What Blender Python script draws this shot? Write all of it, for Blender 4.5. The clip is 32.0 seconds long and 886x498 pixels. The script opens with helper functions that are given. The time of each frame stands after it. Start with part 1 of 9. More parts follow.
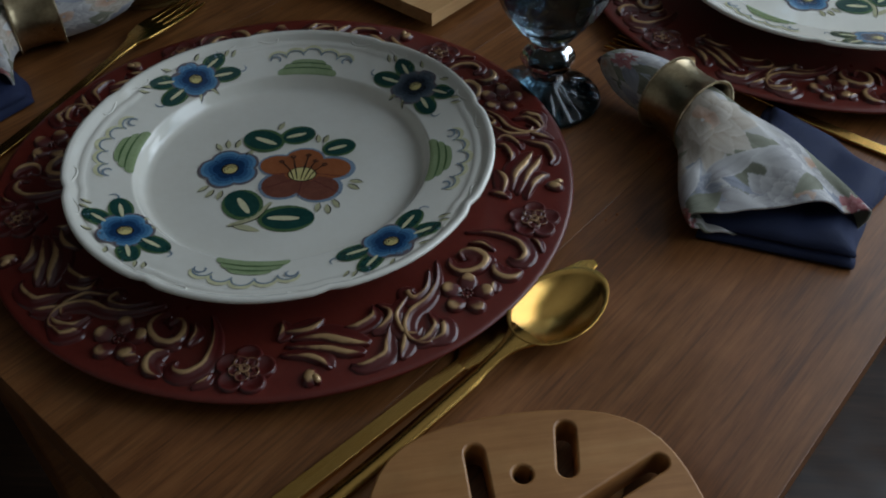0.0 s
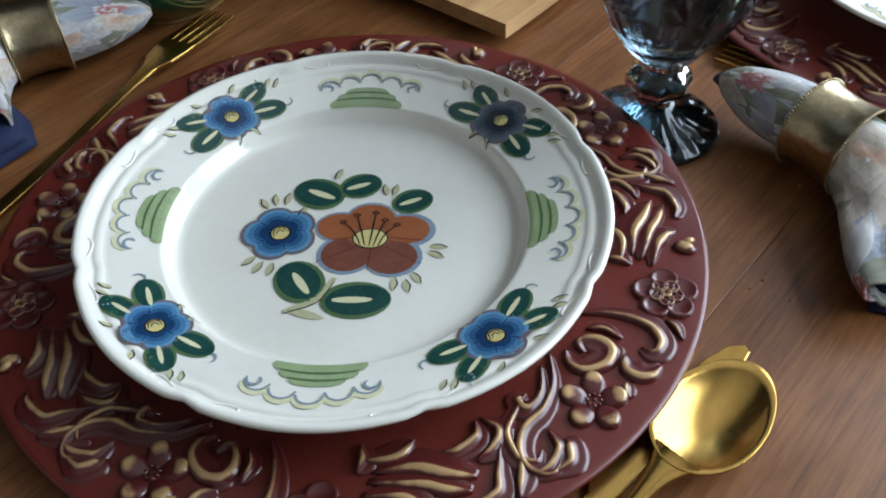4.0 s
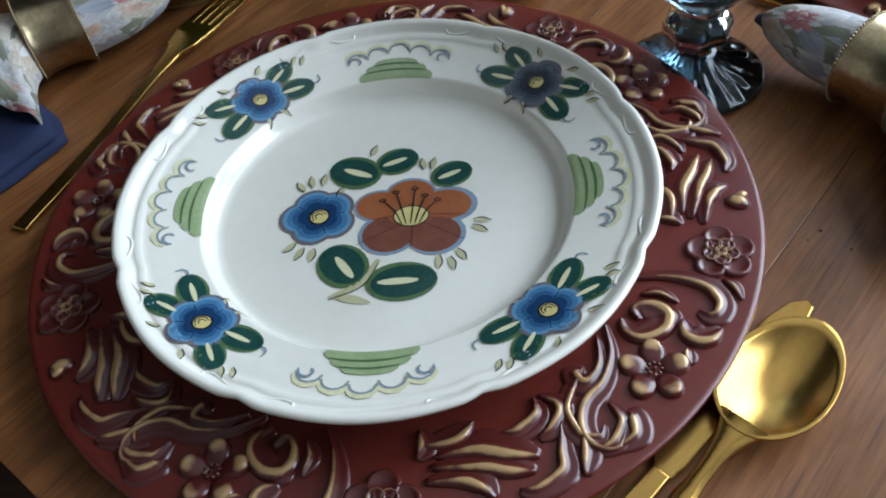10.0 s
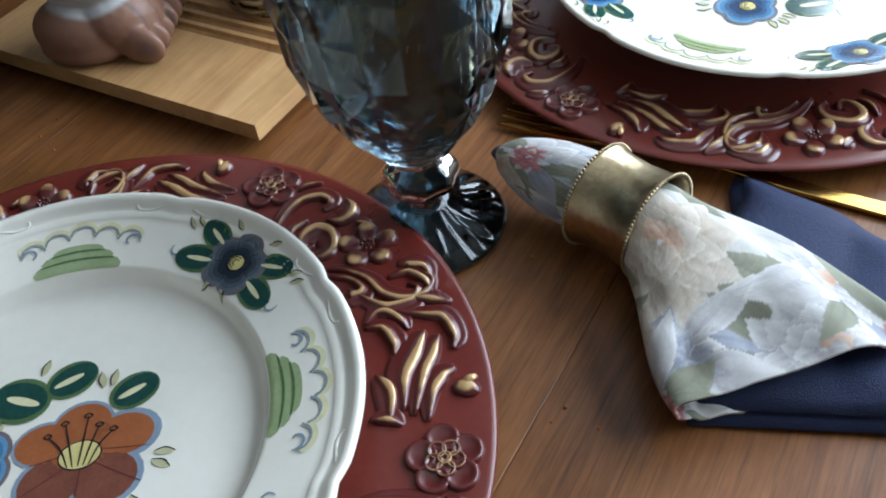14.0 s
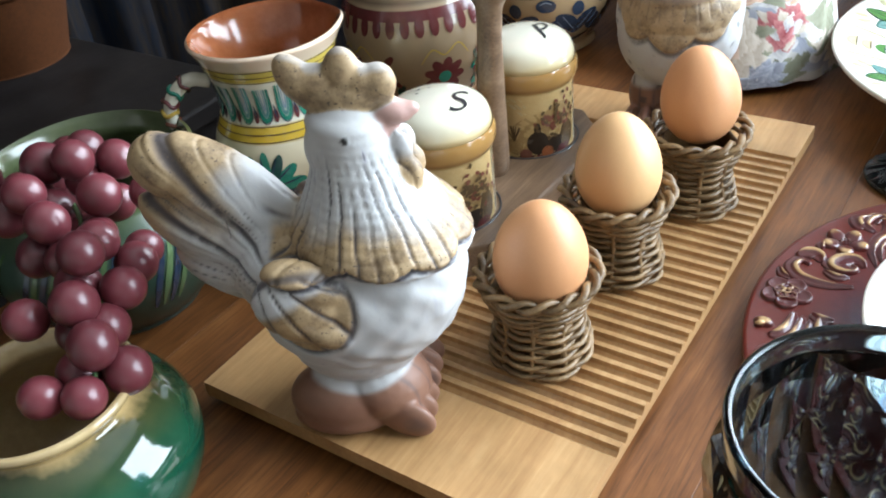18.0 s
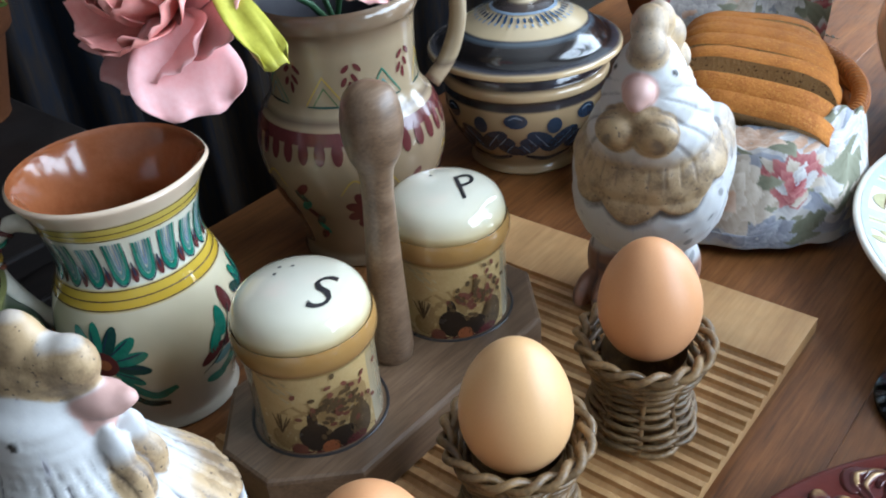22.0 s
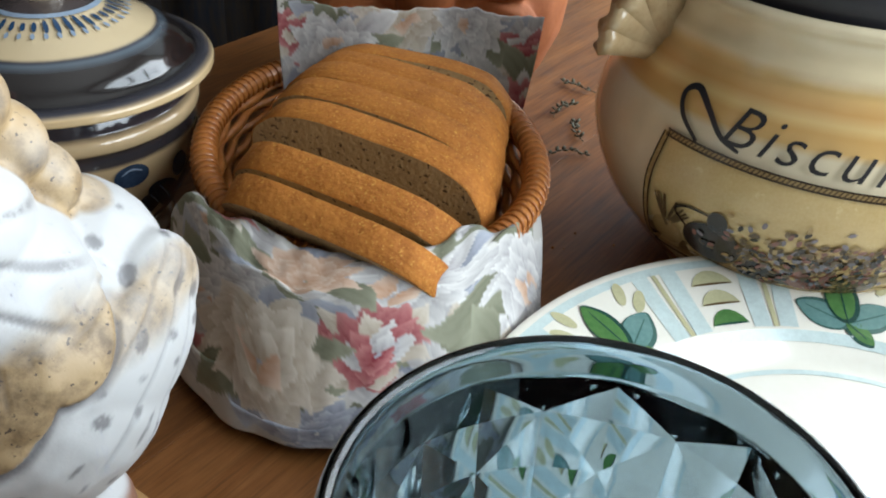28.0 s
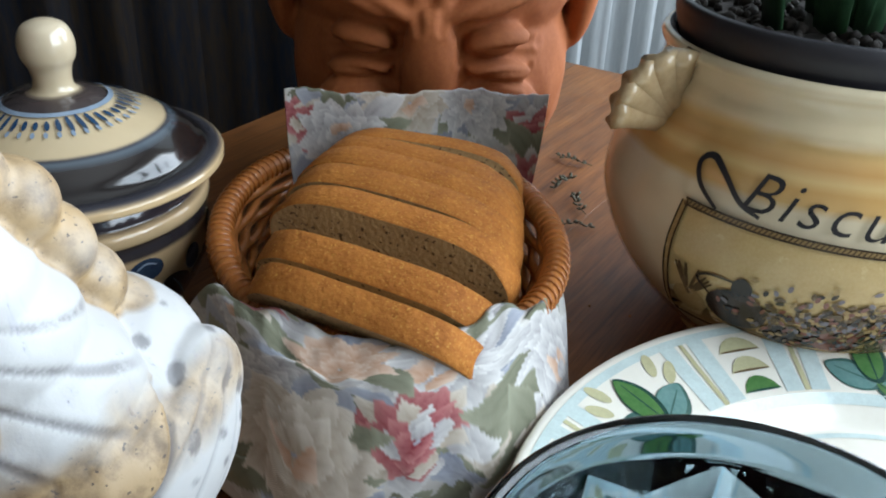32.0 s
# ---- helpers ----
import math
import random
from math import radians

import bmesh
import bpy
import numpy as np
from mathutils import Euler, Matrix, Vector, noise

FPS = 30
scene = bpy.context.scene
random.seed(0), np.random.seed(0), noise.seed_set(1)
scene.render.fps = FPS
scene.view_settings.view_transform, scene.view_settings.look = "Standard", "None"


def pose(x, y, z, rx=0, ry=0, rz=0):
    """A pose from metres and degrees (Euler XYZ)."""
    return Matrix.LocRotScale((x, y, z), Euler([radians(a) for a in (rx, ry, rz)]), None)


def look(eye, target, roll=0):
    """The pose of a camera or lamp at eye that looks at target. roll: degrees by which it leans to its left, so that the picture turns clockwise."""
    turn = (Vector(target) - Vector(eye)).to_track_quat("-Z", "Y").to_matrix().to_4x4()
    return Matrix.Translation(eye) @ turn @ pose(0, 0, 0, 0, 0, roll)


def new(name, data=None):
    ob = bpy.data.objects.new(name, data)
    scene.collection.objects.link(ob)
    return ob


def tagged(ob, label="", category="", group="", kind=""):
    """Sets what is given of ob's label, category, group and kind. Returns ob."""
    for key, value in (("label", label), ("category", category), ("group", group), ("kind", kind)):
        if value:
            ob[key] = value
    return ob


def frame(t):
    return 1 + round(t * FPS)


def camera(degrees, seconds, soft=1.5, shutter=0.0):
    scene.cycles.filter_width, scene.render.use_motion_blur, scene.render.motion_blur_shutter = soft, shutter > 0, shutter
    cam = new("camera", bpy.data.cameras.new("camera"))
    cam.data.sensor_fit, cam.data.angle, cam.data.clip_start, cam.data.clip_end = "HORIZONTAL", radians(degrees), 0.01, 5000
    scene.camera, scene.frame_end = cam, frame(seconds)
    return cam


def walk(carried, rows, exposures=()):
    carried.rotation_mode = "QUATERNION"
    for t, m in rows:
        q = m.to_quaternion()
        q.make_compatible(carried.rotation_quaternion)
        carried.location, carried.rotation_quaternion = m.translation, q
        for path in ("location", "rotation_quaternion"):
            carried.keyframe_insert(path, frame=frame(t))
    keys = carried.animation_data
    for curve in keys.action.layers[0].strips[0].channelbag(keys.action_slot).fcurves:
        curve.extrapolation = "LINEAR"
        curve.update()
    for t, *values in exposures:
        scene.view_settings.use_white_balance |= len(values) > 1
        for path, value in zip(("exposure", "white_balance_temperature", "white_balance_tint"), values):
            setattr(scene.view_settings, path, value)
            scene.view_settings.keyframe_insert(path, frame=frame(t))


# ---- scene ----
# Metres, z = 0 on the table top, the floor lies 0.76 below.
cam = camera(53.1, 32.0, soft=2.0)
PATH = [
    (0, (0.123, -0.4, 0.356), (0.018, 1.018, -1.05), -0.6),
    (0.5, (0.125, -0.372, 0.358), (-0.017, 1.032, -1.059), -1.8),
    (1, (0.129, -0.349, 0.345), (0.005, 1.08, -1.049), -1.9),
    (1.5, (0.115, -0.345, 0.341), (-0.006, 1.078, -1.059), -1.9),
    (2, (0.102, -0.344, 0.334), (-0.024, 1.081, -1.064), -2.0),
    (2.5, (0.096, -0.336, 0.328), (-0.037, 1.087, -1.071), -2.2),
    (3, (0.09, -0.328, 0.321), (-0.041, 1.087, -1.086), -2.1),
    (3.5, (0.086, -0.316, 0.319), (-0.042, 1.092, -1.095), -2.2),
    (4, (0.072, -0.297, 0.318), (-0.054, 1.089, -1.118), -2.4),
    (4.5, (0.063, -0.289, 0.313), (-0.083, 1.081, -1.138), -3.4),
    (6.5, (0.064, -0.278, 0.316), (-0.105, 1.055, -1.165), -5.0),
    (7, (0.059, -0.278, 0.317), (-0.132, 1.047, -1.169), -6.1),
    (7.5, (0.062, -0.283, 0.319), (-0.132, 1.043, -1.165), -6.5),
    (8, (0.064, -0.287, 0.323), (-0.131, 1.034, -1.165), -6.9),
    (8.5, (0.066, -0.288, 0.324), (-0.133, 1.033, -1.165), -7.2),
    (9, (0.063, -0.283, 0.322), (-0.132, 1.031, -1.173), -7.5),
    (9.5, (0.065, -0.281, 0.317), (-0.14, 1.032, -1.177), -8.9),
    (10, (0.067, -0.283, 0.317), (-0.138, 1.022, -1.184), -9.2),
    (10.5, (0.067, -0.284, 0.316), (-0.143, 1.02, -1.186), -9.6),
    (11, (0.072, -0.264, 0.312), (-0.129, 1.052, -1.181), -10.4),
    (11.5, (0.11, -0.224, 0.309), (0.045, 1.145, -1.147), -8.5),
    (12, (0.139, -0.208, 0.302), (0.162, 1.206, -1.113), -8.5),
    (12.5, (0.149, -0.2, 0.303), (0.186, 1.191, -1.134), -8.9),
    (13, (0.158, -0.197, 0.298), (0.194, 1.206, -1.127), -9.2),
    (13.5, (0.159, -0.201, 0.302), (0.197, 1.189, -1.136), -9.0),
    (15.5, (0.111, -0.197, 0.296), (0.05, 1.218, -1.116), -8.6),
    (16, (0.087, -0.169, 0.321), (0.008, 1.254, -1.082), -9.3),
    (16.5, (0.062, -0.143, 0.349), (-0.039, 1.336, -0.994), -9.9),
    (17, (0.045, -0.122, 0.355), (-0.019, 1.421, -0.916), -7.9),
    (17.5, (0.042, -0.091, 0.364), (0.012, 1.514, -0.828), -7.4),
    (18, (0.041, -0.062, 0.374), (0.016, 1.562, -0.793), -7.3),
    (18.5, (0.049, -0.038, 0.374), (0.045, 1.602, -0.771), -7.5),
    (19, (0.061, -0.018, 0.383), (0.091, 1.645, -0.728), -7.7),
    (19.5, (0.055, 0.017, 0.383), (0.093, 1.682, -0.724), -7.7),
    (20, (0.061, 0.055, 0.369), (0.105, 1.719, -0.739), -7.5),
    (20.5, (0.073, 0.07, 0.376), (-0.026, 1.723, -0.745), -6.1),
    (21, (0.101, 0.09, 0.378), (-0.043, 1.739, -0.744), -5.8),
    (21.5, (0.126, 0.101, 0.374), (-0.017, 1.751, -0.747), -5.8),
    (22, (0.144, 0.103, 0.373), (-0.002, 1.758, -0.74), -5.2),
    (22.5, (0.165, 0.106, 0.371), (0.047, 1.769, -0.733), -3.6),
    (23, (0.196, 0.112, 0.367), (0.1, 1.777, -0.736), -3.2),
    (23.5, (0.203, 0.112, 0.373), (0.116, 1.783, -0.722), -3.0),
    (24, (0.216, 0.11, 0.381), (0.14, 1.791, -0.7), -2.4),
    (24.5, (0.23, 0.107, 0.379), (0.173, 1.794, -0.694), -1.9),
    (26.5, (0.232, 0.144, 0.33), (0.468, 1.798, -0.769), 3.7),
    (27, (0.264, 0.229, 0.321), (0.449, 1.891, -0.775), 3.5),
    (27.5, (0.313, 0.319, 0.312), (0.445, 1.973, -0.804), 3.3),
    (28, (0.349, 0.365, 0.296), (0.451, 2.01, -0.837), 4.3),
    (28.5, (0.368, 0.406, 0.285), (0.485, 2.049, -0.849), 5.1),
    (29, (0.36, 0.42, 0.278), (0.472, 2.043, -0.885), 5.6),
    (29.5, (0.356, 0.424, 0.277), (0.447, 2.044, -0.892), 5.5),
    (30, (0.358, 0.424, 0.274), (0.472, 2.043, -0.895), 6.1),
    (30.5, (0.349, 0.429, 0.283), (0.483, 2.064, -0.862), 5.9),
    (31, (0.343, 0.427, 0.307), (0.491, 2.155, -0.691), 2.6),
    (31.5, (0.333, 0.401, 0.306), (0.488, 2.142, -0.667), 2.2),
    (32, (0.326, 0.37, 0.294), (0.481, 2.105, -0.689), 2.3),
]
EXPOSURES = [(0.0, -1.50, 6200, 10), (0.4, -1.00, 6150, 10), (0.8, -0.30, 5950, 10), (1.3, -0.08, 5850, 10), (4.0, 0.08, 6100, 10), (11.0, 0.04, 6000, 10), (12.0, 0.18, 6050, 10), (13.0, 0.26, 6000, 10), (15.5, 0.30, 6200, 10), (16.0, 0.38, 6200, 10), (17.0, 0.94, 6300, 10), (18.0, 0.98, 6350, 10), (19.0, 0.52, 5850, 10), (20.0, 0.44, 6000, 10), (22.0, 0.34, 5850, 10), (23.0, 0.58, 5650, 10), (24.5, 0.56, 5500, 10), (26.5, -0.06, 6300, 10), (27.0, 0.12, 6700, 10), (29.0, -0.34, 6650, 10), (30.5, -0.36, 6550, 10), (31.0, 0.12, 6450, 10), (31.5, 0.14, 6450, 10), (32.0, -0.14, 6400, 10)]
walk(cam, [(t, look(eye, target, roll)) for t, eye, target, roll in PATH], EXPOSURES)

# ---- world and light ----
world = bpy.data.worlds.new("sky_world")
scene.world = world
world.use_nodes = True
sky = world.node_tree.nodes.new("ShaderNodeTexSky")
sky.sky_type, sky.sun_disc = "NISHITA", False
sky.sun_elevation, sky.sun_rotation = radians(38), radians(40)
world.node_tree.links.new(sky.outputs[0], world.node_tree.nodes["Background"].inputs[0])
world.node_tree.nodes["Background"].inputs[1].default_value = 0.12


def window_light(name, eye, target, sx, sy, power, color):
    d = bpy.data.lights.new(name, "AREA")
    d.shape, d.size, d.size_y, d.energy, d.color = "RECTANGLE", sx, sy, power, color
    ob = new(name, d)
    ob.matrix_world = look(eye, target)
    return ob


window_light("window_daylight", (1.285, 0.700, 0.80), (0.3, 0.700, 0.80), 2.18, 1.28, 76, (0.78, 0.90, 1.0))

# ---- builders ----
def part(name, bm, material, parent=None, label="", smooth=True, m=None):
    """One mesh object from a bmesh, under a thing or a part."""
    me = bpy.data.meshes.new(name)
    bmesh.ops.recalc_face_normals(bm, faces=bm.faces)
    bm.to_mesh(me)
    bm.free()
    for mt in material if isinstance(material, (list, tuple)) else [material]:
        me.materials.append(mt)
    me.polygons.foreach_set("use_smooth", [smooth] * len(me.polygons))
    ob = new(name, me)
    if parent is not None:
        ob.parent = parent
    if m is not None:
        ob.matrix_basis = m
    if label:
        tagged(ob, label)
    return ob


def thing(name, label, category, x=0, y=0, z=0, turn=0, group="", kind=""):
    ob = new(name)
    ob.empty_display_size = 0.02
    ob.matrix_basis = pose(x, y, z, 0, 0, turn)
    return tagged(ob, label, category, group, kind)


def lathe(profile, segs=64, shape=None):
    """A turned body from (radius, height) pairs; shape(r, z, a) may move a point."""
    bm = bmesh.new()
    rows = []
    for r, z in profile:
        if r < 1e-6:
            rows.append([bm.verts.new((0, 0, z))])
            continue
        ring = []
        for k in range(segs):
            a = 2 * math.pi * k / segs
            x, y, w = (shape(r, z, a) if shape else (r * math.cos(a), r * math.sin(a), z))
            ring.append(bm.verts.new((x, y, w)))
        rows.append(ring)
    for p, q in zip(rows, rows[1:]):
        for k in range(segs):
            n = (k + 1) % segs
            if len(p) == 1 and len(q) == 1:
                break
            if len(p) == 1:
                bm.faces.new((p[0], q[k], q[n]))
            elif len(q) == 1:
                bm.faces.new((p[k], p[n], q[0]))
            else:
                bm.faces.new((p[k], p[n], q[n], q[k]))
    return bm


def smooth_profile(points, steps=5):
    """Catmull-Rom through the given points, in any dimension."""
    p = [np.array(q, float) for q in points]
    p = [2 * p[0] - p[1]] + p + [2 * p[-1] - p[-2]]
    out = []
    for i in range(1, len(p) - 2):
        for k in range(steps):
            t = k / steps
            out.append(0.5 * (2 * p[i] + (p[i + 1] - p[i - 1]) * t + (2 * p[i - 1] - 5 * p[i] + 4 * p[i + 1] - p[i + 2]) * t * t
                              + (3 * p[i] - p[i - 1] - 3 * p[i + 1] + p[i + 2]) * t ** 3))
    out.append(p[-2])
    return out


def tube(bm, points, radius, segs=6, flat=1.0, caps=True):
    """A round strand along points; radius: a number or a list, flat squeezes it upright."""
    pts = [Vector(p) for p in points]
    n = len(pts)
    rings = []
    side = None
    for i, p in enumerate(pts):
        d = (pts[min(i + 1, n - 1)] - pts[max(i - 1, 0)]).normalized()
        ref = side if side is not None else (Vector((0, 0, 1)) if abs(d.z) < 0.9 else Vector((1, 0, 0))).cross(d)
        side = (ref - d * ref.dot(d)).normalized()
        up = d.cross(side)
        r = radius[i] if isinstance(radius, (list, tuple, np.ndarray)) else radius
        rings.append([bm.verts.new(p + (side * math.cos(a) + up * (math.sin(a) * flat)) * r)
                      for a in (2 * math.pi * k / segs for k in range(segs))])
    for a, b in zip(rings, rings[1:]):
        for k in range(segs):
            bm.faces.new((a[k], a[(k + 1) % segs], b[(k + 1) % segs], b[k]))
    if caps:
        bm.faces.new(rings[0][::-1])
        bm.faces.new(rings[-1])
    return bm


def loop_tube(bm, points, radius, segs=6):
    """A closed strand."""
    pts = [Vector(p) for p in points]
    n = len(pts)
    rings = []
    for i, p in enumerate(pts):
        d = (pts[(i + 1) % n] - pts[i - 1]).normalized()
        side = Vector((0, 0, 1)).cross(d).normalized()
        up = d.cross(side)
        rings.append([bm.verts.new(p + (side * math.cos(a) + up * math.sin(a)) * radius)
                      for a in (2 * math.pi * k / segs for k in range(segs))])
    for i in range(n):
        a, b = rings[i], rings[(i + 1) % n]
        for k in range(segs):
            bm.faces.new((a[k], a[(k + 1) % segs], b[(k + 1) % segs], b[k]))
    return bm


def box(bm, x0, y0, z0, x1, y1, z1, bevel=0.0):
    m = Matrix.LocRotScale(((x0 + x1) / 2, (y0 + y1) / 2, (z0 + z1) / 2), None, (x1 - x0, y1 - y0, z1 - z0))
    r = bmesh.ops.create_cube(bm, size=1, matrix=m)
    if bevel:
        edges = list({e for v in r["verts"] for e in v.link_edges})
        bmesh.ops.bevel(bm, geom=edges, offset=bevel, segments=2, affect="EDGES", profile=0.5)
    return bm


def prism(bm, outline, z0, z1, bevel=0.0):
    """An upright slab over a 2D outline."""
    lo = [bm.verts.new((x, y, z0)) for x, y in outline]
    hi = [bm.verts.new((x, y, z1)) for x, y in outline]
    n = len(outline)
    bm.faces.new(lo[::-1])
    top = bm.faces.new(hi)
    for k in range(n):
        bm.faces.new((lo[k], lo[(k + 1) % n], hi[(k + 1) % n], hi[k]))
    if bevel:
        bmesh.ops.bevel(bm, geom=list(top.edges), offset=bevel, segments=2, affect="EDGES", profile=0.5)
    return bm


def ball(bm, c, r, subdiv=3, turn=(0, 0, 0)):
    rr = r if isinstance(r, (tuple, list)) else (r, r, r)
    m = Matrix.LocRotScale(c, Euler([radians(a) for a in turn]), rr)
    bmesh.ops.create_icosphere(bm, subdivisions=subdiv, radius=1, matrix=m)
    return bm


def sculpt(name, blobs, voxel, smooth, factor, finish):
    """One skin over many balls (centre, radii, turn). finish(points, normals) gives the carving depth and the glaze masks."""
    bm = bmesh.new()
    for c, r, turn in blobs:
        ball(bm, c, r, 3, turn)
    me = bpy.data.meshes.new(name)
    bm.to_mesh(me)
    bm.free()
    ob = bpy.data.objects.new(name, me)
    scene.collection.objects.link(ob)
    md = ob.modifiers.new("remesh", "REMESH")
    md.mode, md.voxel_size, md.use_smooth_shade = "VOXEL", voxel, True
    sm = ob.modifiers.new("smooth", "SMOOTH")
    sm.factor, sm.iterations = factor, smooth
    out = bpy.data.meshes.new_from_object(ob.evaluated_get(bpy.context.evaluated_depsgraph_get()))
    bpy.data.objects.remove(ob)
    n = len(out.vertices)
    co, no = np.empty(n * 3), np.empty(n * 3)
    out.vertices.foreach_get("co", co)
    out.vertices.foreach_get("normal", no)
    co, no = co.reshape(-1, 3), no.reshape(-1, 3)
    depth, masks = finish(co, no)
    out.vertices.foreach_set("co", (co + no * depth[:, None]).ravel())
    out.update()
    for kind, value in masks.items():
        out.attributes.new(kind, "FLOAT", "POINT").data.foreach_set("value", np.clip(value, 0, 1))
    out.polygons.foreach_set("use_smooth", [True] * len(out.polygons))
    return out


def within(co, blobs, grow=1.1):
    """How far the points lie inside any of the given balls, 0 to 1."""
    best = np.zeros(len(co))
    for c, r, turn in blobs:
        rot = np.array(Euler([radians(a) for a in turn]).to_matrix())
        d = np.linalg.norm((co - np.array(c)) @ rot / (np.array(r) * grow), axis=1)
        best = np.maximum(best, np.clip((1.12 - d) / 0.14, 0, 1))
    return best


def step(v, lo, hi):
    """Smooth 0 to 1 as v goes from lo to hi, over arrays."""
    t = np.clip((v - lo) / (hi - lo), 0, 1)
    return t * t * (3 - 2 * t)


# ---- materials ----
def node_mat(name):
    m = bpy.data.materials.new(name)
    m.use_nodes = True
    nt = m.node_tree
    b = nt.nodes["Principled BSDF"]

    def add(kind, **inputs):
        n = nt.nodes.new("ShaderNode" + kind)
        for k, v in inputs.items():
            if k in n.inputs.keys():
                n.inputs[k].default_value = v
        return n

    return m, nt, b, add


def rgb(c):
    return (*c, 1.0)


def varied(name, a, b, rough=0.5, scale=30.0, fine=200.0, metal=0.0, bump=0.0, bump_scale=150.0, stretch=(1, 1, 1), coat=0.0, spec=0.5, space="Object", turn=0.0, speck=None, speck_size=400.0, random_tint=0.0, contrast=0.35):
    """A surface between colours a and b, with broad and fine variation, and relief."""
    m, nt, bsdf, add = node_mat(name)
    tc = add("TexCoord")
    mp = add("Mapping")
    mp.inputs["Scale"].default_value = stretch
    mp.inputs["Rotation"].default_value = (0, 0, turn)
    nt.links.new(tc.outputs[space], mp.inputs["Vector"])
    n1 = add("TexNoise", Scale=scale, Detail=4.0, Roughness=0.6)
    n2 = add("TexNoise", Scale=fine, Detail=3.0, Roughness=0.7)
    for n in (n1, n2):
        nt.links.new(mp.outputs[0], n.inputs["Vector"])
    mx = add("Math")
    mx.operation = "MULTIPLY_ADD"
    nt.links.new(n2.outputs["Fac"], mx.inputs[0])
    mx.inputs[1].default_value = 0.5
    half = add("Math")
    half.operation = "MULTIPLY"
    nt.links.new(n1.outputs["Fac"], half.inputs[0])
    half.inputs[1].default_value = 0.5
    nt.links.new(half.outputs[0], mx.inputs[2])
    rng = add("MapRange")
    nt.links.new(mx.outputs[0], rng.inputs["Value"])
    rng.inputs["From Min"].default_value, rng.inputs["From Max"].default_value = 0.5 - contrast / 2, 0.5 + contrast / 2
    mix = add("Mix")
    mix.data_type = "RGBA"
    mix.inputs["A"].default_value, mix.inputs["B"].default_value = rgb(a), rgb(b)
    mix.inputs[6].default_value, mix.inputs[7].default_value = rgb(a), rgb(b)
    nt.links.new(rng.outputs[0], mix.inputs[0])
    col = mix.outputs[2]
    if speck:
        vo = add("TexNoise", Scale=speck_size, Detail=1.0)
        nt.links.new(mp.outputs[0], vo.inputs["Vector"])
        r2 = add("MapRange")
        r2.inputs["From Min"].default_value, r2.inputs["From Max"].default_value = 0.64, 0.70
        nt.links.new(vo.outputs["Fac"], r2.inputs["Value"])
        m2 = add("Mix")
        m2.data_type = "RGBA"
        nt.links.new(r2.outputs[0], m2.inputs[0])
        nt.links.new(col, m2.inputs[6])
        m2.inputs[7].default_value = rgb(speck)
        col = m2.outputs[2]
    if random_tint:
        oi = add("ObjectInfo")
        hs = add("HueSaturation")
        r3 = add("MapRange")
        r3.inputs["To Min"].default_value, r3.inputs["To Max"].default_value = 1 - random_tint, 1 + random_tint
        nt.links.new(oi.outputs["Random"], r3.inputs["Value"])
        nt.links.new(r3.outputs[0], hs.inputs["Value"])
        nt.links.new(col, hs.inputs["Color"])
        col = hs.outputs[0]
    nt.links.new(col, bsdf.inputs["Base Color"])
    rr = add("MapRange")
    rr.inputs["To Min"].default_value, rr.inputs["To Max"].default_value = max(rough - 0.08, 0.02), min(rough + 0.08, 1)
    nt.links.new(n1.outputs["Fac"], rr.inputs["Value"])
    nt.links.new(rr.outputs[0], bsdf.inputs["Roughness"])
    bsdf.inputs["Metallic"].default_value = metal
    bsdf.inputs["Specular IOR Level"].default_value = spec
    bsdf.inputs["Coat Weight"].default_value = coat
    bsdf.inputs["Coat Roughness"].default_value = 0.08
    if bump:
        n3 = add("TexNoise", Scale=bump_scale, Detail=3.0)
        nt.links.new(mp.outputs[0], n3.inputs["Vector"])
        bp = add("Bump", Strength=bump, Distance=0.001)
        nt.links.new(n3.outputs["Fac"], bp.inputs["Height"])
        nt.links.new(bp.outputs[0], bsdf.inputs["Normal"])
    return m


TABLE_TURN = math.atan2(0.797, 0.604)


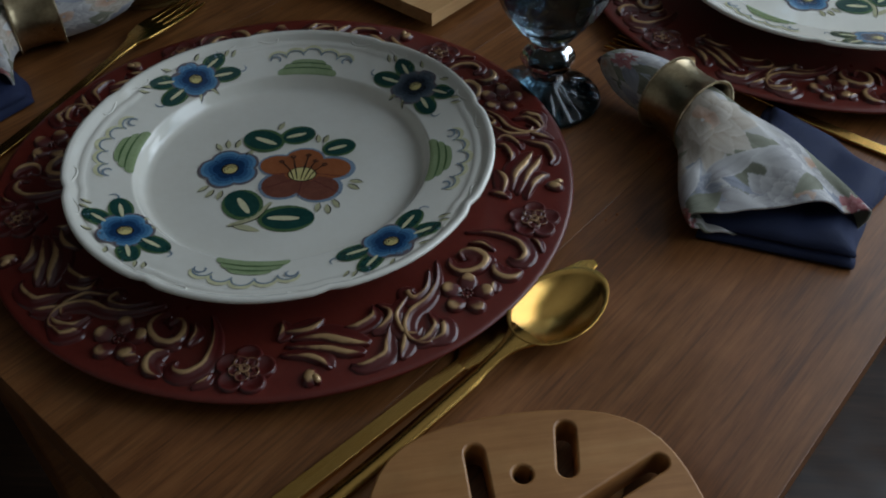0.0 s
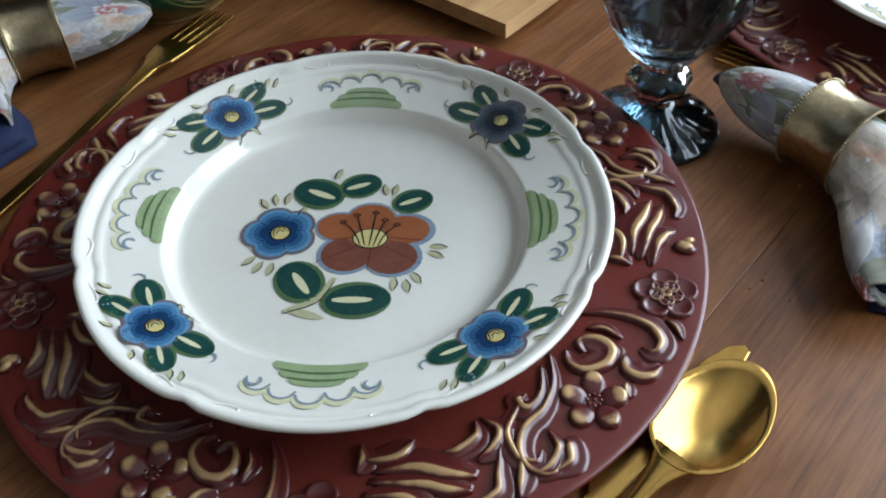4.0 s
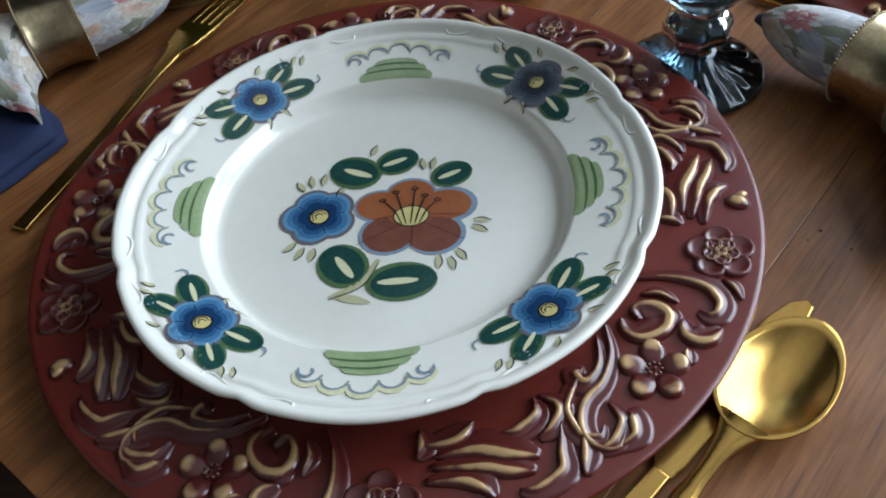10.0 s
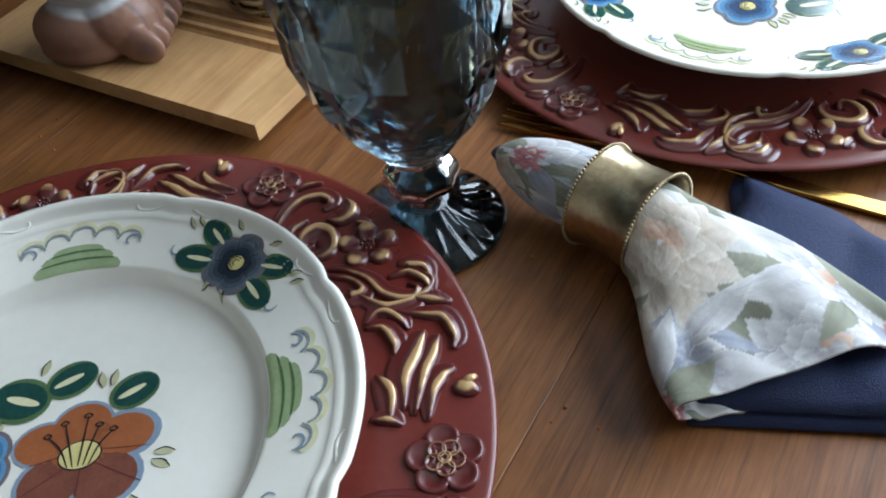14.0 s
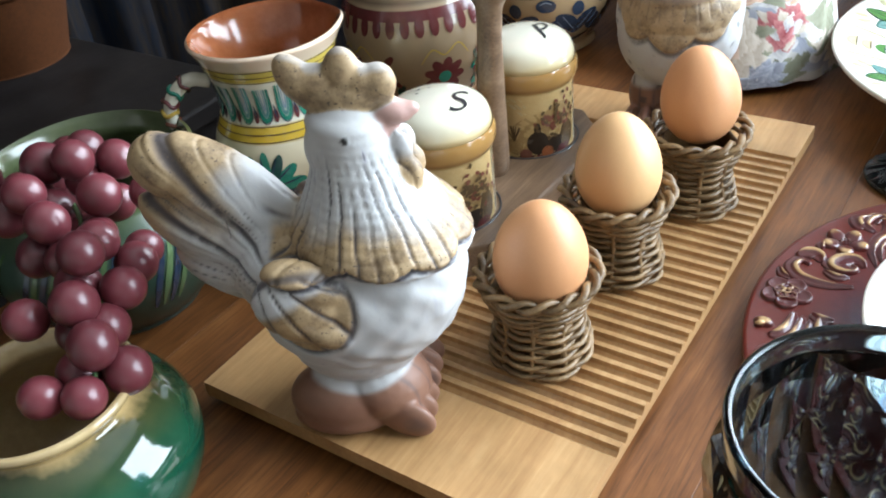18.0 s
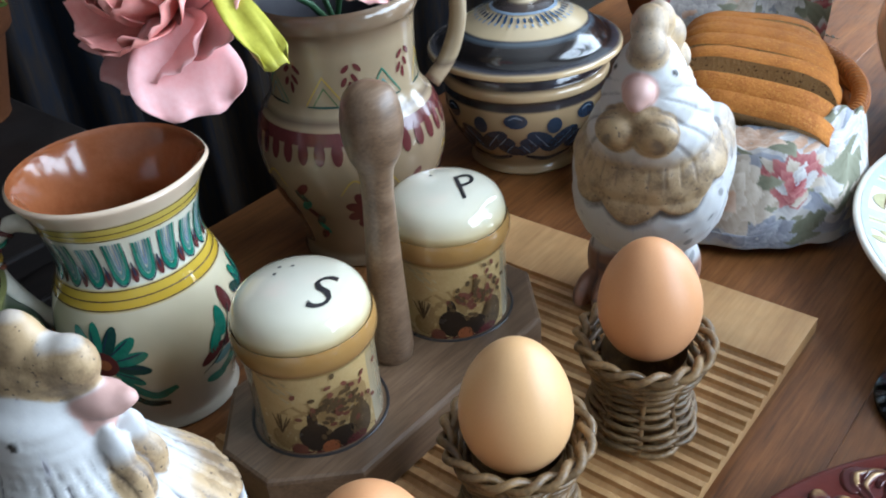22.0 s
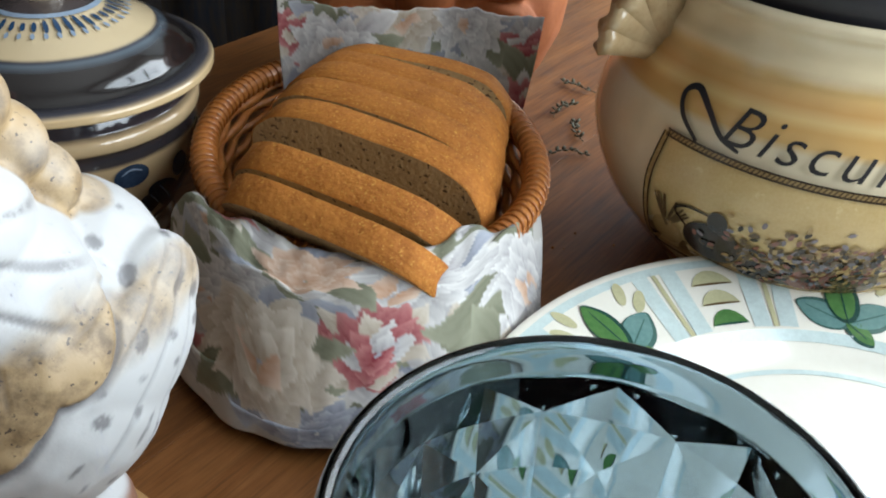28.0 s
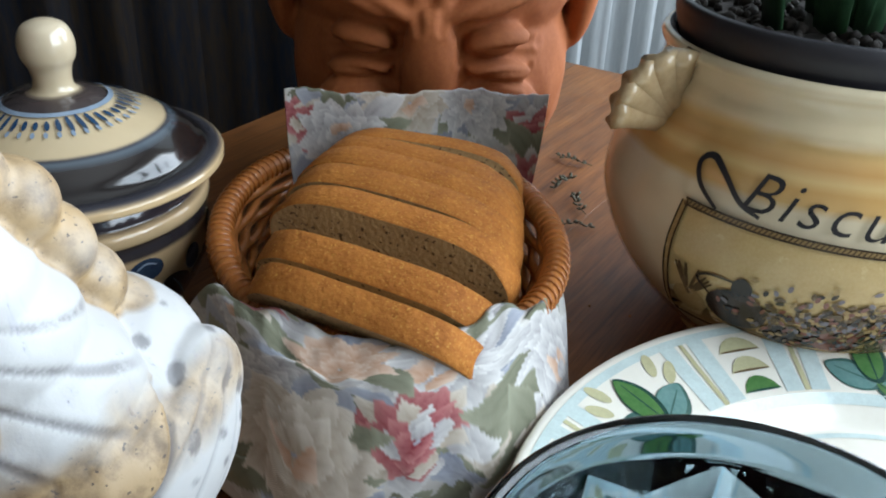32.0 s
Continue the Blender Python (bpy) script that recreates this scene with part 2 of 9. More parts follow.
def wood(name, dark, mid, light, rough=0.4, grain=60.0, spec=0.5, stain=11.0, random_tint=0.06, bump=0.25, pores=0.0):
    """Planed boards, the grain along local x."""
    m, nt, bsdf, add = node_mat(name)
    tc = add("TexCoord")
    oi = add("ObjectInfo")
    off = add("VectorMath")
    off.operation = "ADD"
    nt.links.new(tc.outputs["Object"], off.inputs[0])
    nt.links.new(oi.outputs["Random"], off.inputs[1])
    mp = add("Mapping")
    mp.inputs["Scale"].default_value = (0.07, 1, 1)
    nt.links.new(off.outputs[0], mp.inputs["Vector"])
    n1 = add("TexNoise", Scale=grain, Detail=5.0, Roughness=0.62, Distortion=0.6)
    n2 = add("TexNoise", Scale=grain * 7, Detail=3.0, Roughness=0.7)
    n3 = add("TexNoise", Scale=5.0, Detail=3.0)
    nt.links.new(mp.outputs[0], n1.inputs["Vector"])
    nt.links.new(mp.outputs[0], n2.inputs["Vector"])
    nt.links.new(off.outputs[0], n3.inputs["Vector"])
    s = add("Math")
    s.operation = "MULTIPLY_ADD"
    nt.links.new(n2.outputs["Fac"], s.inputs[0])
    s.inputs[1].default_value = 0.35
    s2 = add("Math")
    s2.operation = "MULTIPLY_ADD"
    nt.links.new(n1.outputs["Fac"], s2.inputs[0])
    s2.inputs[1].default_value = 0.45
    s3 = add("Math")
    s3.operation = "MULTIPLY"
    nt.links.new(n3.outputs["Fac"], s3.inputs[0])
    s3.inputs[1].default_value = 0.2
    nt.links.new(s3.outputs[0], s2.inputs[2])
    nt.links.new(s2.outputs[0], s.inputs[2])
    cr = add("ValToRGB")
    e = cr.color_ramp.elements
    e[0].position, e[0].color = 0.34, rgb(dark)
    e[1].position, e[1].color = 0.66, rgb(light)
    k = cr.color_ramp.elements.new(0.5)
    k.color = rgb(mid)
    nt.links.new(s.outputs[0], cr.inputs[0])
    hs = add("HueSaturation")
    r3 = add("MapRange")
    r3.inputs["To Min"].default_value, r3.inputs["To Max"].default_value = 1 - random_tint, 1 + random_tint
    nt.links.new(oi.outputs["Random"], r3.inputs["Value"])
    nt.links.new(r3.outputs[0], hs.inputs["Value"])
    nt.links.new(cr.outputs[0], hs.inputs["Color"])
    # stains and rubbed patches
    n4 = add("TexNoise", Scale=stain, Detail=6.0, Roughness=0.65)
    nt.links.new(off.outputs[0], n4.inputs["Vector"])
    r4 = add("MapRange")
    r4.inputs["From Min"].default_value, r4.inputs["From Max"].default_value = 0.34, 0.62
    r4.inputs["To Min"].default_value, r4.inputs["To Max"].default_value = 0.72, 1.06
    nt.links.new(n4.outputs["Fac"], r4.inputs["Value"])
    h2 = add("HueSaturation")
    nt.links.new(r4.outputs[0], h2.inputs["Value"])
    nt.links.new(hs.outputs[0], h2.inputs["Color"])
    if pores:
        # open pores and scratches drawn out along the grain
        mp5 = add("Mapping")
        mp5.inputs["Scale"].default_value = (0.045, 1, 1)
        nt.links.new(off.outputs[0], mp5.inputs["Vector"])
        n5 = add("TexNoise", Scale=520.0, Detail=2.0, Roughness=0.5)
        nt.links.new(mp5.outputs[0], n5.inputs["Vector"])
        r5 = add("MapRange")
        r5.inputs["From Min"].default_value, r5.inputs["From Max"].default_value = 0.36, 0.46
        r5.inputs["To Min"].default_value, r5.inputs["To Max"].default_value = 1 - pores, 1.0
        nt.links.new(n5.outputs["Fac"], r5.inputs["Value"])
        h5 = add("HueSaturation")
        nt.links.new(r5.outputs[0], h5.inputs["Value"])
        nt.links.new(h2.outputs[0], h5.inputs["Color"])
        h2 = h5
    nt.links.new(h2.outputs[0], bsdf.inputs["Base Color"])
    rr = add("MapRange")
    rr.inputs["From Min"].default_value, rr.inputs["From Max"].default_value = 0.3, 0.7
    rr.inputs["To Min"].default_value, rr.inputs["To Max"].default_value = rough - 0.1, rough + 0.16
    nt.links.new(n4.outputs["Fac"], rr.inputs["Value"])
    nt.links.new(rr.outputs[0], bsdf.inputs["Roughness"])
    bsdf.inputs["Specular IOR Level"].default_value = spec
    bp = add("Bump", Strength=bump, Distance=0.0006)
    nt.links.new(s.outputs[0], bp.inputs["Height"])
    nt.links.new(bp.outputs[0], bsdf.inputs["Normal"])
    return m


def plain(name, color, rough=0.35, coat=0.0, metal=0.0, var=0.12, scale=120.0):
    """A painted stroke or glaze: one colour that wavers a little."""
    lo = tuple(c * (1 - var) for c in color)
    hi = tuple(min(c * (1 + var), 1) for c in color)
    return varied(name, lo, hi, rough, scale, scale * 5, metal=metal, coat=coat)


def glazed_bands(name, stops, rough=0.12, mottle=0.15, coat=0.6, scale=45.0, bump=0.03, wave=0.004):
    """A glazed pot whose colours change with height: stops of (height, colour)."""
    m, nt, bsdf, add = node_mat(name)
    tc = add("TexCoord")
    sp = add("SeparateXYZ")
    nt.links.new(tc.outputs["Object"], sp.inputs[0])
    n1 = add("TexNoise", Scale=scale, Detail=4.0)
    nt.links.new(tc.outputs["Object"], n1.inputs["Vector"])
    lo, hi = stops[0][0], stops[-1][0]
    wob = add("Math")
    wob.operation = "MULTIPLY_ADD"
    nt.links.new(n1.outputs["Fac"], wob.inputs[0])
    wob.inputs[1].default_value = wave
    nt.links.new(sp.outputs[2], wob.inputs[2])
    rg = add("MapRange")
    rg.inputs["From Min"].default_value, rg.inputs["From Max"].default_value = lo + wave / 2, hi + wave / 2
    nt.links.new(wob.outputs[0], rg.inputs["Value"])
    cr = add("ValToRGB")
    els = cr.color_ramp.elements
    els[0].position, els[0].color = 0.0, rgb(stops[0][1])
    els[1].position, els[1].color = 1.0, rgb(stops[-1][1])
    for z, c in stops[1:-1]:
        els.new((z - lo) / (hi - lo)).color = rgb(c)
    nt.links.new(rg.outputs[0], cr.inputs[0])
    hs = add("HueSaturation")
    r3 = add("MapRange")
    r3.inputs["To Min"].default_value, r3.inputs["To Max"].default_value = 1 - mottle, 1 + mottle
    nt.links.new(n1.outputs["Fac"], r3.inputs["Value"])
    nt.links.new(r3.outputs[0], hs.inputs["Value"])
    nt.links.new(cr.outputs[0], hs.inputs["Color"])
    nt.links.new(hs.outputs[0], bsdf.inputs["Base Color"])
    bsdf.inputs["Roughness"].default_value = rough
    bsdf.inputs["Coat Weight"].default_value = coat
    bsdf.inputs["Coat Roughness"].default_value = 0.06
    n2 = add("TexNoise", Scale=scale * 2.2, Detail=2.0)
    nt.links.new(tc.outputs["Object"], n2.inputs["Vector"])
    bp = add("Bump", Strength=bump * 4, Distance=0.001)
    nt.links.new(n2.outputs["Fac"], bp.inputs["Height"])
    nt.links.new(bp.outputs[0], bsdf.inputs["Normal"])
    return m


def glass_mat(name, color, rough=0.03, ior=1.46):
    m, nt, bsdf, add = node_mat(name)
    bsdf.inputs["Base Color"].default_value = rgb(color)
    bsdf.inputs["Transmission Weight"].default_value = 1.0
    bsdf.inputs["Roughness"].default_value = rough
    bsdf.inputs["IOR"].default_value = ior
    return m


MAT = {
    "table": wood("oiled_pine_table", (0.082, 0.026, 0.007), (0.190, 0.070, 0.019), (0.275, 0.115, 0.037), 0.40, 60.0, spec=0.40, pores=0.24),
    "board": wood("pale_beech_board", (0.33, 0.165, 0.060), (0.45, 0.250, 0.100), (0.55, 0.335, 0.150), 0.45, 45.0, bump=0.12),
    "rack": wood("greyed_oak_rack", (0.075, 0.044, 0.024), (0.165, 0.10, 0.058), (0.26, 0.17, 0.105), 0.38, 90.0),
    "trivet": wood("orange_pine_trivet", (0.30, 0.12, 0.034), (0.42, 0.19, 0.058), (0.50, 0.26, 0.09), 0.4, 40.0, bump=0.1),
    "plaster": varied("warm_plaster", (0.58, 0.55, 0.50), (0.66, 0.63, 0.58), 0.8, 3.0, 60.0, bump=0.3),
    "ceiling": varied("ceiling_plaster", (0.48, 0.46, 0.43), (0.56, 0.54, 0.51), 0.85, 3.0, 60.0, bump=0.2),
    "floor": wood("dark_floor_boards", (0.03, 0.015, 0.008), (0.06, 0.03, 0.016), (0.1, 0.05, 0.03), 0.45, 20.0),
    "dark_cloth": varied("dark_blue_brown_drape", (0.0055, 0.0075, 0.012), (0.018, 0.012, 0.007), 0.95, 4.0, 160.0, bump=0.3, stretch=(1, 1, 0.15), contrast=0.2, spec=0.08),
    "sheer": varied("grey_white_curtain", (0.34, 0.36, 0.37), (0.44, 0.46, 0.46), 0.8, 6.0, 200.0, bump=0.2, stretch=(1, 1, 0.2)),
    "porcelain": varied("cream_white_porcelain", (0.74, 0.70, 0.605), (0.79, 0.755, 0.67), 0.10, 20.0, 120.0, coat=0.5, bump=0.02, bump_scale=60),
    "gold": varied("brushed_gold_steel", (0.48, 0.26, 0.058), (0.60, 0.365, 0.105), 0.24, 60.0, 900.0, metal=1.0, bump=0.05, bump_scale=700, stretch=(0.2, 1, 1)),
    "brass": varied("tarnished_brass", (0.30, 0.23, 0.13), (0.52, 0.42, 0.26), 0.30, 60.0, 300.0, metal=1.0, bump=0.25, bump_scale=260),
    "egg": varied("brown_eggshell", (0.56, 0.25, 0.105), (0.67, 0.335, 0.155), 0.45, 30.0, 900.0, bump=0.06, bump_scale=1400, random_tint=0.10, contrast=0.8),
    "wicker": varied("dark_willow", (0.070, 0.038, 0.015), (0.28, 0.170, 0.072), 0.42, 60.0, 500.0, bump=0.4, bump_scale=500, random_tint=0.25),
    "cane": varied("orange_brown_cane", (0.29, 0.085, 0.016), (0.45, 0.165, 0.036), 0.38, 50.0, 400.0, bump=0.3, bump_scale=400, coat=0.2, random_tint=0.1),
    "terracotta": varied("burnt_terracotta", (0.30, 0.078, 0.019), (0.41, 0.125, 0.032), 0.80, 18.0, 300.0, bump=0.2, bump_scale=220),
    "blueglass": glass_mat("smoky_blue_glass", (0.23, 0.315, 0.365), 0.03, 1.48),
    "darkglass": glass_mat("thick_smoky_blue_glass", (0.075, 0.145, 0.195), 0.05, 1.46),
    "crust": varied("brown_bread_crust", (0.25, 0.078, 0.013), (0.44, 0.162, 0.030), 0.75, 48.0, 420.0, bump=0.8, bump_scale=300, speck=(0.50, 0.24, 0.05), speck_size=900, random_tint=0.05, contrast=0.30, spec=0.2),
    "crumb": varied("brown_bread_crumb", (0.29, 0.165, 0.065), (0.45, 0.285, 0.130), 0.9, 60.0, 600.0, bump=1.0, bump_scale=360, speck=(0.10, 0.05, 0.02), speck_size=420),
    "navy": varied("navy_blue_cotton", (0.004, 0.010, 0.042), (0.008, 0.017, 0.066), 0.8, 40.0, 900.0, bump=0.5, bump_scale=1500),
    "soil": varied("dark_soil", (0.012, 0.009, 0.007), (0.035, 0.026, 0.02), 0.95, 60.0, 400.0, bump=1.0, bump_scale=200),
    "darkpot": plain("black_brown_plastic", (0.02, 0.018, 0.022), 0.5),
    "leaf": varied("deep_green_leaf", (0.02, 0.06, 0.028), (0.05, 0.12, 0.05), 0.4, 20.0, 300.0, bump=0.1, stretch=(6, 6, 0.3)),
    "grape": varied("dusky_red_grape", (0.085, 0.014, 0.020), (0.165, 0.038, 0.045), 0.34, 60.0, 300.0, coat=0.2, random_tint=0.3),
    "ink": plain("black_brush_paint", (0.02, 0.018, 0.02), 0.3),
}

# ---- the room ----
def wall(name, x0, y0, x1, y1, z0, z1, mat, hole=None):
    """A wall along x or y with thickness 0.12; hole: (a0, a1, z0, z1) along its length."""
    ob = thing(name, "warm plastered room wall", "wall", kind="structure")
    along_x = abs(x1 - x0) > abs(y1 - y0)
    a0, a1 = (x0, x1) if along_x else (y0, y1)
    if hole:
        h0, h1, w0, w1 = hole
        spans = [(a0, h0, z0, z1), (h1, a1, z0, z1), (h0, h1, z0, w0), (h0, h1, w1, z1)]
    else:
        spans = [(a0, a1, z0, z1)]
    for p0, p1, q0, q1 in spans:
        bm = bmesh.new()
        if along_x:
            box(bm, p0, y0, q0, p1, y1, q1)
        else:
            box(bm, x0, p0, q0, x1, p1, q1)
        part("wall_panel", bm, mat, ob, smooth=False)
    return ob


FLOOR, CEIL = -0.76, 1.95
wall("wall_north", -2.4, 2.1, 1.38, 2.22, FLOOR, CEIL, MAT["plaster"], (0.78, 1.18, 0.0, 1.4))
wall("wall_south", -2.4, -2.22, 1.38, -2.1, FLOOR, CEIL, MAT["plaster"])
wall("wall_east", 1.26, -2.1, 1.38, 2.1, FLOOR, CEIL, MAT["plaster"], (-0.40, 1.80, 0.15, 1.45))
wall("wall_west", -2.42, -2.1, -2.3, 2.1, FLOOR, CEIL, MAT["plaster"])
bm = bmesh.new()
box(bm, -2.4, -2.2, FLOOR - 0.1, 1.38, 2.2, FLOOR)
tagged(part("floor", bm, MAT["floor"], smooth=False), "dark wooden room floor", "floor", kind="structure")
bm = bmesh.new()
box(bm, -2.4, -2.2, CEIL, 1.38, 2.2, CEIL + 0.1)
tagged(part("ceiling", bm, MAT["ceiling"], smooth=False), "pale plaster ceiling", "ceiling", kind="structure")

# ---- table: local x runs along its length, local y across ----
TABLE = pose(0.140, -0.341, 0, 0, 0, math.degrees(TABLE_TURN))
table = thing("dining_table", "worn oiled pine dining table with a plank top", "table")
table.matrix_basis = TABLE
LENGTH, WIDTH = 1.55, 0.82
edges = [0.0, 0.165, 0.335, 0.50, 0.665, WIDTH]
for y0, y1 in zip(edges, edges[1:]):
    bm = bmesh.new()
    box(bm, 0, y0 + 0.00005, -0.032, LENGTH, y1 - 0.00005, 0, 0.0004)
    part("plank", bm, MAT["table"], table, smooth=False, m=pose(0, 0, 0))
for x, y in ((0.06, 0.06), (LENGTH - 0.12, 0.06), (0.06, WIDTH - 0.12), (LENGTH - 0.12, WIDTH - 0.12)):
    bm = bmesh.new()
    box(bm, x, y, FLOOR, x + 0.06, y + 0.06, -0.032, 0.003)
    part("leg", bm, MAT["table"], table, smooth=False)
for y in (0.06, WIDTH - 0.085):
    bm = bmesh.new()
    box(bm, 0.12, y, -0.12, LENGTH - 0.12, y + 0.025, -0.0325)
    part("apron", bm, MAT["table"], table, smooth=False)


# ---- chargers and plates ----
CHARGER_R = 0.1735


def charger_z(r):
    """Height of the charger's face over the table."""
    return 0.0085 + 0.0040 * min(max((r - 0.085) / 0.02, 0), 1)


def plate_z(r):
    """Height of a dinner plate's face over the table when it lies on its charger."""
    pts = ((0, 0.0205), (0.0795, 0.0207), (0.0818, 0.0216), (0.0840, 0.0250), (0.0856, 0.0283), (0.0864, 0.0292), (0.0872, 0.0295), (0.1085, 0.0342), (0.1105, 0.0345), (0.1122, 0.0356), (0.1140, 0.0360), (0.1156, 0.0358), (0.1172, 0.0368), (0.121, 0.0388), (0.124, 0.0395))
    return float(np.interp(r, [p[0] for p in pts], [p[1] for p in pts]))


MAT["charger"] = varied("maroon_painted_charger", (0.092, 0.012, 0.008), (0.132, 0.020, 0.012), 0.30, 20.0, 300.0, bump=0.04, spec=0.5)


def relief_mat():
    """Maroon relief with gilding rubbed on the raised parts."""
    m, nt, bsdf, add = node_mat("gilded_maroon_relief")
    tc = add("TexCoord")
    sp = add("SeparateXYZ")
    nt.links.new(tc.outputs["Object"], sp.inputs[0])
    n1 = add("TexNoise", Scale=160.0, Detail=4.0)
    nt.links.new(tc.outputs["Object"], n1.inputs["Vector"])
    s = add("Math")
    s.operation = "MULTIPLY_ADD"
    nt.links.new(n1.outputs["Fac"], s.inputs[0])
    s.inputs[1].default_value = 0.0014
    nt.links.new(sp.outputs[2], s.inputs[2])
    rg = add("MapRange")
    rg.inputs["From Min"].default_value, rg.inputs["From Max"].default_value = 0.01545, 0.01615
    nt.links.new(s.outputs[0], rg.inputs["Value"])
    cr = add("Mix")
    cr.data_type = "RGBA"
    cr.inputs[6].default_value = (0.078, 0.011, 0.009, 1)
    cr.inputs[7].default_value = (0.50, 0.31, 0.14, 1)
    nt.links.new(rg.outputs[0], cr.inputs[0])
    nt.links.new(cr.outputs[2], bsdf.inputs["Base Color"])
    mt = add("MapRange")
    mt.inputs["To Max"].default_value = 0.3
    nt.links.new(rg.outputs[0], mt.inputs["Value"])
    nt.links.new(mt.outputs[0], bsdf.inputs["Metallic"])
    bsdf.inputs["Roughness"].default_value = 0.28
    bsdf.inputs["Coat Weight"].default_value = 0.2
    return m


MAT["relief"] = relief_mat()


def charger(x, y, turn, label):
    ob = thing("charger_plate", label, "charger plate", x, y, 0, turn, group="charger plates")
    prof = [(0, 0.001), (0.10, 0.001), (0.15, 0.006), (CHARGER_R - 0.001, 0.0105), (CHARGER_R, 0.0116), (CHARGER_R - 0.0007, 0.0126), (CHARGER_R - 0.003, 0.0128)]
    prof += [(r, charger_z(r)) for r in (0.165, 0.15, 0.13, 0.11, 0.09, 0.05)] + [(0, 0.0085)]
    part("disc", lathe(prof, 128), MAT["charger"], ob)
    return ob


charger_one = charger(-0.002, 0.011, 0, "round maroon charger plate with gilded floral relief")
charger_two = charger(0.366, 0.262, 15, "round maroon charger plate with gilded floral relief")


def rim_wave(a):
    """The plate's scalloped outline: four long arcs with a small notch between each two."""
    b = (a / (math.pi / 4) + 0.5) % 1.0
    d = min(b, 1 - b)
    return 1.0 - 0.014 * math.exp(-(d / 0.05) ** 2) + 0.004 * math.cos(8 * a)


def dinner_plate(x, y, turn, label):
    ob = thing("dinner_plate", label, "plate", x, y, 0, turn, group="dinner plates")
    prof = [(0, 0.012), (0.062, 0.012), (0.065, 0.0095), (0.070, 0.0095), (0.072, 0.013), (0.080, 0.0165), (0.089, 0.0255), (0.115, 0.0335), (0.1215, 0.0368), (0.1235, 0.0382), (0.1232, 0.0398), (0.1212, 0.0402), (0.119, 0.0388)]
    prof += [(r, plate_z(r)) for r in (0.1172, 0.1164, 0.1156, 0.1148, 0.1140, 0.1131, 0.1122, 0.1113, 0.1105, 0.1085, 0.103, 0.096, 0.090, 0.0876, 0.0872, 0.0868, 0.0864, 0.0856, 0.0848, 0.0840, 0.0829, 0.0818, 0.0806, 0.0795, 0.077, 0.06, 0.03)] + [(0, 0.0205)]

    def shape(r, z, a):
        k = 1 + (rim_wave(a) - 1) * min(max((r - 0.095) / 0.028, 0), 1)
        return r * k * math.cos(a), r * k * math.sin(a), z

    part("body", lathe(prof, 192, shape), MAT["porcelain"], ob)
    return ob


plate_one = dinner_plate(0.0, 0.001, 0, "cream dinner plate painted with blue and rust flowers")
plate_two = dinner_plate(0.370, 0.246, 50, "cream dinner plate painted with blue and rust flowers")


